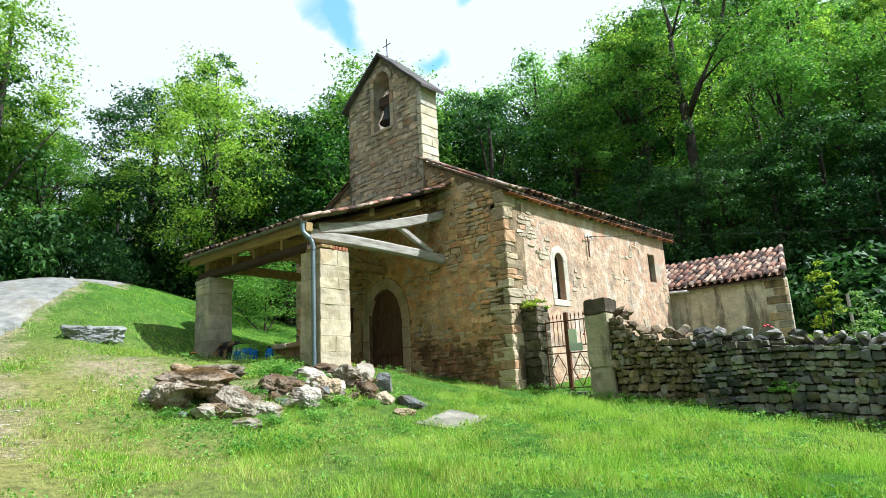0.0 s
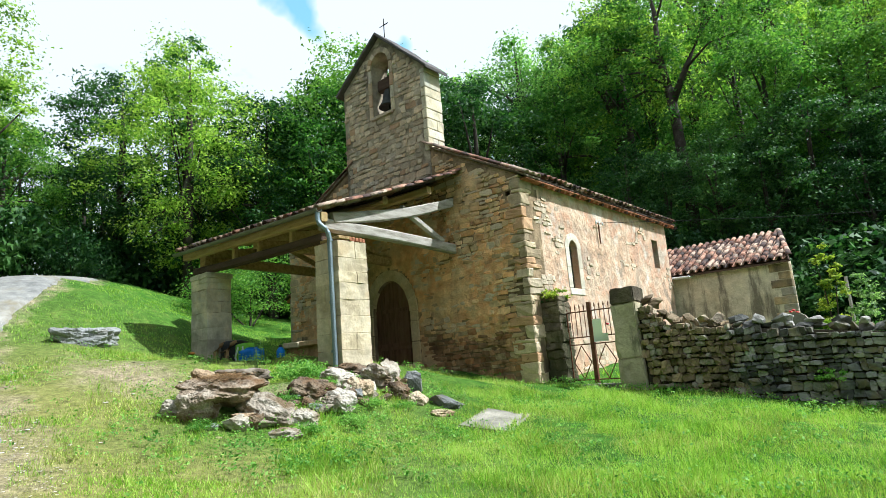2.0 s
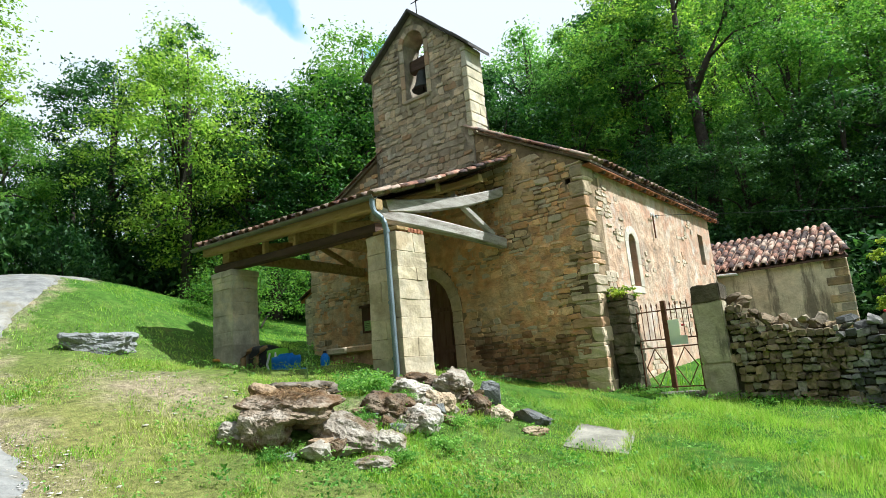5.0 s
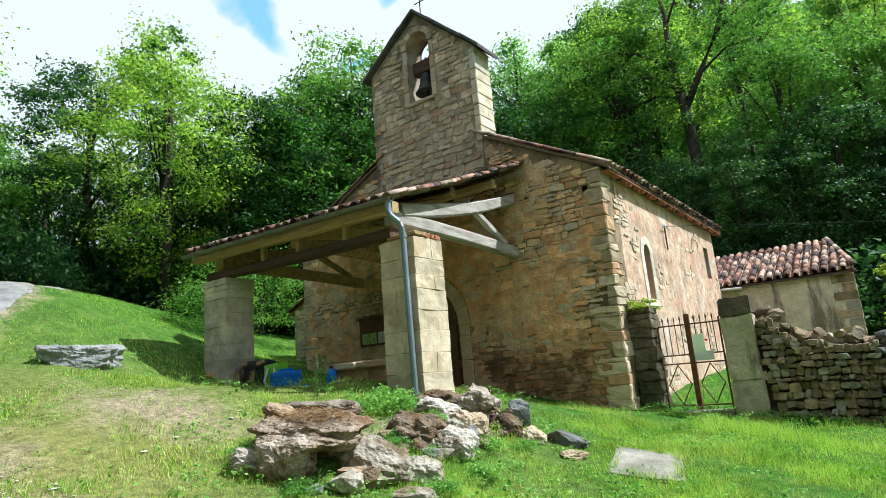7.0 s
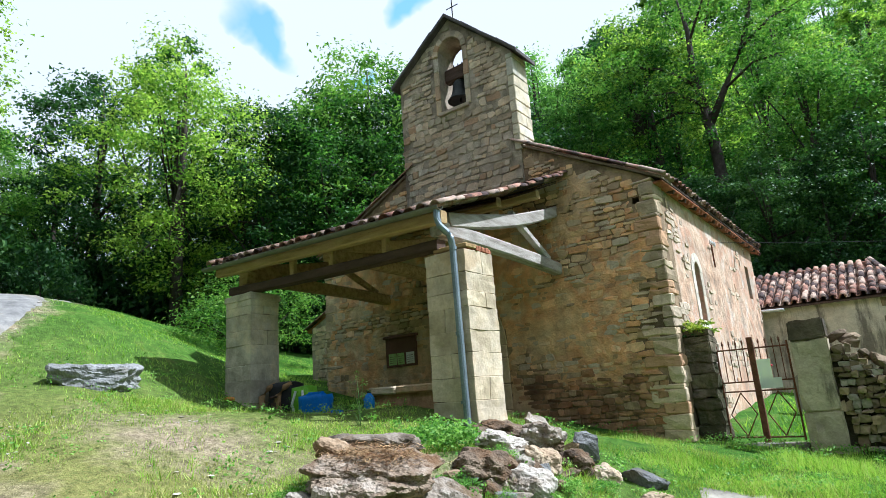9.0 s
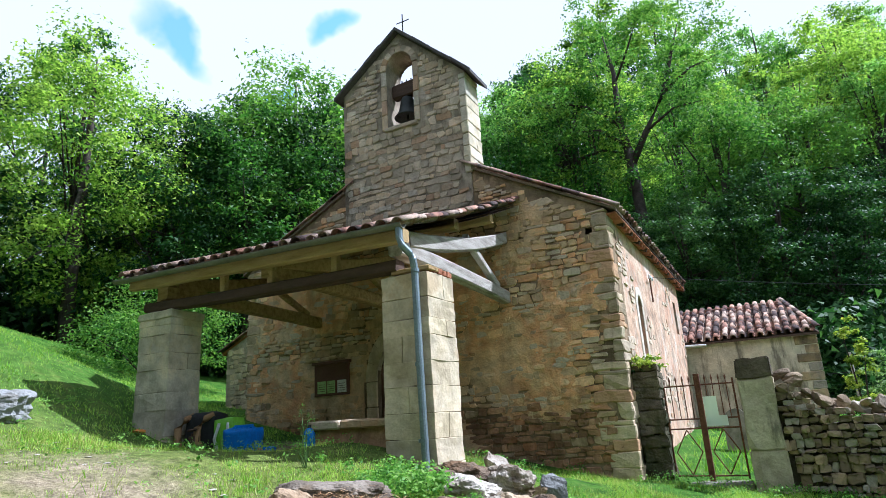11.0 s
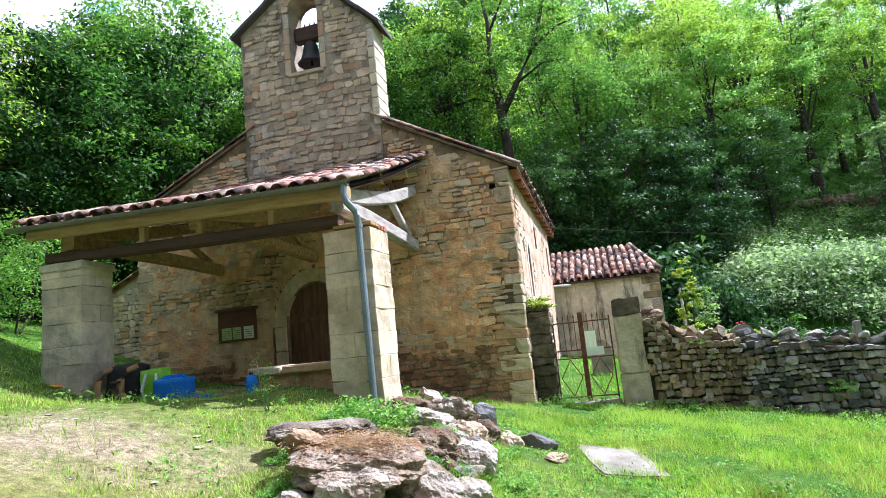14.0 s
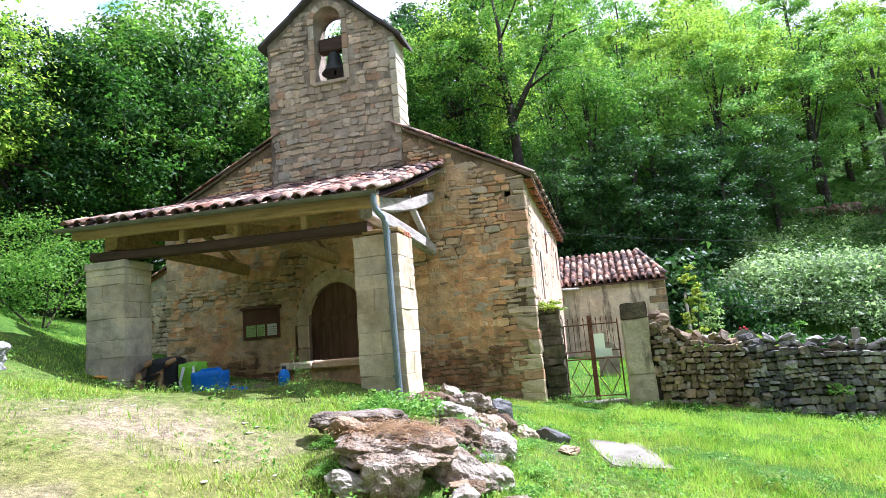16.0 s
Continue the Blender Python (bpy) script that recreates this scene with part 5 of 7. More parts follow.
# ---- churchyard wall, gate ----
WY = 11.02                                     # front face
def wall_top(x):
    x = float(x)
    if x < -5.45:
        return 3.02 - (x + 6.06) * 0.95 if x > -6.06 else 3.1
    return 2.38 - (x + 5.45) * 0.125


yard_wall = thing("churchyard_wall", "dark lichened dry-stone churchyard wall with tumbled coping stones", "stone wall", at=(-2.0, 11.2, 0.5))
yard_inv = Matrix.Translation((2.0, -11.2, -0.5))


def on_yard(name, bm, mat, label="", parent=None):
    ob = part(name, bm, mat, None, label)
    ob.parent = parent or yard_wall
    ob.matrix_parent_inverse = yard_inv if not parent else Matrix.Identity(4)
    return ob


xs = [-6.05, -5.75, -5.45] + [-5.45 + 0.7 * k for k in range(1, 22)]
outline = [(x, gz(x, WY) - 0.5) for x in xs] + [(x, wall_top(x) - (0.12 if x > -5.4 else 0.34)) for x in reversed(xs)]
yard_core = on_yard("wall_core", wall_mesh("wall_core", outline, [], WY + 0.07, WY + 0.43, "y", JOINT_DARK), None)

left_post = thing("gate_pier", "mossy dark stone gate pier with a plant on top", "gate pier", group="gate piers", at=(-8.0, 11.15, 1.0))
pier_rnd = random.Random(13)
z = 0.6
while z < 3.1:
    h = min(pier_rnd.uniform(0.10, 0.26), 3.16 - z)
    bm = bm_box(-8.09 + pier_rnd.uniform(-0.02, 0.01), -7.68 + pier_rnd.uniform(-0.02, 0.02), 10.93 + pier_rnd.uniform(-0.02, 0.02), 11.42, z + 0.001, z + h - 0.001, 0.015, segs=2)
    bmesh.ops.subdivide_edges(bm, edges=[e for e in bm.edges if e.calc_length() > 0.12], cuts=2, use_grid_fill=True)
    ob = part("pier_stone", rough(rough(bm, 0.05, 4, z), 0.02, 11, z), PIER_DARK, None)
    ob.parent, ob.matrix_parent_inverse = left_post, Matrix.Translation((8.0, -11.15, -1.0))
    z += h
right_post = thing("gate_pier", "square gate pier with cracked beige render and mossy top", "gate pier", group="gate piers", at=(-6.3, 11.2, 1.0))
for nm, z0, z1, m in (("base", 0.6, 1.72, RENDER_OLD), ("shaft", 1.724, 2.80, RENDER_OLD), ("cap", 2.804, 3.10, PIER_DARK)):
    bm = bm_box(-6.52, -6.03, 10.93 - (0.012 if nm == "cap" else 0), 11.45, z0, z1, 0.02, segs=2)
    bmesh.ops.subdivide_edges(bm, edges=[e for e in bm.edges if e.calc_length() > 0.3], cuts=3, use_grid_fill=True)
    ob = part(nm, rough(rough(bm, 0.035, 2.2), 0.018, 9), m, None)
    ob.parent, ob.matrix_parent_inverse = right_post, Matrix.Translation((6.3, -11.2, -1.0))

gate = thing("iron_gate", "rusted wrought-iron double gate, closed, with spear tips", "gate", at=(-7.13, 11.2, 1.25))


def gate_bar(name, a, b, r, label=""):
    part(name, bm_tube([a, b], r, 6), RUST, gate, label)


for x0, x1 in ((-0.53, -0.02), (0.02, 0.53)):
    for z in (0.10, 0.82, 0.97, 1.50):
        gate_bar("rail", (x0, 0, z), (x1, 0, z), 0.014)
    for x in (x0, x1):
        gate_bar("stile", (x, 0, 0.05), (x, 0, 1.58), 0.016)
    for k in range(1, 5):
        x = x0 + (x1 - x0) * k / 5
        gate_bar("upright", (x, 0, 0.97), (x, 0, 1.56), 0.008)
        part("spear_tip", bm_tube([(x, 0, 1.55), (x, 0, 1.60), (x, 0, 1.66)], [0.006, 0.018, 0.002], 6), RUST, gate)
    c = (x0 + x1) / 2
    for a, b in (((c, 0.12), (x0 + 0.06, 0.46)), ((x0 + 0.06, 0.46), (c, 0.80)), ((c, 0.80), (x1 - 0.06, 0.46)), ((x1 - 0.06, 0.46), (c, 0.12))):
        gate_bar("diamond_bar", (a[0], 0, a[1]), (b[0], 0, b[1]), 0.010)
part("meeting_post", bm_box(-0.045, 0.045, -0.035, 0.035, 0.02, 1.68, 0.006), RUST, gate)
notice = thing("gate_sign", "blank white plastic sheets wired to the gate", "sign", at=(-6.98, 11.17, 2.1))
part("plate", bm_box(-0.10, 0.10, -0.001, 0.001, 0.0, 0.46), SHEET, notice)
part("plate_foot", bm_box(-0.10, 0.22, -0.005, -0.003, 0.0, 0.16), SHEET, notice)
sill_stone = thing("gate_sill", "worn stone sill under the gate", "step", at=(-7.2, 11.2, 1.2))
part("slab", rough(bm_box(-0.62, 0.65, -0.2, 0.2, -0.25, 0.06, 0.02), 0.02, 3), SLAB, sill_stone)

# ---- annex beside the nave ----
annex = thing("annex", "low lean-to annex with streaked beige render and canal-tile roof", "outbuilding", at=(-7.5, 21, 1.2))
annex_inv = Matrix.Translation((7.5, -21, -1.2))


def on_annex(name, bm, mat, label="", parent=None):
    ob = part(name, bm, mat, None, label)
    ob.parent = parent or annex
    ob.matrix_parent_inverse = annex_inv if not parent else Matrix.Identity(4)
    return ob


AX1, AY, AB = -4.85, 19.30, 21.9              # right corner, front and back of the annex
SKEW = -0.24                                   # its end wall runs back towards the nave
annex_wall = on_annex("wall", wall_mesh("annex_wall", [(-13, 0.5), (AX1, 0.5), (AX1, 4.10), (-13, 4.17)], [], AY, AY + 0.45, "y", RENDER_ANNEX), None)
end_mesh = wall_mesh("annex_end", [(AY + 0.45, 0.5), (AB, 0.5), (AB, 5.15), (AY + 0.45, 4.28)], [], AX1 - 0.45, AX1, "x", RENDER_ANNEX)
end_mesh.transform(Matrix(((1, SKEW, 0, -SKEW * AY), (0, 1, 0, 0), (0, 0, 1, 0), (0, 0, 0, 1))))
on_annex("wall", end_mesh, None)
on_annex("wall", wall_mesh("annex_back", [(-13, 0.5), (AX1 - 0.75, 0.5), (AX1 - 0.75, 5.1), (-13, 5.1)], [], AB, AB + 0.4, "y", RENDER_ANNEX), None)
an_lo, an_hi = (AY - 0.18, 4.12), (AB - 0.12, 5.28)
bm = bmesh.new()
co = [(-13, AY - 0.16, 4.05), (AX1 + 0.10, AY - 0.16, 4.02), (AX1 + 0.10 + SKEW * 2.6, AB - 0.06, 5.19), (-13, AB - 0.06, 5.19)]
lo = [bm.verts.new(c) for c in co]
hi = [bm.verts.new((c[0], c[1], c[2] + 0.05)) for c in co]
for k in range(4):
    bm.faces.new((lo[k], lo[(k + 1) % 4], hi[(k + 1) % 4], hi[k]))
bm.faces.new(lo[::-1])
bm.faces.new(hi)
bmesh.ops.recalc_face_normals(bm, faces=bm.faces[:])
annex_roof = on_annex("roof", bm, WOOD_DARK)
annex_tiling = random.Random(17)
rest = tile_roof(roof_pieces(annex_roof), an_lo, an_hi, -9.3, AX1 + 0.06, 0.225, 0.33, annex_tiling, lambda u, f: True,
                 skip=lambda px, py: px > AX1 - 0.06 + SKEW * (py - AY))
ob = new("channel_tiles", merge_meshes("channel_tiles_annex", rest, TILE))
ob.parent = annex_roof
ob["kind"] = "stuff"
# the last row follows the skewed verge
for r in range(9):
    f = r * 0.33 / math.hypot(an_hi[0] - an_lo[0], an_hi[1] - an_lo[1])
    y, z = an_lo[0] + (an_hi[0] - an_lo[0]) * f, an_lo[1] + (an_hi[1] - an_lo[1]) * f
    roof_pieces(annex_roof)("tile", COVERS[r % 2], Matrix.Translation((AX1 + 0.05 + SKEW * (y - AY), y, z + 0.06)) @ Euler((0.45, annex_tiling.uniform(-0.04, 0.04), math.atan(-SKEW))).to_matrix().to_4x4())
on_annex("ridge", bm_beam((-13, AB - 0.05, 5.30), (AX1 - 0.55, AB - 0.05, 5.28), 0.24, 0.14, cuts=10, seed=3), TILE, "ridge bedded in mortar")
on_annex("flashing", rough(bm_box(-8.1, -7.55, 18.96, 19.25, 3.98, 4.03, 0.01), 0.05, 3), WHITE, "bent white zinc flashing")

# low wing on the far side of the nave
wing = thing("side_wing", "low stone side wing with red tile verge", "outbuilding", at=(-17, 13, 2))
wing_inv = Matrix.Translation((17, -13, -2))
WING = [(-19.25, 1.5), (-16.56, 1.5), (-16.56, 5.78), (-19.25, 4.58)]
wing_wall = part("wall", wall_mesh("wing_wall", WING, [], 12.4, 17.0, "y", GABLE_MORTAR), None, wing)
wing_wall.matrix_parent_inverse = wing_inv
ob = part("roof", bm_beam((-19.45, 14.75, 4.53), (-16.5, 14.75, 5.85), 4.7, 0.09, cuts=2, wob=0.01), BRICK_RED, wing)
ob.matrix_parent_inverse = wing_inv
for k in range(9):
    ob = part("verge_tile", COVERS[k % 2], None, wing)
    ob.matrix_parent_inverse = wing_inv
    f = k * 0.34 / 3.23
    ob.matrix_basis = Matrix.Translation((-19.5 + 2.95 * f, 12.36, 4.55 + 1.32 * f)) @ Matrix.Rotation(-math.pi / 2, 4, "Z") @ Euler((0.45, 0, 0)).to_matrix().to_4x4()

# ---- trees ----
def leaf_cloud(rs, centres, radii, count, size, flat=0.55, kite=False):
    """Leaves round the given clump centres, three-cornered, or kite-shaped for plants close by: (leaves, corners, 3)."""
    k = rs.randint(0, len(centres), count)
    d = rs.normal(size=(count, 3))
    d /= np.linalg.norm(d, axis=1)[:, None]
    rad = radii[k] * np.clip(np.abs(rs.normal(0.72, 0.34, count)), 0.05, 1.6)
    d[:, 2] = np.where(rs.uniform(0, 1, count) < 0.6, np.abs(d[:, 2]), d[:, 2])
    p = centres[k] + d * rad[:, None] * np.array([1, 1, 0.55])
    nrm = d * (1 - flat) + np.array([0, 0, 1]) * flat + rs.normal(size=(count, 3)) * 0.45
    nrm /= np.linalg.norm(nrm, axis=1)[:, None]
    t = np.cross(nrm, rs.normal(size=(count, 3)))
    t /= np.linalg.norm(t, axis=1)[:, None]
    b = np.cross(nrm, t)
    s = (size * rs.uniform(0.6, 1.3, count))[:, None]
    if kite:
        return np.stack([p - t * s, p + b * s * 0.55 + nrm * s * 0.12, p + t * s, p - b * s * 0.55 + nrm * s * 0.12], 1)
    return np.stack([p - t * s * 0.95, p + t * s * 0.6 + b * s * 0.68, p + t * s * 0.95 - b * s * 0.5], 1)


def flakes_mesh(name, flakes, mat):
    """One mesh out of many single faces: (faces, corners, 3)."""
    me = bpy.data.meshes.new(name)
    count, k, _ = flakes.shape
    n = count * k
    me.vertices.add(n)
    me.vertices.foreach_set("co", flakes.astype(np.float32).ravel())
    me.loops.add(n)
    me.loops.foreach_set("vertex_index", np.arange(n, dtype=np.int32))
    me.polygons.add(count)
    me.polygons.foreach_set("loop_start", np.arange(0, n, k, dtype=np.int32))
    me.update()
    me.materials.append(mat)
    return me


def make_tree(name, label, seed, height, crown_r, crown_base, leaves, size, mat, clumps=70, lean=0.0, trunk_r=0.2):
    """A tree standing at the origin: tapered trunk with limbs, and a crown of leaf clumps with gaps."""
    rs = np.random.RandomState(seed)
    tree = thing(name, label, "tree")
    bm = bm_tube([(0, 0, -0.6), (0.1 * lean, 0, height * 0.2), (0.3 * lean, 0.1, height * 0.45), (0.5 * lean, 0.15, height * 0.7), (0.6 * lean, 0.1, height * 0.9)],
                 [trunk_r * 1.4, trunk_r, trunk_r * 0.75, trunk_r * 0.45, trunk_r * 0.12], 8)
    centres, radii = [], []
    mid = crown_base + (height - crown_base) * 0.5
    half = (height - crown_base) * 0.5
    for i in range(clumps):
        d = rs.normal(size=3)
        d /= np.linalg.norm(d)
        r = rs.uniform(0.35, 1.0) ** 0.5
        zz = d[2] * r
        wide = 1.0 - 0.35 * max(0, zz) + 0.12 * min(0, zz)
        c = np.array([d[0] * r * crown_r * wide + 0.4 * lean, d[1] * r * crown_r * wide, mid + zz * half * 0.92])
        c += rs.normal(size=3) * 0.25
        centres.append(c)
        radii.append(crown_r * rs.uniform(0.16, 0.32))
    me_t = bpy.data.meshes.new("trunk")
    for i in range(9):
        c = Vector(centres[rs.randint(0, clumps)])
        z0 = height * rs.uniform(0.22, 0.62)
        a = Vector((0.3 * lean * z0 / height, 0.05, z0))
        m = (a + c) / 2 + Vector((0, 0, 0.3))
        limb = bm_tube([a, m, c], [trunk_r * 0.42, trunk_r * 0.26, trunk_r * 0.07], 6)
        limb.to_mesh(me_t)
        limb.free()
        bm.from_mesh(me_t)
    bpy.data.meshes.remove(me_t)
    part("trunk", bm, BARK, tree, smooth=True)
    v = leaf_cloud(rs, np.array(centres), np.array(radii), leaves, size)
    part("crown", flakes_mesh("crown", v, mat), None, tree)
    return tree


def place(tree, x, y, scale=1.0, turn=0.0, sink=0.2, first=False, z_scale=1.0):
    m = Matrix.LocRotScale((x, y, gz(x, y) - sink), Euler((0, 0, turn)), None)
    if first:
        tree.matrix_basis = m
        ob = tree
    else:
        ob = copy_thing(tree, m)
    ob.scale = (scale, scale, scale * z_scale)
    return ob


PROTO = [
    make_tree("tree", "leafy broadleaf woodland tree with full green crown", 1, 12.0, 3.6, 1.6, 17000, 0.085, LEAF, 120),
    make_tree("tree", "dense woodland tree, leaf colour darkened for shade", 2, 11.0, 3.2, 1.0, 15500, 0.088, LEAF_DARK_SHADED, 110),
    make_tree("tree", "airy pale green woodland tree", 3, 12.5, 3.2, 1.3, 14000, 0.085, LEAF_PALE, 62, lean=0.8),
    make_tree("tree", "tall broadleaf tree with dark forked limbs", 4, 13.5, 3.9, 2.4, 16000, 0.085, LEAF_SUN, 90, lean=-0.9, trunk_r=0.30),
    make_tree("tree", "woodland tree high on the slope", 5, 12.5, 3.6, 1.6, 6500, 0.145, LEAF_PALE, 62),
    make_tree("tree", "light green tree high on the slope", 6, 13.0, 3.4, 2.0, 6500, 0.14, LEAF_SUN, 58, lean=0.5),
    make_tree("tree", "tree deep in the wood, leaf colour darkened for shade", 12, 11.5, 3.4, 1.0, 5000, 0.17, LEAF_DARK_SHADED, 80),
    make_tree("tree", "broad tree leafy down to the ground, sunlight put into its leaf colour", 14, 12.2, 3.9, 0.5, 24000, 0.080, LEAF_SUN, 170),
]


def forked_tree():
    """The tall tree behind the nave: a bare dark trunk that forks above the roof, spreading limbs, an open crown."""
    rs = np.random.RandomState(44)
    tree = thing("tree", "tall tree with dark forked trunk and spreading open crown", "tree")
    limbs = [([(0, 0, -0.6), (0.15, 0, 4.0), (0.0, 0.1, 8.0), (-0.1, 0.1, 10.0)], [0.42, 0.30, 0.26, 0.24]),
             ([(-0.1, 0.1, 9.8), (-0.35, 0.1, 12.0), (-0.3, 0.3, 14.6), (-0.6, 0.3, 17.0)], [0.22, 0.17, 0.12, 0.03]),
             ([(0.0, 0.1, 9.2), (0.9, 0.0, 10.7), (2.0, 0.1, 12.6), (2.7, 0.0, 14.6), (3.2, 0.2, 16.2)], [0.20, 0.16, 0.13, 0.09, 0.02]),
             ([(2.0, 0.1, 12.6), (3.4, -0.3, 13.3), (4.8, -0.5, 13.5)], [0.09, 0.06, 0.015]),
             ([(-0.3, 0.2, 11.4), (-1.7, 0.0, 12.8), (-3.2, -0.2, 13.5), (-4.2, 0, 13.7)], [0.12, 0.09, 0.06, 0.015]),
             ([(0.9, 0.0, 10.7), (2.4, -0.8, 11.2), (3.8, -1.2, 11.0)], [0.08, 0.05, 0.012]),
             ([(-0.1, 0.1, 10.2), (-1.2, -0.9, 11.0), (-2.6, -1.5, 11.0)], [0.09, 0.06, 0.012]),
             ([(-0.3, 0.3, 14.0), (0.7, -0.4, 15.4), (1.3, -0.6, 16.6)], [0.07, 0.05, 0.012])]
    bm = bmesh.new()
    tmp = bpy.data.meshes.new("limb")
    for pts, radii in limbs:
        tube = bm_tube(pts, radii, 8)
        tube.to_mesh(tmp)
        tube.free()
        bm.from_mesh(tmp)
    bpy.data.meshes.remove(tmp)
    part("trunk", bm, BARK, tree, smooth=True)
    centres, radii = [], []
    for pts, _ in limbs[1:]:
        for _k in range(12):
            p = np.array(pts[-1]) * 1.0 if _k % 3 else np.array(pts[len(pts) // 2])
            centres.append(p + rs.normal(size=3) * np.array([1.0, 1.0, 0.75]) + np.array([0, 0, 0.5]))
            radii.append(rs.uniform(0.55, 1.0))
    v = leaf_cloud(rs, np.array(centres), np.array(radii), 15000, 0.082)
    part("crown", flakes_mesh("crown", v, LEAF), None, tree)
    return tree


EDGE_TREE = make_tree("tree", "tall leaning tree overhanging the lane", 7, 17.5, 3.7, 6.0, 13000, 0.095, LEAF_SUN, 70, lean=1.5, trunk_r=0.3)
AIRY_TREE = make_tree("tree", "slender airy tree rising over the wood", 8, 16.0, 2.3, 8.5, 4200, 0.10, LEAF, 34, trunk_r=0.14)
# Unseen tree, only there to shut off low sky light across the lane.
SKY_BLOCK_TREE = make_tree("tree", "unseen added tree across the lane that blocks sky light", 10, 13.0, 4.4, 0.6, 4200, 0.36, LEAF_DARK_SHADED, 120)
used = set()
place(forked_tree(), -10.2, 28.6, 0.95, 0.0, first=True)


def plant(i, x, y, scale=1.0, turn=0.0, z_scale=1.0):
    first = i not in used
    used.add(i)
    return place(PROTO[i], x, y, scale, turn, first=first, z_scale=z_scale)


wood = random.Random(77)
# trees that stand out one by one
for i, x, y, s, zs in ((7, -29.0, 13.5, 1.12, 1.0), (1, -27.2, 17.0, 1.12, 1.0), (0, -33.5, 7.0, 0.78, 1.0), (3, -35.0, 2.0, 1.15, 1.0), (0, -25.0, 21.5, 1.42, 1.0), (1, -30.5, 19.5, 1.05, 1.0),
                      (1, -12.2, 26.6, 0.72, 1.0), (1, -8.4, 26.8, 0.74, 1.0), (3, -13.6, 30.5, 1.1, 1.0), (0, -6.6, 30.5, 1.0, 1.0), (0, -16.0, 27.6, 1.0, 1.0), (1, -4.9, 27.4, 0.85, 1.0), (1, -2.0, 28.8, 0.75, 1.0), (1, -14.4, 25.6, 0.62, 1.0), (1, -10.4, 26.4, 0.66, 1.0), (1, -6.6, 26.6, 0.68, 1.0), (1, -3.2, 27.4, 0.66, 1.0), (1, -0.6, 30.4, 0.70, 1.0), (1, 2.4, 33.0, 0.65, 1.0), (0, -3.4, 31.5, 0.95, 1.0), (2, 0.2, 33.0, 0.95, 1.0), (1, -19.5, 24.5, 1.25, 1.0), (1, -36.5, 11.5, 0.85, 1.0), (1, -34.5, 3.4, 1.4, 1.0), (3, -31.0, 26.5, 1.05, 1.0), (2, -27.0, 28.5, 1.3, 1.0), (1, -23.0, 27.5, 1.3, 1.0), (1, -33.5, 16.5, 0.95, 1.0), (2, -18.5, 29.0, 1.3, 1.0)):
    plant(i, x, y, s, wood.uniform(0, 6.28), zs)
for i, x, y, s, turn in ((1, -24.2, 23.6, 1.38, 0.4), (1, -27.0, 20.4, 1.32, 2.1), (0, -25.6, 19.2, 1.1, 4.0)):
    plant(i, x, y, s, turn)
for k, (x, y, s) in enumerate(((-32.4, 4.4, 0.92), (-37.5, 6.5, 0.8))):
    place(EDGE_TREE, x, y, s, 0.3 + 2.0 * k, first=k == 0)
for k, (x, y, s) in enumerate(((-31.2, 14.4, 0.98), (-29.0, 16.8, 0.8), (-8.5, 34.0, 0.95), (-13.0, 33.5, 1.0), (-2.2, 36.0, 0.85), (6.5, 39.0, 0.85))):
    place(AIRY_TREE, x, y, s, k * 1.7, first=k == 0)
# unseen trees added across the lane to hold low sky light off the porch
for k in range(24):
    x = -38 + k * 2.7
    place(SKY_BLOCK_TREE, x, min(-12.0, float(road_mid(min(x, -4.0))) - 11.0) - 3.0 * (k % 2), wood.uniform(1.25, 1.6), k * 1.3, first=k == 0)
for i, x, y, s in ((3, 2.6, 36.0, 0.9), (2, 6.2, 37.0, 0.85), (3, 10.0, 38.0, 0.85), (2, 3.0, 40.0, 0.8), (0, 7.0, 42.5, 0.85), (2, 11.0, 43.5, 0.9), (0, 14.5, 41.0, 0.85), (2, 5.0, 46.5, 0.9)):
    plant(i, x, y, s, wood.uniform(0, 6.28))
spots = []
for _ in range(4000):
    x, y = wood.uniform(-62, 34), wood.uniform(-8, 66)
    back = y - 26.5 - 0.14 * max(0, x + 10)
    left = (-x - 33) * 0.9 + (y - 12) * 0.3
    if max(back, left) < 3.0 or max(back, left) > 34:
        continue
    if x > -30 and back < 3.0:
        continue
    if x > 8.0 + (y - 22) * 0.45 or (x > 0.5 and y < 41):
        continue
    if x < -28 and (left > 14 or back > 8):
        continue
    if any((x - a) ** 2 + (y - b) ** 2 < (4.3 if x < -16 else 5.2) ** 2 for a, b in spots):
        continue
    spots.append((x, y))
    if len(spots) >= 104:
        break
for x, y in spots:
    back = y - 26.5 - 0.14 * max(0, x + 10)
    near = (back < 8.5 and x > -30) or (x < -28 and math.hypot(x + 4, y) < 40)
    # Dark leaf kinds left, light kinds right: shade and sun carried by colour.
    near_kind = wood.choice((1, 1, 1, 0)) if x < -16 else wood.choice((1, 0, 0, 0) if -12 < x < -3 else (1, 0, 0, 3) if x < -3 else (2, 3, 3))
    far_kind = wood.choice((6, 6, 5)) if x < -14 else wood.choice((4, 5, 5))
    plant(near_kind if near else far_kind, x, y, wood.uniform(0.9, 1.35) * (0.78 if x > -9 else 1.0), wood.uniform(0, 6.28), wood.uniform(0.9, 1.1))


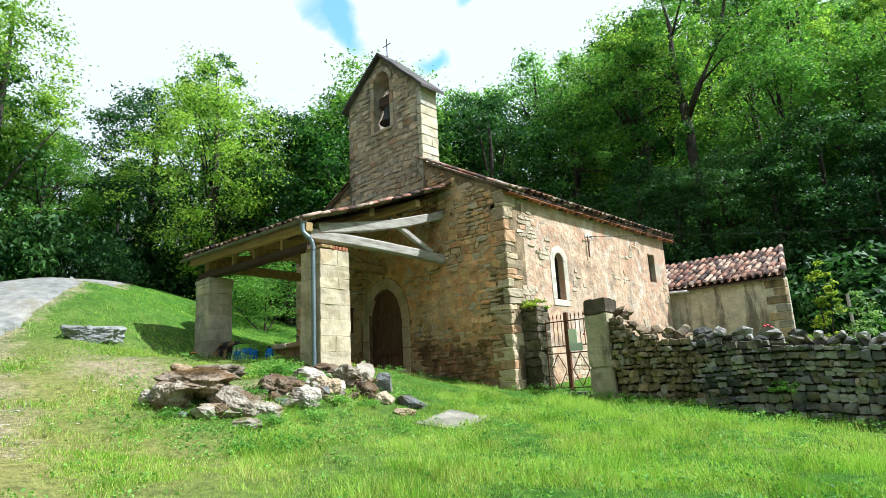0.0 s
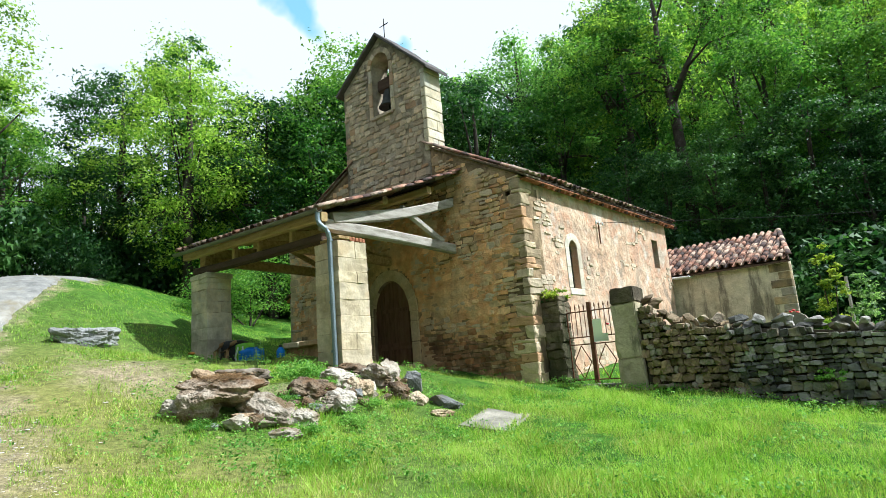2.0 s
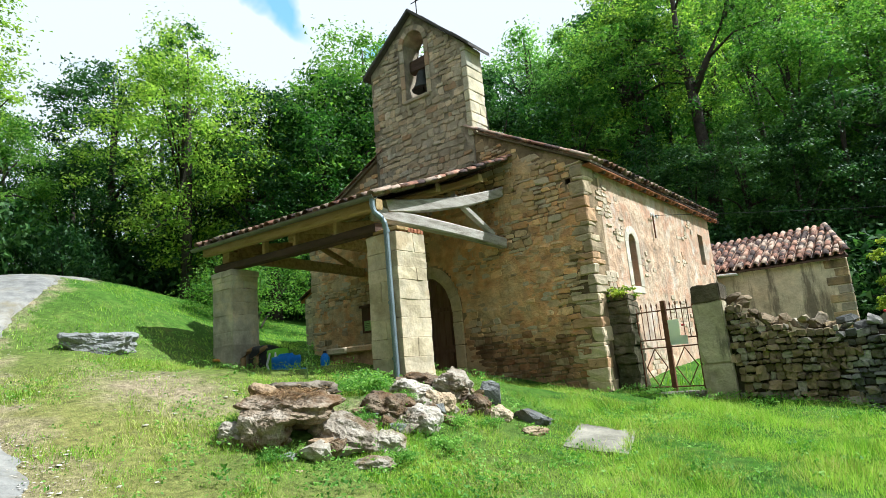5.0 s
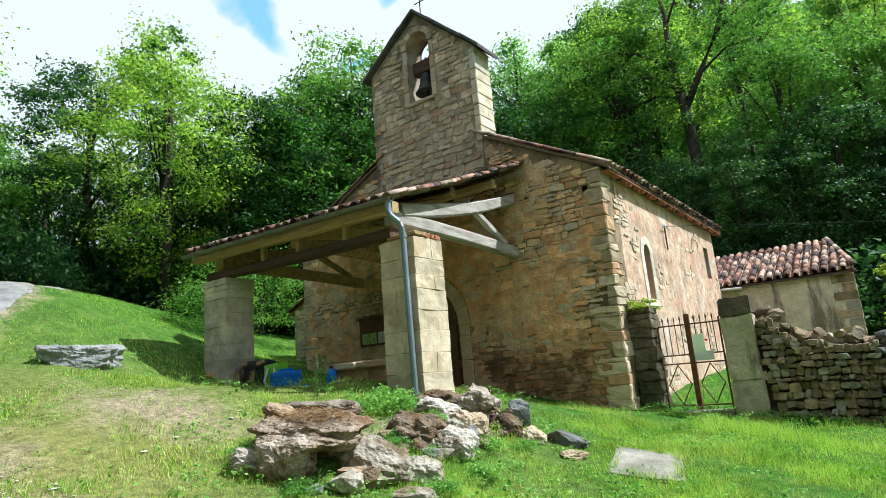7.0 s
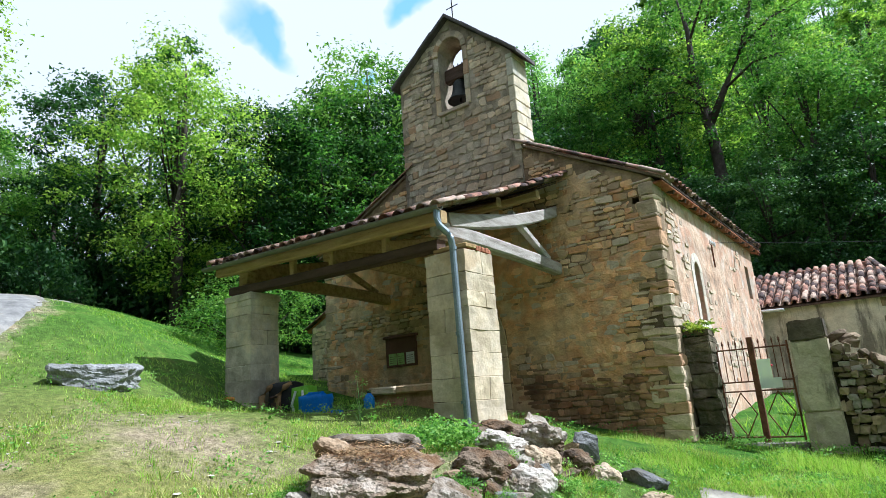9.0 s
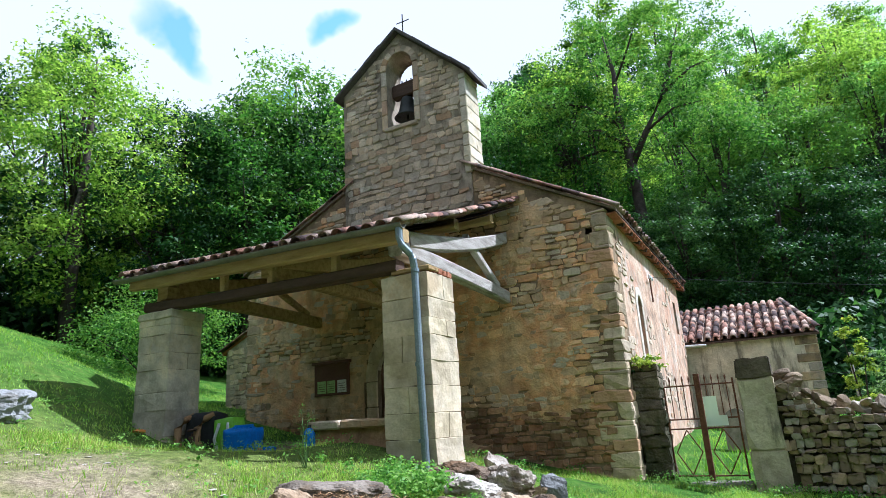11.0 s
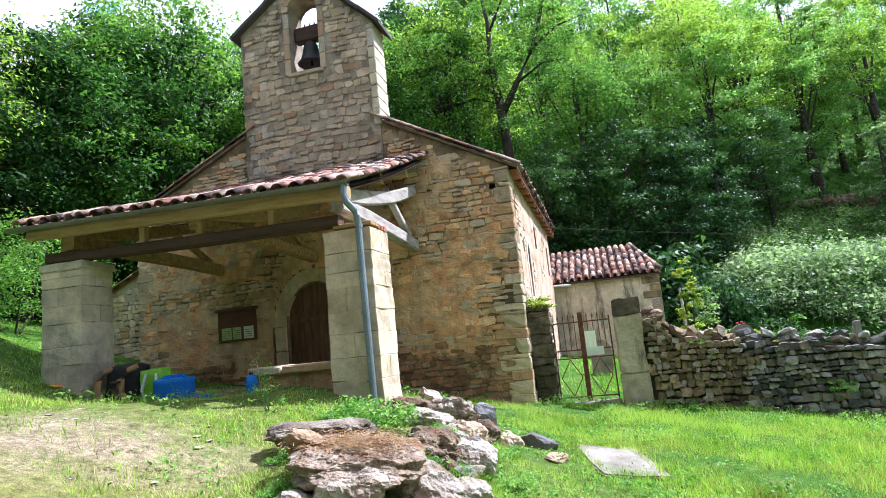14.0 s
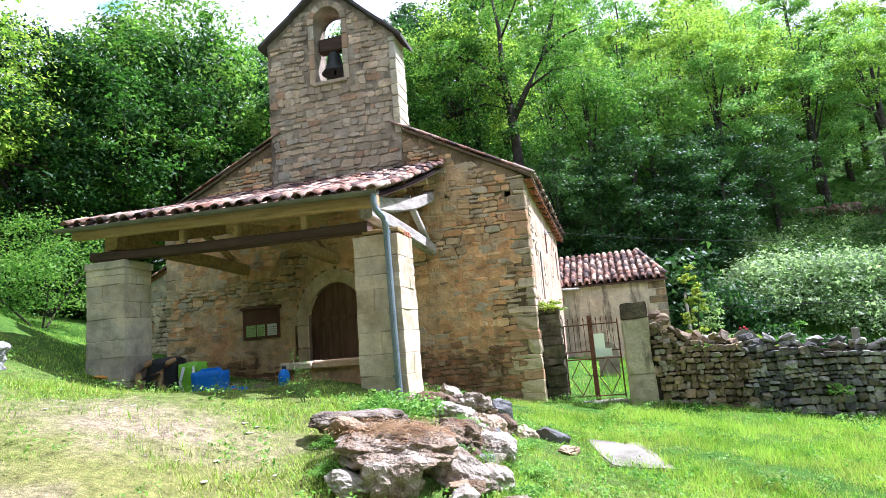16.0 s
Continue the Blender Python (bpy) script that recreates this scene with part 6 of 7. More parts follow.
def make_bush(name, label, seed, r, h, leaves, size, mat, clumps=30, category="bush"):
    rs = np.random.RandomState(seed)
    bush = thing(name, label, category)
    ang, rad = rs.uniform(0, 6.28, clumps), r * rs.uniform(0, 1, clumps) ** 0.5
    zz = h * rs.uniform(0.15, 0.85, clumps) * (1.1 - 0.5 * rad / r)
    c = np.stack([np.cos(ang) * rad, np.sin(ang) * rad, zz], 1)
    part("foliage", flakes_mesh("foliage", leaf_cloud(rs, c, np.full(clumps, r * 0.34), leaves, size, kite=h < 1), mat), None, bush)
    k = min(1.0, h / 3.0)
    for i in range(4):
        s = bm_tube([(0, 0, -0.1), tuple(c[i] * np.array([0.5, 0.5, 0.6])), tuple(c[i])], [0.035 * k, 0.022 * k, 0.007 * k], 5)
        part("stem", s, BARK if h > 1 else STEM, bush)
    return bush


BUSHES = [make_bush("bush", "dense hedge-like bush at the wood's edge, green darkened for shade", 21, 2.2, 3.6, 2300, 0.13, LEAF_DARK_SHADED, 46),
          make_bush("bush", "undergrowth bush, green darkened for shade", 22, 1.9, 2.6, 2000, 0.12, LEAF_DARK_SHADED, 40),
          make_bush("bramble", "pale green bramble thicket on the bank", 23, 2.2, 1.3, 2600, 0.085, LEAF_GREY, 46)]
bush_used = set()


def bush(i, x, y, s=1.0, zs=1.0):
    first = i not in bush_used
    bush_used.add(i)
    ob = place(BUSHES[i], x, y, s, wood.uniform(0, 6.28), 0.15, first, zs)
    return ob


# undergrowth along the foot of the wood, uneven in size and depth
for k in range(22):
    x = -27 + k * 1.2
    bush(wood.choice((0, 0, 1)), x + wood.uniform(-0.9, 0.9), 24.0 + wood.uniform(-1.0, 2.6) + 0.14 * max(0, x + 10), wood.uniform(0.45, 1.25), wood.uniform(0.8, 1.6))
for k in range(26):
    f = k / 25
    bush(wood.choice((0, 1, 1)), -26.6 - 8 * (1 - f) ** 1.2 - wood.uniform(-0.4, 2.6), 10.8 + 12 * f + wood.uniform(-0.8, 0.8), wood.uniform(0.9, 1.5), wood.uniform(0.8, 1.7))
for k in range(10):
    bush(wood.choice((0, 1)), -30.5 - k * 0.7 - wood.uniform(-0.4, 2.0), 9.0 - k * 1.3, wood.uniform(0.5, 1.2), wood.uniform(0.8, 1.6))


def undergrowth():
    """Low leaves over the floor of the wood and the bank."""
    rs = np.random.RandomState(61)
    n = 5000
    x, y = rs.uniform(-34, 18, n), 23.5 + 24 * rs.uniform(0, 1, n) ** 1.5
    y += 0.12 * np.clip(x + 10, 0, 40)
    c = np.stack([x, y, ground_z(x, y) + rs.uniform(0.1, 0.9, n)], 1)
    v = leaf_cloud(rs, c, np.full(n, 0.55), n * 6, 0.12, 0.5)
    # leaf colour darkened to stand for the shade on the wood floor
    tagged(new("undergrowth", flakes_mesh("undergrowth", v, LEAF_DARK_SHADED)), "low leafy undergrowth on the wooded slope", "undergrowth", kind="stuff")


undergrowth()
PALE_BUSH = make_bush("bush", "rounded green bush beyond the chapel corner", 25, 2.4, 4.6, 13000, 0.05, LEAF, 90)
place(PALE_BUSH, -23.2, 13.2, 1.0, 0.4, 0.1, True)

# ---- rocks ----
def boulder(sx, sy, sz, seed, cuts=3, flat=0.5):
    """A broken angular rock: the hull of scattered corners, roughened."""
    rnd = random.Random(seed)
    bm = bmesh.new()
    for _ in range(15):
        d = Vector((rnd.gauss(0, 1), rnd.gauss(0, 1), rnd.gauss(0, 1))).normalized()
        d = Vector((d.x, d.y, max(-0.75, min(flat, d.z))))
        bm.verts.new(d * rnd.uniform(0.85, 1.1))
    hull = bmesh.ops.convex_hull(bm, input=bm.verts[:])
    bmesh.ops.delete(bm, geom=[g for g in hull["geom_interior"] if isinstance(g, bmesh.types.BMVert)], context="VERTS")
    bmesh.ops.triangulate(bm, faces=bm.faces[:])
    s = Vector((seed * 1.3, seed * 0.7, 0))
    for _ in range(max(0, cuts - 1)):
        bmesh.ops.subdivide_edges(bm, edges=[e for e in bm.edges if e.calc_length() > 0.13], cuts=1, use_grid_fill=True)
        bmesh.ops.triangulate(bm, faces=bm.faces[:])
    for v in bm.verts:
        v.co += noise.noise_vector(v.co * 2.5 + s) * 0.07 + noise.noise_vector(v.co * 7 + s) * 0.045
        v.co.x *= sx
        v.co.y *= sy
        v.co.z *= sz
    bmesh.ops.recalc_face_normals(bm, faces=bm.faces[:])
    return bm


def weathered_rock(sx, sy, sz, seed, beds=0.10, square=3.4, fine=5, under=0.25):
    """One worn rock: a squarish lump with uneven beds eaten into its flanks, narrower below."""
    bm = bmesh.new()
    bmesh.ops.create_icosphere(bm, subdivisions=fine, radius=1.0)
    s = Vector((seed * 3.7, seed * 1.9, seed * 0.6))
    for v in bm.verts:
        d = v.co.normalized()
        r = (abs(d.x) ** square + abs(d.y) ** square + abs(d.z) ** square) ** (-1 / square)
        p = d * r
        side = 1 - abs(p.z) ** 3
        r *= 1 + 0.30 * noise.noise(p * 1.1 + s) + 0.16 * noise.noise(p * 2.6 + s) + 0.07 * noise.noise(p * 6 + s) + 0.035 * noise.noise(p * 14 + s)
        r += beds * side * noise.noise(Vector((p.x * 1.6, p.y * 1.6, p.z * 2.6)) + s) + beds * 0.4 * side * noise.noise(Vector((p.x * 3.5, p.y * 3.5, p.z * 6)) + s) - beds * 0.9 * abs(noise.noise(p * 2.0 + s))
        q = d * r
        k = 1 - under * max(0.0, -q.z)
        top = 0.10 * noise.noise(Vector((q.x * 3, q.y * 3, seed))) * max(0.0, q.z)
        v.co = Vector((q.x * sx * k, q.y * sy * k, (q.z + top) * sz))
    return bm


def flagstone(a, b, c, seed):
    """A flat slab with worn, slightly crooked edges and an uneven top."""
    bm = bm_box(-a, a, -b, b, -c, c, 0.02, segs=2)
    bmesh.ops.subdivide_edges(bm, edges=[e for e in bm.edges if e.calc_length() > 0.12], cuts=7, use_grid_fill=True)
    return rough(rough(bm, 0.022, 2.2, seed), 0.010, 9.0, seed)


def worn(x, y, z, sx, sy, sz, seed, mat, turn, label, beds=0.10, square=3.4, fine=5, under=0.25, name="boulder", group="tumbled stones"):
    """z: height of its middle over the ground."""
    ob = part(name, weathered_rock(sx, sy, sz, seed, beds, square, fine, under), mat)
    ob.matrix_basis = Matrix.LocRotScale((x, y, gz(x, y) + z), Euler(turn), None)
    return tagged(ob, label, name.replace("_", " "), group)


def rock(x, y, z, sx, sy, sz, seed, mat=None, turn=(0, 0, 0), label="weathered limestone boulder lying in the grass", flat=0.6, cuts=3, group="tumbled stones"):
    ob = part("boulder", boulder(sx, sy, sz, seed, cuts, flat), mat or ROCK)
    ob.matrix_basis = Matrix.LocRotScale((x, y, z), Euler(turn), None)
    return tagged(ob, label, "boulder", group)


worn(-14.3, 4.12, 0.06, 0.50, 0.27, 0.22, 6, ROCK_GREY, (0, 0.05, 0.95), "long grey stone block lying in the grass", 0.02, 7.0, 5, 0.1, "stone_slab", "")
# the heap: a large brown slab propped on blocks, smaller stones running down to the yard
worn(-8.68, 3.84, 0.13, 0.47, 0.40, 0.17, 11, ROCK_BROWN, (0.10, 0.10, 0.42), "large brown weathered slab with dead moss on top", 0.16, 3.2, 6, 0.3)
worn(-9.30, 4.46, 0.15, 0.44, 0.28, 0.12, 12, ROCK, (0.02, 0.05, 0.30), "long pale flat slab at the back of the heap", 0.08, 3.6)
worn(-9.16, 3.86, 0.20, 0.16, 0.13, 0.11, 13, ROCK_TAN, (0.2, 0.3, 0.5), "small ochre stone on the boulder", 0.04, 3.0, 4)
worn(-8.92, 3.42, -0.01, 0.25, 0.19, 0.12, 14, ROCK_WHITE, (0.1, 0.25, 0.6), "white broken limestone lump", 0.06, 2.6)
worn(-8.62, 3.50, 0.07, 0.23, 0.20, 0.22, 15, ROCK_BROWN, (0.1, 0.1, 0.3), "brown block propping the large slab", 0.10, 3.0)
worn(-8.30, 4.22, 0.02, 0.36, 0.28, 0.22, 16, ROCK, (0.3, 0.25, 0.75), "pale pitted limestone boulder sloping into the grass", 0.10, 2.6)
worn(-8.02, 4.62, 0.02, 0.20, 0.18, 0.14, 17, ROCK_WHITE, (0.2, 0.2, 0.9), "pale limestone lump in the heap", 0.08, 2.6)
worn(-7.78, 4.15, 0.00, 0.22, 0.14, 0.09, 18, ROCK_WHITE, (0, 0, 0.5), "pale stone half sunk in the grass", 0.06, 2.6, 4)
worn(-8.46, 5.05, 0.03, 0.26, 0.24, 0.17, 20, ROCK_BROWN, (0.1, 0.15, 0.4), "brown weathered boulder in the heap", 0.12, 2.8)
worn(-8.12, 5.30, 0.02, 0.22, 0.22, 0.20, 21, ROCK, (0.3, 0.3, 0.1), "pale boulder in the heap", 0.10, 2.6)
worn(-8.70, 5.75, 0.02, 0.26, 0.24, 0.15, 22, ROCK, (0.1, 0.2, 1.2), "grey-brown boulder in the heap", 0.12, 2.8)
worn(-8.32, 5.85, 0.03, 0.22, 0.20, 0.20, 23, ROCK_TAN, (0.1, 0.2, 0.5), "ochre block in the stone heap", 0.08, 3.0)
worn(-9.05, 6.40, 0.02, 0.36, 0.26, 0.16, 25, ROCK_BROWN, (0.05, 0.15, 0.6), "flat brown stone at the top of the heap", 0.10, 3.0)
worn(-8.62, 6.55, 0.08, 0.30, 0.26, 0.20, 31, ROCK, (0.2, 0.1, 1.9), "tan boulder in the heap", 0.10, 2.8)
rock(-9.02, 7.18, gz(-9.02, 7.18) + 0.10, 0.32, 0.20, 0.26, 24, ROCK, (0.1, 0.5, -0.6), "pointed brown stone leaning on the heap", 1.0)
rock(-8.34, 7.12, gz(-8.34, 7.12) + 0.12, 0.23, 0.20, 0.26, 26, ROCK_GREY, (0.15, 0.25, 0.4), "upright grey boulder in the stone heap", 0.9)
worn(-8.25, 6.60, 0.02, 0.20, 0.18, 0.17, 27, ROCK_BROWN, (0, 0.2, 0.3), "brown stone in the heap", 0.10, 2.8, 4)
worn(-7.98, 6.75, 0.02, 0.16, 0.14, 0.12, 28, ROCK_TAN, (0.3, 0.2, 0.5), "tan stone at the foot of the heap", 0.08, 2.8, 4)
rock(-7.66, 7.10, gz(-7.66, 7.10) + 0.05, 0.30, 0.18, 0.15, 29, ROCK_GREY, (0.25, 0.35, 0.5), "bluish grey angular stone", 0.7)
worn(-7.45, 6.72, 0.00, 0.18, 0.11, 0.07, 30, ROCK_TAN, (0, 0.1, 0.8), "flat tan stone in the grass", 0.06, 3.0, 4)
heap = random.Random(5)
for k in range(70):
    f = heap.random()
    x = -8.05 - 0.2 * f - (0.15 + 0.75 * f) * heap.random() + heap.uniform(-0.12, 0.12)
    y = 3.6 + 3.6 * f + heap.uniform(-0.25, 0.25)
    s = heap.uniform(0.08, 0.17) if k % 3 else heap.uniform(0.04, 0.08)
    rock(x, y, gz(x, y) + s * 0.25, s * 1.35, s, s * 0.8, 40 + k, heap.choice((ROCK, ROCK_TAN, ROCK_BROWN, ROCK_BROWN, ROCK_BROWN, ROCK_WHITE, ROCK_GREY)), (heap.uniform(-0.5, 0.5), heap.uniform(-0.5, 0.5), heap.uniform(0, 3)), "broken stone in the heap", 0.8, 2)
gx_, gy_ = (gz(-6.3, 7.2) - gz(-7.2, 7.2)) / 0.9, (gz(-6.75, 7.65) - gz(-6.75, 6.75)) / 0.9
flat_stone = part("stone_slab", flagstone(0.40, 0.62, 0.05, 6.3), SLAB)
flat_stone.matrix_basis = Matrix.LocRotScale((-6.74, 7.12, gz(-6.74, 7.12) - 0.032), Vector((0, 0, 1)).rotation_difference(Vector((-gx_, -gy_, 1))) @ Euler((0, 0, 0.31)).to_quaternion(), None)
tagged(flat_stone, "broad pale flat stone set in the grass", "stone slab")
for k in range(70):
    x, y = heap.uniform(-13.5, -8.4), heap.uniform(1.4, 4.8)
    if float(bare_at(x, y)) < 0.35:
        continue
    s = heap.uniform(0.012, 0.035)
    rock(x, y, gz(x, y) + 0.006, s * 1.4, s, s * 0.3, 200 + k, GRAVEL, (0, 0, heap.uniform(0, 3)), "small pale stone on the bare earth", 0.8, 1, "pebbles")


def lane_gravel():
    """Loose pale stones washed out along the lane's edge."""
    rs = np.random.RandomState(12)
    kinds = []
    for i in range(5):
        bm = boulder(1.4, 1.1, 0.26, 500 + i, 1, 0.8)
        me = bpy.data.meshes.new("pebble")
        bm.to_mesh(me)
        bm.free()
        kinds.append(me)
    items = []
    for _k in range(1600):
        x = rs.uniform(-19.0, -6.5)
        y = float(road_mid(x)) + 1.2 + rs.normal(0, 0.26)
        r = rs.uniform(0.005, 0.014)
        items.append((kinds[_k % 5], Matrix.LocRotScale((x, y, gz(x, y) + 0.012), Euler((rs.uniform(-0.3, 0.3), 0, rs.uniform(0, 6))), (r, r, r))))
    tagged(new("gravel", merge_meshes("gravel", items, GRAVEL)), "loose pale gravel along the edge of the lane", "gravel", kind="stuff")
    for me in kinds:
        bpy.data.meshes.remove(me)


lane_gravel()


# ---- grass ----
def blocked(x, y):
    """Where no grass grows: under buildings and walls, on the lane."""
    b = (x > FX0 - 0.02) & (x < FX1 + 0.02) & (y > FY - 0.02) & (y < 24)
    b |= (x > -6.6) & (y > WY) & (y < WY + 0.5)
    b |= (x > -8.1) & (x < -7.8) & (y > 10.95) & (y < 11.4)
    b |= (x > -13) & (x < -4.8) & (y > 19.2) & (y < 22.4)
    b |= (np.abs(x + 9.8) < 0.36) & (np.abs(y - 6.87) < 0.37)
    b |= (np.abs(x + 14.38) < 0.38) & (np.abs(y - 6.79) < 0.31)
    b |= (np.abs(x + 6.74 + 0.31 * (y - 7.12)) < 0.30) & (np.abs(y - 7.12) < 0.48)
    b |= road_off(x, y) < 1.05
    b |= ((x + 8.7) / 0.55) ** 2 + ((y - 3.9) / 0.4) ** 2 < 1
    return b


def blades(name, rs, n, box, high, wide, mat, want, label):
    """Blades of grass over a stretch of ground; want(x, y) is how thick they stand."""
    x, y = rs.uniform(box[0], box[1], n), rs.uniform(box[2], box[3], n)
    edge = np.minimum(np.minimum(x - box[0], box[1] - x), np.minimum(y - box[2], box[3] - y) if box[2] < 1.3 else box[3] - y + 9)
    keep = (rs.uniform(0, 1, n) < want(x, y) * np.clip(edge / 1.5, 0, 1)) & ~blocked(x, y)
    x, y = x[keep], y[keep]
    m = len(x)
    z = ground_z(x, y)
    a = rs.uniform(0, math.tau, m)
    tuft = 0.45 + 1.25 * patchy(x, y, 2.2) ** 1.5
    h = high(x, y) * rs.uniform(0.45, 1.25, m) * tuft
    w = wide * rs.uniform(0.6, 1.3, m)
    lean = rs.uniform(0.1, 1.0, m) * h
    dx, dy = np.cos(a), np.sin(a)
    b = a + rs.uniform(-1.2, 1.2, m)
    lx, ly = np.cos(b) * lean, np.sin(b) * lean
    px, py = -dy * w / 2, dx * w / 2
    p = np.stack([x, y, z - 0.02], 1)
    side = np.stack([px, py, np.zeros(m)], 1)
    tip = p + np.stack([lx, ly, h], 1)
    v = np.stack([p - side, p + side, tip], 1)
    ob = new(name, flakes_mesh(name, v, mat))
    tagged(ob, label, "grass", kind="stuff")


def sere(x, y):
    """Yellowed stretches of the long meadow, up to 1."""
    return np.clip(3.0 * patchy(x + 9.0, y * 1.6 + 4.0, 0.45) - 1.2, 0, 1) * np.clip((x + 7.0) / 2.0, 0, 1)


GR = np.random.RandomState(9)
blades("grass", GR, 520000, (-9.5, 4.5, 0.2, 11.0), lambda x, y: 0.040 + 0.075 * lush(x, y), 0.0078, GRASS, lambda x, y: (0.30 + 0.70 * lush(x, y)) * np.clip(1 - 0.9 * bare_at(x, y), 0, 1) * (0.35 + 0.65 * patchy(x, y, 1.6)) * (1 - 0.6 * sere(x, y)), "long fresh green meadow grass")
blades("dry_grass", GR, 420000, (-14.5, 4.5, -0.6, 10.8), lambda x, y: 0.050 + 0.075 * lush(x, y), 0.0078, GRASS_DRY, lambda x, y: np.clip(1.0 - 0.50 * lush(x, y) + 0.5 * sere(x, y), 0, 1) * (0.15 + 0.85 * patchy(x + 5.0, y, 1.5)) * np.clip(1.05 - 0.75 * bare_at(x, y), 0, 1), "short dry grass and straw")
blades("grass", GR, 260000, (-14.0, -1.0, 0.0, 6.8), lambda x, y: 0.055 + 0.05 * lush(x, y), 0.0085, GRASS, lambda x, y: np.clip(1 - 1.0 * bare_at(x, y), 0, 1) * np.clip(1.1 - lush(x, y), 0, 1) * np.clip(2.2 * patchy(x - 3.0, y, 1.8) - 0.7, 0, 1), "short green tufts in the dry meadow")
blades("tall_grass", GR, 60000, (-7.5, 4.5, 1.5, 10.9), lambda x, y: 0.15 + 0 * x, 0.010, GRASS, lambda x, y: lush(x, y) * np.clip(2.4 * patchy(x + 1.0, y, 0.9) - 1.1, 0, 1), "long arching blades standing in tussocks")
blades("grass", GR, 75000, (-28, -8.5, 1.5, 16), lambda x, y: 0.075 + 0 * x, 0.013, GRASS, lambda x, y: np.clip(0.9 - bare_at(x, y), 0, 1) * (road_off(x, y) > 1.3), "short green grass on the bank")
blades("grass", GR, 25000, (-8.0, 4.0, 11.5, 24), lambda x, y: 0.18 + 0 * x, 0.022, GRASS, lambda x, y: 0 * x + 1.0, "rough grass in the churchyard")


def weeds(name, rs, n, box, want, size, mat, label, height=0.12):
    x, y = rs.uniform(box[0], box[1], n), rs.uniform(box[2], box[3], n)
    keep = (rs.uniform(0, 1, n) < want(x, y)) & ~blocked(x, y)
    x, y = x[keep], y[keep]
    c = np.stack([x, y, ground_z(x, y) + height * rs.uniform(0.3, 1, len(x))], 1)
    v = leaf_cloud(rs, c, np.full(len(c), height * 0.8), len(c) * 9, size, 0.6, True)
    tagged(new(name, flakes_mesh(name, v, mat)), label, "weeds", kind="stuff")


def near_heap(x, y):
    d = np.exp(-(((x + 8.0) / 1.0) ** 2 + ((y - 4.4) / 1.9) ** 2))
    d = np.maximum(d, 0.8 * np.exp(-(((x + 6.9) / 0.8) ** 2 + ((y - 4.6) / 1.5) ** 2)))
    return np.maximum(d, 0.5 * np.exp(-((y - WY + 0.15) / 0.3) ** 2) * (x > -8))


weeds("weeds", GR, 12000, (-12.5, 3.0, 1.0, 11.2), lambda x, y: (0.04 + 0.55 * (patchy(x, y + 2.0, 1.4) > 0.70) + 0.9 * near_heap(x, y)) * np.clip(1 - 1.1 * bare_at(x, y), 0, 1), 0.021, LEAF_BRIGHT, "low broad-leaved weeds among the grass")
weeds("weeds", GR, 1500, (-16, -10, 2.0, 7.0), lambda x, y: 0.25 * np.clip(1 - 1.2 * bare_at(x, y), 0, 1), 0.018, LEAF_BRIGHT, "low weeds on the bank")


def dry_tufts(rs, n):
    """Dead stalks and moss lying over the top of the large slab."""
    x, y = rs.normal(-8.72, 0.24, n), rs.normal(3.86, 0.15, n)
    p = np.stack([x, y, gz(-8.70, 3.86) + 0.29 - 0.08 * (x + 8.7) + 0.10 * (y - 3.86) + rs.uniform(-0.02, 0.03, n)], 1)
    a = rs.uniform(0, math.tau, n)
    d = np.stack([np.cos(a), np.sin(a), rs.uniform(-0.35, 0.25, n)], 1) * rs.uniform(0.03, 0.09, n)[:, None]
    w = np.stack([-np.sin(a), np.cos(a), 0 * a], 1) * 0.004
    v = np.stack([p - w, p + w, p + d + w * 0.6, p + d - w * 0.6], 1)
    tagged(new("dead_stalks", flakes_mesh("dead_stalks", v, STRAW)), "dead brown stalks on the boulder", "dead plants", kind="stuff")


dry_tufts(GR, 2200)

# ---- plants near the chapel ----
bush(0, -4.2, 24.0, 0.6, 1.2)
place(make_bush("sapling", "tall yellow-green sapling beside the annex", 39, 0.36, 4.5, 1700, 0.055, LEAF_YELLOW, 34, "sapling"), -4.05, 19.9, 1.0, 0.6, 0.1, True)
place(make_bush("sapling", "pale leafy sapling behind the annex", 40, 0.6, 3.2, 1300, 0.06, LEAF_BRAMBLE, 30, "sapling"), -3.5, 20.8, 1.0, 0.6, 0.1, True)
near_shrub = place(make_bush("shrub", "leafy green herb clump beside the pier", 31, 0.55, 0.42, 1500, 0.028, LEAF_BRIGHT, 30), -9.05, 5.22, 0.8, 0.3, 0.0, True)
for x, y, size in ((-9.5, 5.75, 0.7), (-8.45, 4.62, 0.34), (-8.18, 4.95, 0.30), (-8.50, 5.42, 0.36), (-8.02, 5.72, 0.40), (-7.70, 5.15, 0.42), (-7.72, 4.45, 0.40),
                   (-9.42, 4.05, 0.34), (-9.15, 3.48, 0.36), (-8.30, 3.38, 0.34), (-7.86, 6.30, 0.36), (-8.78, 6.05, 0.34)):
    place(near_shrub, x, y, size, 3.0 * x + y, 0.0)
place(make_bush("shrub", "small plant growing on the gate pier", 32, 0.30, 0.36, 520, 0.04, LEAF_YELLOW, 14), -7.92, 11.15, 1.0, 0, 0.0, True).location.z = 3.06
place(make_bush("shrub", "dark moss cushion on the gate pier", 33, 0.22, 0.30, 700, 0.025, LEAF_DARK_SHADED, 14), -8.02, 11.1, 1.0, 0, 0.0, True).location.z = 2.92
place(make_bush("weed", "green weed growing from the stone wall", 34, 0.22, 0.25, 260, 0.035, LEAF_BRIGHT, 10, "weed"), -3.05, 10.93, 1.0, 0, 0.0, True).location.z = 1.15
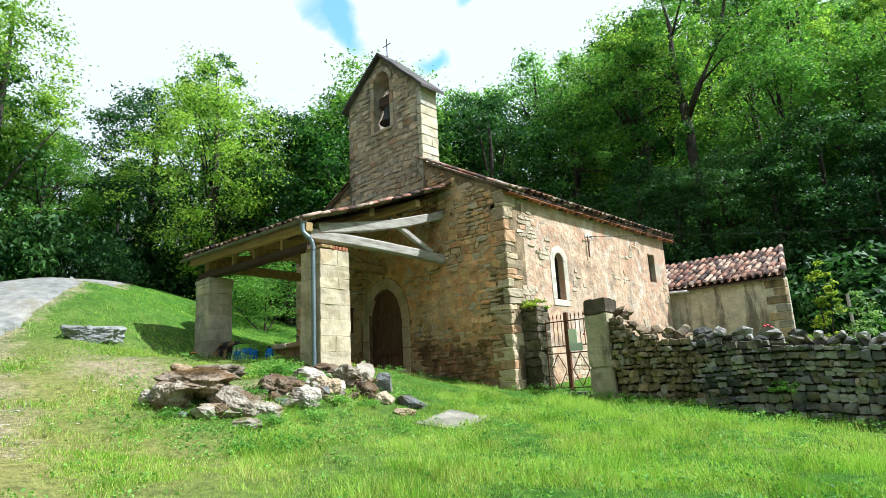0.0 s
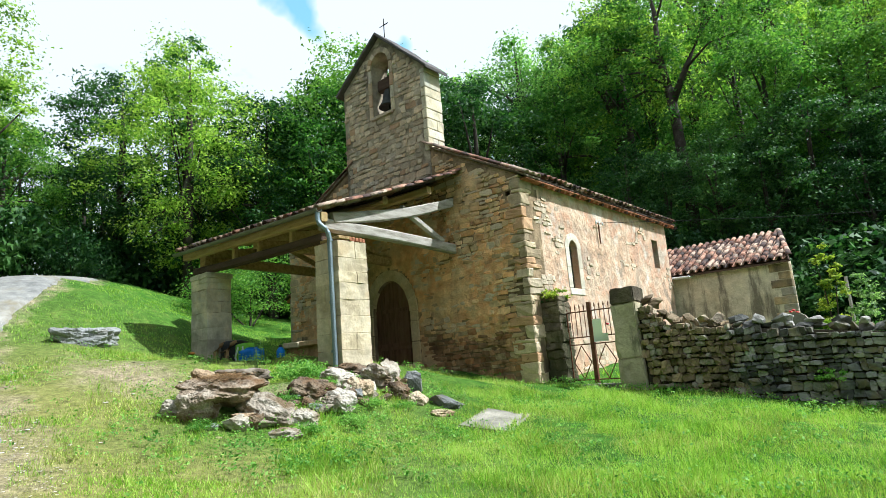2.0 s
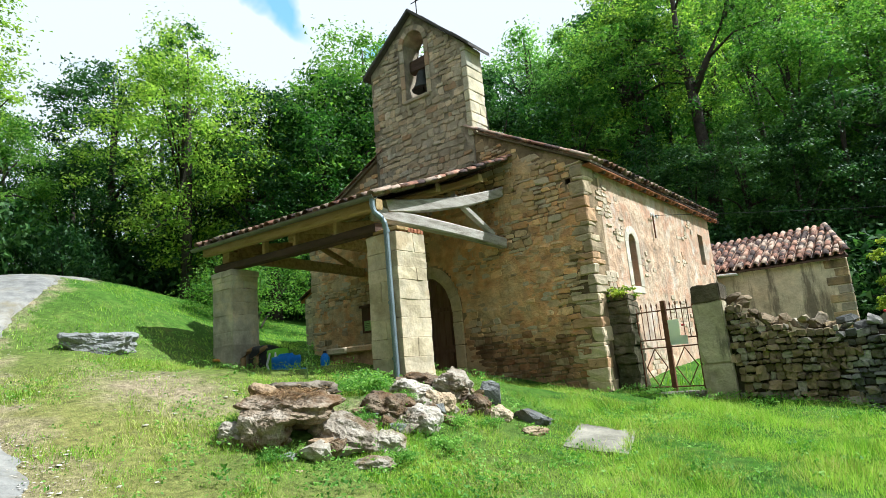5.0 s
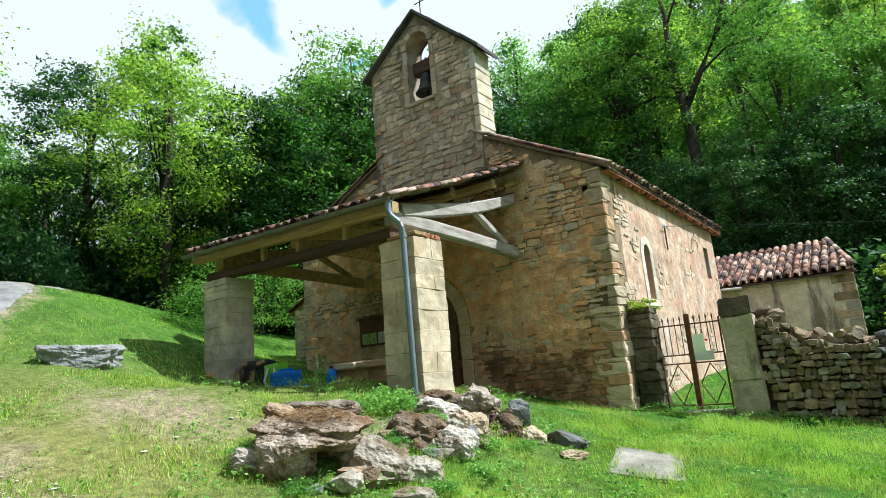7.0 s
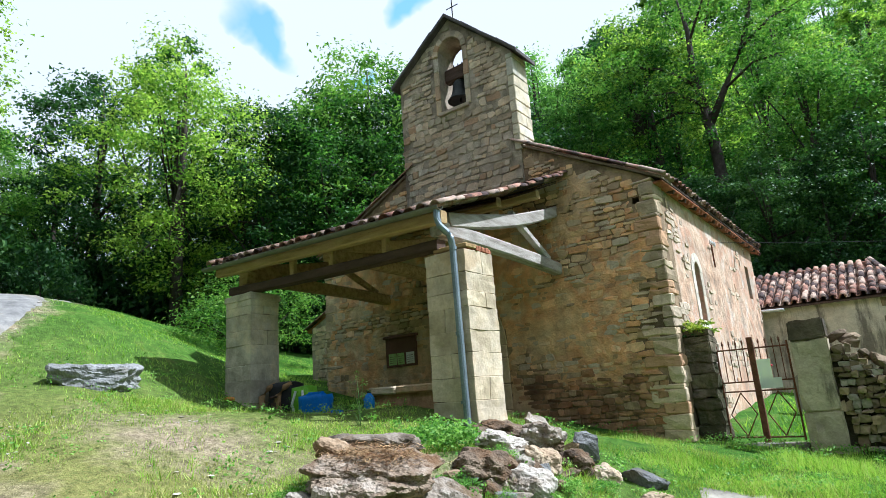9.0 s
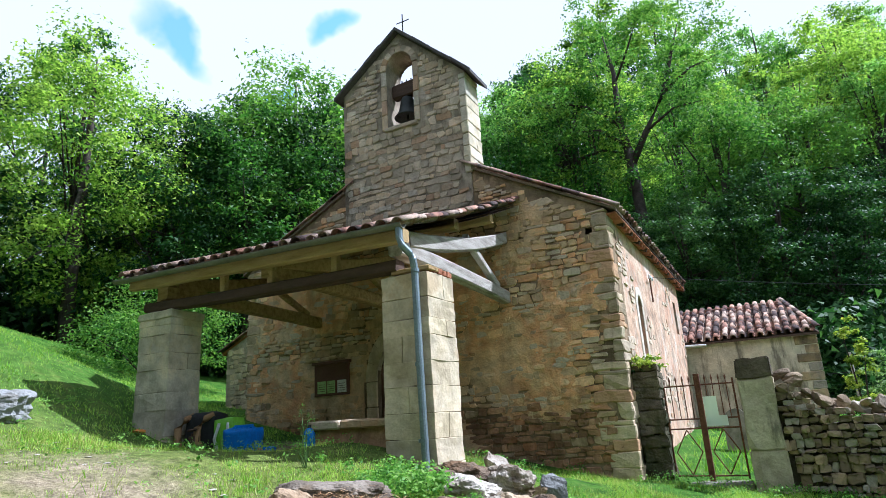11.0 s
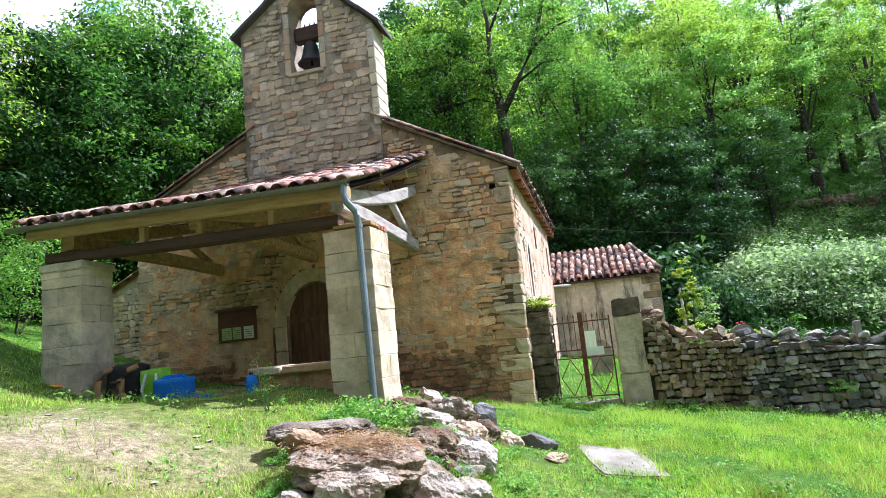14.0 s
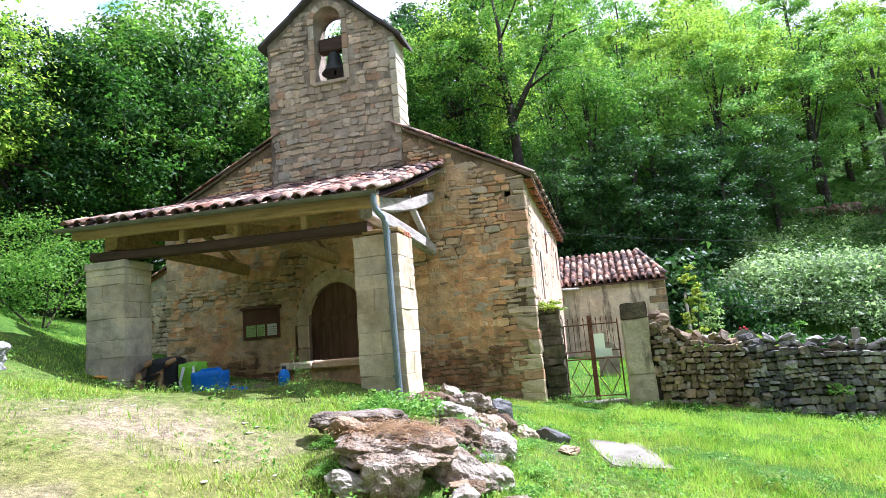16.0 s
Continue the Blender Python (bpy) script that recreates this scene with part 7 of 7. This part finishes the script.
tall = make_bush("weed", "thin flowering weed stalk", 35, 0.16, 0.75, 110, 0.012, LEAF_BRIGHT, 16, "weed")
place(tall, -10.65, 5.7, 1.0, 0, 0.0, True)
for x, y, s in ((-11.6, 5.4, 0.45), (-12.6, 5.2, 0.4), (-10.45, 5.5, 0.8)):
    place(tall, x, y, s, x, 0.0)

# brambles and bushes on the bank behind the churchyard
for k in range(18):
    x = -0.4 + (k % 9) * 1.5 + wood.uniform(-0.6, 0.6)
    y = 25.6 + 0.12 * x + (k // 9) * 2.2 + wood.uniform(-0.5, 0.5)
    bush(2, x, y, wood.uniform(0.8, 1.2), wood.uniform(0.9, 1.3))
for x, y, i, s in ((-3.6, 18.6, 2, 0.45), (-2.9, 20.6, 2, 0.5), (0.6, 22.8, 0, 0.5), (3.2, 23.2, 0, 0.55), (5.6, 23.4, 0, 0.5), (-1.2, 23.6, 0, 0.5)):
    bush(i, x, y, s)
SILVER = make_tree("tree", "slender silvery-leaved tree on the bank", 9, 8.5, 1.9, 1.0, 4500, 0.12, LEAF_GREY, 45, trunk_r=0.1)
place(SILVER, 7.7, 33.0, 0.75, 0, 0.2, True)
place(SILVER, 9.6, 34.5, 0.8, 2.0)


def bramble_bank():
    """Sunlit brambles all over the open bank."""
    rs = np.random.RandomState(67)
    n = 3600
    y = 25.0 + 10.5 * rs.uniform(0, 1, n) ** 1.3
    x = rs.uniform(-1.2, 14.0, n) + (y - 25) * 0.10
    lump = 0.25 + 1.6 * patchy(x, y, 0.8) ** 2
    c = np.stack([x, y, ground_z(x, y) + rs.uniform(0.1, 1.0, n) * lump], 1)
    v = leaf_cloud(rs, c, np.full(n, 0.45), n * 19, 0.062, 0.6)
    tagged(new("brambles", flakes_mesh("brambles", v, LEAF_BRAMBLE)), "sunlit pale green brambles covering the bank", "brambles", kind="stuff")


bramble_bank()
ledge = random.Random(31)
for k in range(16):
    x = 3.5 + k * 0.75 + ledge.uniform(-0.3, 0.3)
    y = 35.5 + 0.16 * x + ledge.uniform(-0.5, 0.5)
    worn(x, y, 0.25, ledge.uniform(0.35, 0.7), 0.35, ledge.uniform(0.2, 0.4), 90 + k, ROCK_BROWN, (0, 0, ledge.uniform(-0.4, 0.4)), "brown rock of the ledge on the bank", 0.10, 3.0, 3)
place(make_bush("bush", "rounded green garden bush among the graves", 37, 0.75, 1.5, 2200, 0.045, LEAF, 34), -2.15, 15.6, 1.0, 0.0, 0.1, True, 1.25)
place(make_bush("bush", "leafy green garden bush among the graves", 38, 0.7, 1.5, 1800, 0.045, LEAF, 30), -4.5, 16.4, 1.0, 0.0, 0.1, True, 0.95)

# ---- churchyard ----
def stone_cross(x, y, h, w, label):
    c = thing("grave_cross", label, "grave cross", group="graves", at=(x, y, gz(x, y)))
    part("plinth", rough(bm_box(-0.22, 0.22, -0.16, 0.16, -0.2, 0.32, 0.03), 0.01, 5), SLAB, c)
    part("upright", bm_box(-0.065, 0.065, -0.05, 0.05, 0.3, h, 0.012), SLAB, c)
    part("crossbar", bm_box(-w / 2, w / 2, -0.056, 0.056, h - 0.36, h - 0.24, 0.012), SLAB, c)
    return c


stone_cross(-1.75, 13.4, 1.52, 0.30, "small pale stone grave cross behind the wall")
head = thing("gravestone", "grey rounded gravestone with red flowers", "gravestone", group="graves", at=(-3.85, 13.6, gz(-3.85, 13.6)))
part("slab", wall_mesh("headstone", arch(-0.26, 0.26, -0.2, 1.05, 1.34, 8), [], -0.06, 0.06, "y", SLAB), None, head)
tomb = thing("gravestone", "pale weathered headstone seen through the gate", "gravestone", group="graves", at=(-6.85, 14.6, gz(-6.85, 14.6)))
part("slab", wall_mesh("headstone", arch(-0.25, 0.25, -0.2, 0.55, 0.85, 8), [], -0.06, 0.06, "y", SLAB), None, tomb)
iris = make_bush("iris_clump", "clump of tall green sword-shaped leaves", 36, 0.5, 1.2, 900, 0.08, LEAF_YELLOW, 30, "plant")
place(iris, -3.30, 14.8, 1.1, 0, 0, True, 1.1)
for x, y, z in ((-3.92, 13.6, 1.35), (-3.85, 13.55, 1.38), (-3.80, 13.6, 1.34), (-6.95, 11.6, 1.2)):
    fl = part("flower", boulder(0.035, 0.035, 0.03, 7, 2, 0.9), RED_PETAL)
    fl.location = (x, y, gz(x, y) + z)
    tagged(fl, "red artificial grave flower", "flower", "grave flowers")

# ---- notice board on the facade ----
board = thing("notice_board", "brown wooden notice board with printed sheets", "notice board", at=(-14.1, FY - 0.03, 3.05))
part("panel", bm_box(-0.45, 0.45, -0.03, 0.03, 0.0, 0.66, 0.008), BOARD, board)
part("roof_strip", bm_box(-0.49, 0.49, -0.08, 0.03, 0.64, 0.70, 0.008), BOARD, board)
for k, (m, w) in enumerate(((PAPER_GREEN, 0.23), (PAPER_GREEN, 0.20), (PAPER, 0.23))):
    x = -0.36 + k * 0.26
    sheet = part("sheet", bm_box(x, x + w, -0.036, -0.032, 0.05, 0.30), m, board, "printed paper sheet")
    for r in range(4):
        part("text_line", bm_box(x + 0.03, x + w - 0.03, -0.038, -0.0365, 0.09 + r * 0.045, 0.10 + r * 0.045), BOARD, sheet)

# ---- luggage left under the porch ----
def soft_bag(name, label, x, y, w, d, h, mat, seed, turn=0.0, straps=None, round_=0.38):
    b = thing(name, label, "bag", at=(x, y, gz(x, y)))
    b.rotation_euler = (0, 0, turn)
    bm = bmesh.new()
    bmesh.ops.create_cube(bm, size=1.0)
    bmesh.ops.subdivide_edges(bm, edges=bm.edges[:], cuts=5, use_grid_fill=True)
    for v in bm.verts:
        n = v.co.normalized() * 0.62
        v.co = v.co.lerp(n, round_)
        v.co = Vector((v.co.x * w * 1.1, v.co.y * d * 1.1, (v.co.z + 0.46) * h * 1.08))
        v.co += noise.noise_vector(v.co * 5 + Vector((seed, 0, 0))) * 0.03
    part("sack", bm, mat, b, smooth=True)
    if straps:
        for sx in (-0.25, 0.25):
            part("strap", bm_tube([(sx * w, -d * 0.55, h * 0.15), (sx * w * 1.4, -d * 0.75, h * 0.5), (sx * w, -d * 0.5, h * 0.92)], 0.022, 6), straps, b)
    return b


pack = soft_bag("backpack", "brown and black hiking backpack with tan padded straps", -13.58, 6.9, 0.46, 0.34, 0.56, PACK_BLACK, 1, 0.2)
for sx, k in ((-0.24, -1), (0.10, 1)):
    part("strap", bm_tube([(sx, -0.16, 0.04), (sx - 0.10, -0.22, 0.18), (sx - 0.09, -0.23, 0.36), (sx + 0.02, -0.19, 0.50), (sx + 0.12, -0.14, 0.56)], [0.045, 0.055, 0.055, 0.05, 0.035], 8), STRAP_TAN, pack, "tan padded shoulder strap", smooth=True)
part("pocket", rough(bm_box(-0.13, 0.05, -0.28, -0.14, 0.05, 0.30, 0.04, segs=2), 0.01, 8), PACK_BROWN, pack, "brown front pocket")
part("buckle", bm_tube([(-0.10, -0.29, 0.34), (0.04, -0.29, 0.35)], 0.02, 6), PACK_BROWN, pack)
soft_bag("tote_bag", "lime green carrier bag with white cord", -13.06, 6.84, 0.32, 0.22, 0.52, BAG_GREEN, 2, 0.1, CORD, 0.10)
blue = soft_bag("tote_bag", "bright blue insulated bag with folded top", -12.68, 6.76, 0.42, 0.28, 0.38, BAG_BLUE, 3, 0.1, None, 0.14)
part("folded_top", rough(bm_box(-0.17, 0.17, -0.07, 0.07, 0.34, 0.44, 0.03, segs=2), 0.02, 7), BAG_BLUE, blue)
soft_bag("pouch", "small blue and pink pouch on the grass", -12.1, 6.6, 0.22, 0.14, 0.10, BAG_BLUE, 4, 0.4)
pink = part("pouch", boulder(0.05, 0.04, 0.03, 3, 2, 0.8), PINK)
pink.location = (-12.12, 6.52, gz(-12.12, 6.52) + 0.06)
tagged(pink, "small magenta pouch on the grass", "pouch")
bottle = thing("water_bottle", "blue plastic water can with dark cap", "bottle", at=(-11.32, 6.55, gz(-11.32, 6.55)))
part("body", bm_tube([(0, 0, 0), (0, 0, 0.02), (0, 0, 0.17), (0, 0, 0.22), (0, 0, 0.24)], [0.07, 0.08, 0.08, 0.05, 0.03], 12), BAG_BLUE, bottle, smooth=True)
part("cap", bm_tube([(0, 0, 0.24), (0, 0, 0.28)], 0.03, 10), PACK_BLACK, bottle)
mat_roll = part("orange_cloth", boulder(0.16, 0.07, 0.05, 5, 2, 0.8), ORANGE)
mat_roll.location = (-14.25, 6.25, gz(-14.25, 6.25) + 0.05)
tagged(mat_roll, "crumpled orange cloth at the foot of the pier", "cloth")

# ---- iron bracket, cable, fence ----
bracket = thing("cable_bracket", "rusty iron cable bracket with insulators on the wall", "bracket", at=(FX1 + 0.02, 14.1, 5.0))
part("post", bm_tube([(0.03, 0, -0.35), (0.03, 0, 0.22)], 0.018, 6), RUST, bracket)
part("arm", bm_tube([(0.03, -0.16, 0.16), (0.05, 0, 0.18), (0.03, 0.2, 0.2)], 0.014, 6), RUST, bracket)
for y in (-0.16, 0.0, 0.2):
    part("insulator", bm_tube([(0.05, y, 0.15), (0.05, y, 0.19), (0.05, y, 0.24)], [0.02, 0.03, 0.015], 8), WHITE, bracket)
CABLE_A, CABLE_B = Vector((FX1 + 0.07, 14.12, 5.2)), Vector((5.5, 27.0, 5.6))
cable = part("overhead_cable", bm_tube([CABLE_A.lerp(CABLE_B, k / 8) - Vector((0, 0, 0.35 * math.sin(math.pi * k / 8))) for k in range(9)], 0.007, 5), RUBBER)
tagged(cable, "thin dark overhead cable leaving the chapel wall", "cable")
fence = thing("wire_fence", "thin wire fence on a wooden post behind the annex", "fence", at=(-3.9, 22.4, gz(-3.9, 22.4)))
part("post", bm_tube([(0, 0, -0.3), (0, 0, 2.2)], 0.05, 7), WOOD_GREY, fence)
part("wire", bm_tube([(-0.9, 0.2, 1.6), (0, 0, 1.62), (5.0, -1.0, 1.4), (9.0, -2.0, 1.2)], 0.012, 5), IRON, fence)

# ---- stones of the walls, one by one where the camera passes nearest ----

def bareness(u, z):
    """Above nought where the plaster of the facade has fallen: low down, up the corner, under the verge."""
    n = noise.fractal(Vector((u * 0.55, 3.0, z * 0.9)), 0.8, 2.0, 4)
    low = max(0.0, 1 - (z - 1.3) / 1.7)
    edge = max(0.0, 1 - (FX1 - u) / 1.3)
    high = max(0.0, (z - 5.1) / 1.6)
    return n + 1.1 * low + 0.9 * edge + 1.1 * high - 0.34


def plaster_sheet():
    """What is left of the plaster: a skin over the stones that thins out to nothing at ragged edges."""
    step = 0.075
    nu, nz = int((FX1 - FX0) / step), int((EAVE_R + 1.2 - 1.0) / step)
    verts, faces, index = [], [], {}
    shut = [door_zone] + [[(u + 1.35 * (a - u), z + 1.35 * (b - z)) for a, b in putlog(u, z)] for u, z in PUTLOGS]

    def corner(i, j):
        if (i, j) not in index:
            u, z = FX0 + 0.03 + i * step, 1.0 + j * step
            ragged = 0.30 * noise.noise(Vector((u * 6.0, 1.0, z * 7.0))) + 0.18 * noise.noise(Vector((u * 15.0, 2.0, z * 15.0)))
            thick = min(1.0, max(0.0, 0.5 - 3.0 * (bareness(u, z) + ragged)))
            skin = 0.026 * thick * thick * (3 - 2 * thick) + 0.007 * noise.noise(Vector((u * 2.5, 0.0, z * 2.5))) + 0.004 * noise.noise(Vector((u * 9, 0.0, z * 9)))
            index[(i, j)] = len(verts)
            verts.append((u, FY + 0.004 - skin, z))
        return index[(i, j)]
    for i in range(nu):
        for j in range(nz):
            u, z = FX0 + 0.03 + (i + 0.5) * step, 1.0 + (j + 0.5) * step
            if not in_poly(u, z + 0.10, facade_outline) or any(in_poly(u, z, h) for h in shut) or u > FX1 - 0.16:
                continue
            if GX0 - 0.05 < u < GX1 + 0.05 and z > 6.28:
                continue
            faces.append((corner(i, j), corner(i + 1, j), corner(i + 1, j + 1), corner(i, j + 1)))
    ob = new("plaster", mesh_from("plaster", verts, faces, PLASTER, True))
    ob.parent = facade_wall
    ob["label"] = "remains of ochre plaster, flaking at the edges"


facade_zone = [(FX0 + 0.02, 1.0), (FX1 - 0.12, 1.0), (FX1 - 0.12, EAVE_R - 0.02), (GX1 + 0.02, 7.1), (GX1, 6.32), (GX0, 6.32), (GX0 - 0.02, 7.25), (FX0 + 0.02, EAVE_L - 0.05)]
door_zone = arch(-13.26, -11.34, 0.5, 3.25, 4.42, 12)
HOLES = [door_zone] + [putlog(u, z) for u, z in PUTLOGS]
low_zone = [(FX0 + 0.02, 1.0), (FX1 - 0.12, 1.0), (FX1 - 0.12, 2.62), (FX0 + 0.02, 2.62)]
plaster_sheet()
for zone, mat, seed in (([(u, max(z, 2.55)) for u, z in facade_zone], RUBBLE, 3), (low_zone, RUBBLE_RED, 4)):
    lay_stones(facade_wall, zone, HOLES, mat, lambda u, z: Matrix.Translation((u, FY, z)), lambda u, z, r: bareness(u, z) > -0.75,
               lambda u, z: u > -9.6 and z < 4.6, (0.06, 0.17), (0.09, 0.34), (0.010, 0.034), seed, over=0.96, tilt=0.09)
quoins(facade_wall, FX1, FY, 1.1, EAVE_R - 0.05, -1, 1, QUOIN_STONE, 5, (0.06, 0.27))
quoins(facade_wall, FX0, FY, 1.9, EAVE_L - 0.05, 1, 1, QUOIN_STONE, 9, (0.09, 0.26))
bell_zone = arch(-12.62, -11.66, 8.62, 10.08, 10.56, 12)
gable_zone = [(GX0 - 0.02, 6.34), (GX1 - 0.03, 6.34), (GX1 - 0.03, 7.12), (GX1 - 0.10, 7.14), (GX1 - 0.10, 9.60), (-12.13, 10.91), (GX0 - 0.02, 9.80)]
lay_stones(bell_gable, gable_zone, [bell_zone], GABLE_STONE, lambda u, z: Matrix.Translation((u, GY0 + 0.02, z)), lambda u, z, r: r.random() < 0.985,
           lambda u, z: z > 8.6, (0.07, 0.19), (0.09, 0.31), (0.006, 0.026), 6, over=0.99, tilt=0.07)
side_rnd = random.Random(19)
z = 7.15
while z < 9.36:
    h = min(side_rnd.uniform(0.2, 0.42), 9.40 - z)
    cut = side_rnd.choice((GY1, GY1, GY0 + 0.38))
    on_chapel("side_block", rough(bm_box(GX1 - 0.13, GX1 + 0.025, GY0 - 0.006, cut - 0.006, z + 0.005, z + h - 0.005, 0.014), 0.02, 4, z), ASHLAR_GREY, "", bell_gable)
    if cut < GY1:
        on_chapel("side_block", rough(bm_box(GX1 - 0.12, GX1 + 0.02, cut + 0.002, GY1 + 0.005, z + 0.005, z + h - 0.005, 0.014), 0.02, 4, z), ASHLAR_GREY, "", bell_gable)
    z += h
# dressed stones round the bell opening
for x0, x1 in ((-12.62, -12.485), (-11.795, -11.66)):
    z = 8.62
    while z < 10.05:
        h = min(0.36, 10.08 - z)
        on_chapel("jamb_stone", rough(bm_box(x0, x1, GY0 - 0.012, GY1 - 0.1, z + 0.004, z + h - 0.004, 0.014), 0.01, 4, z), GABLE_STONE, "", bell_gable)
        z += h
ring_stones(None, -12.14, 10.08, 0.345, 0.48, 0.365, 0.50, 9, GY0 - 0.012, GY1 - 0.1, bell_gable, GABLE_STONE, "arch_stone", seed=12)
on_chapel("bell_sill", rough(bm_box(-12.55, -11.72, GY0 - 0.05, GY1, 8.56, 8.645, 0.012), 0.01, 4), RUBBLE_PALE, "", bell_gable)


def side_bare(u, z, rnd):
    n = noise.fractal(Vector((u * 0.6, 9.0, z * 0.9)), 0.8, 2.0, 4)
    return n + max(0.0, 1 - (u - FY) / 1.8) * 1.0 + max(0.0, 1 - (z - 1.3) / 2.0) * 0.6 - 0.55 + rnd.uniform(-0.2, 0.2) > 0


win_zone = arch(12.24, 13.06, 3.24, 4.40, 4.80, 10)
lay_stones(side_wall, [(FY + 0.45, 1.0), (NAVE_END, 1.0), (NAVE_END, EAVE_R - 0.05), (FY + 0.45, EAVE_R - 0.05)], [win_zone, SMALL_WINDOW], RUBBLE_PALE,
           lambda u, z: Matrix.Translation((FX1, u, z)) @ Matrix.Rotation(math.pi / 2, 4, "Z"), side_bare, lambda u, z: u < 13.5, (0.06, 0.15), (0.10, 0.30), (0.006, 0.024), 14, over=0.97)

lay_stones(wing_wall, WING, [], GABLE_STONE, lambda u, z: Matrix.Translation((u, 12.4, z)), lambda u, z, r: True, lambda u, z: False, (0.08, 0.18), (0.10, 0.32), (0.005, 0.025), 27)

# dry-stone churchyard wall
yard_zone = [(x, gz(x, WY) - 0.25) for x in xs] + [(x, wall_top(x) - 0.06) for x in reversed(xs)]
for lo, hi, mat, seed in ((-7.0, -4.4, DRY_TAN, 21), (-4.4, 12.0, DRY_STONE, 22)):
    lay_stones(yard_core, yard_zone, [], mat, lambda u, z: Matrix.Translation((u, WY + 0.06, z)), lambda u, z, r: lo + 0.5 * noise.noise(Vector((z * 2, 0, 0))) <= u < hi + 0.5 * noise.noise(Vector((z * 2, 0, 0))),
               lambda u, z: u < -3.2, (0.07, 0.17), (0.07, 0.19), (0.03, 0.11), seed, over=1.04, tilt=0.14)
cap = random.Random(8)
for layer in range(3):
    x = -6.0 + 0.1 * layer
    while x < (8.5 if layer < 2 else -5.3):
        w = cap.uniform(0.13, 0.32)
        zt = wall_top(x + w / 2)
        ob = part("coping_stone", boulder(w * 0.56, cap.uniform(0.14, 0.22), cap.uniform(0.07, 0.13), 300 + int(x * 40) + 700 * layer, 2, 0.9), DRY_TAN if x < -4.6 else DRY_STONE)
        ob.parent = yard_core
        ob.matrix_basis = Matrix.LocRotScale((x + w / 2, WY + 0.20 + cap.uniform(-0.06, 0.12), zt - 0.06 + (0.09 * layer if layer < 2 else -0.12)), Euler((cap.uniform(-0.5, 0.5), cap.uniform(-0.5, 0.5), cap.uniform(-1.5, 1.5))), None)
        x += w * (0.9 if layer == 0 else cap.uniform(0.9, 1.7))
# corner stones of the annex
for k in range(12):
    z = 1.2 + k * 0.235
    w = 0.52 if k % 2 else 0.30
    on_annex("quoin", rough(bm_box(AX1 - w, AX1 + 0.02, AY - 0.02, AY + 0.3, z + 0.008, z + 0.227, 0.012), 0.018, 4, k), DRY_TAN, "", annex_wall)
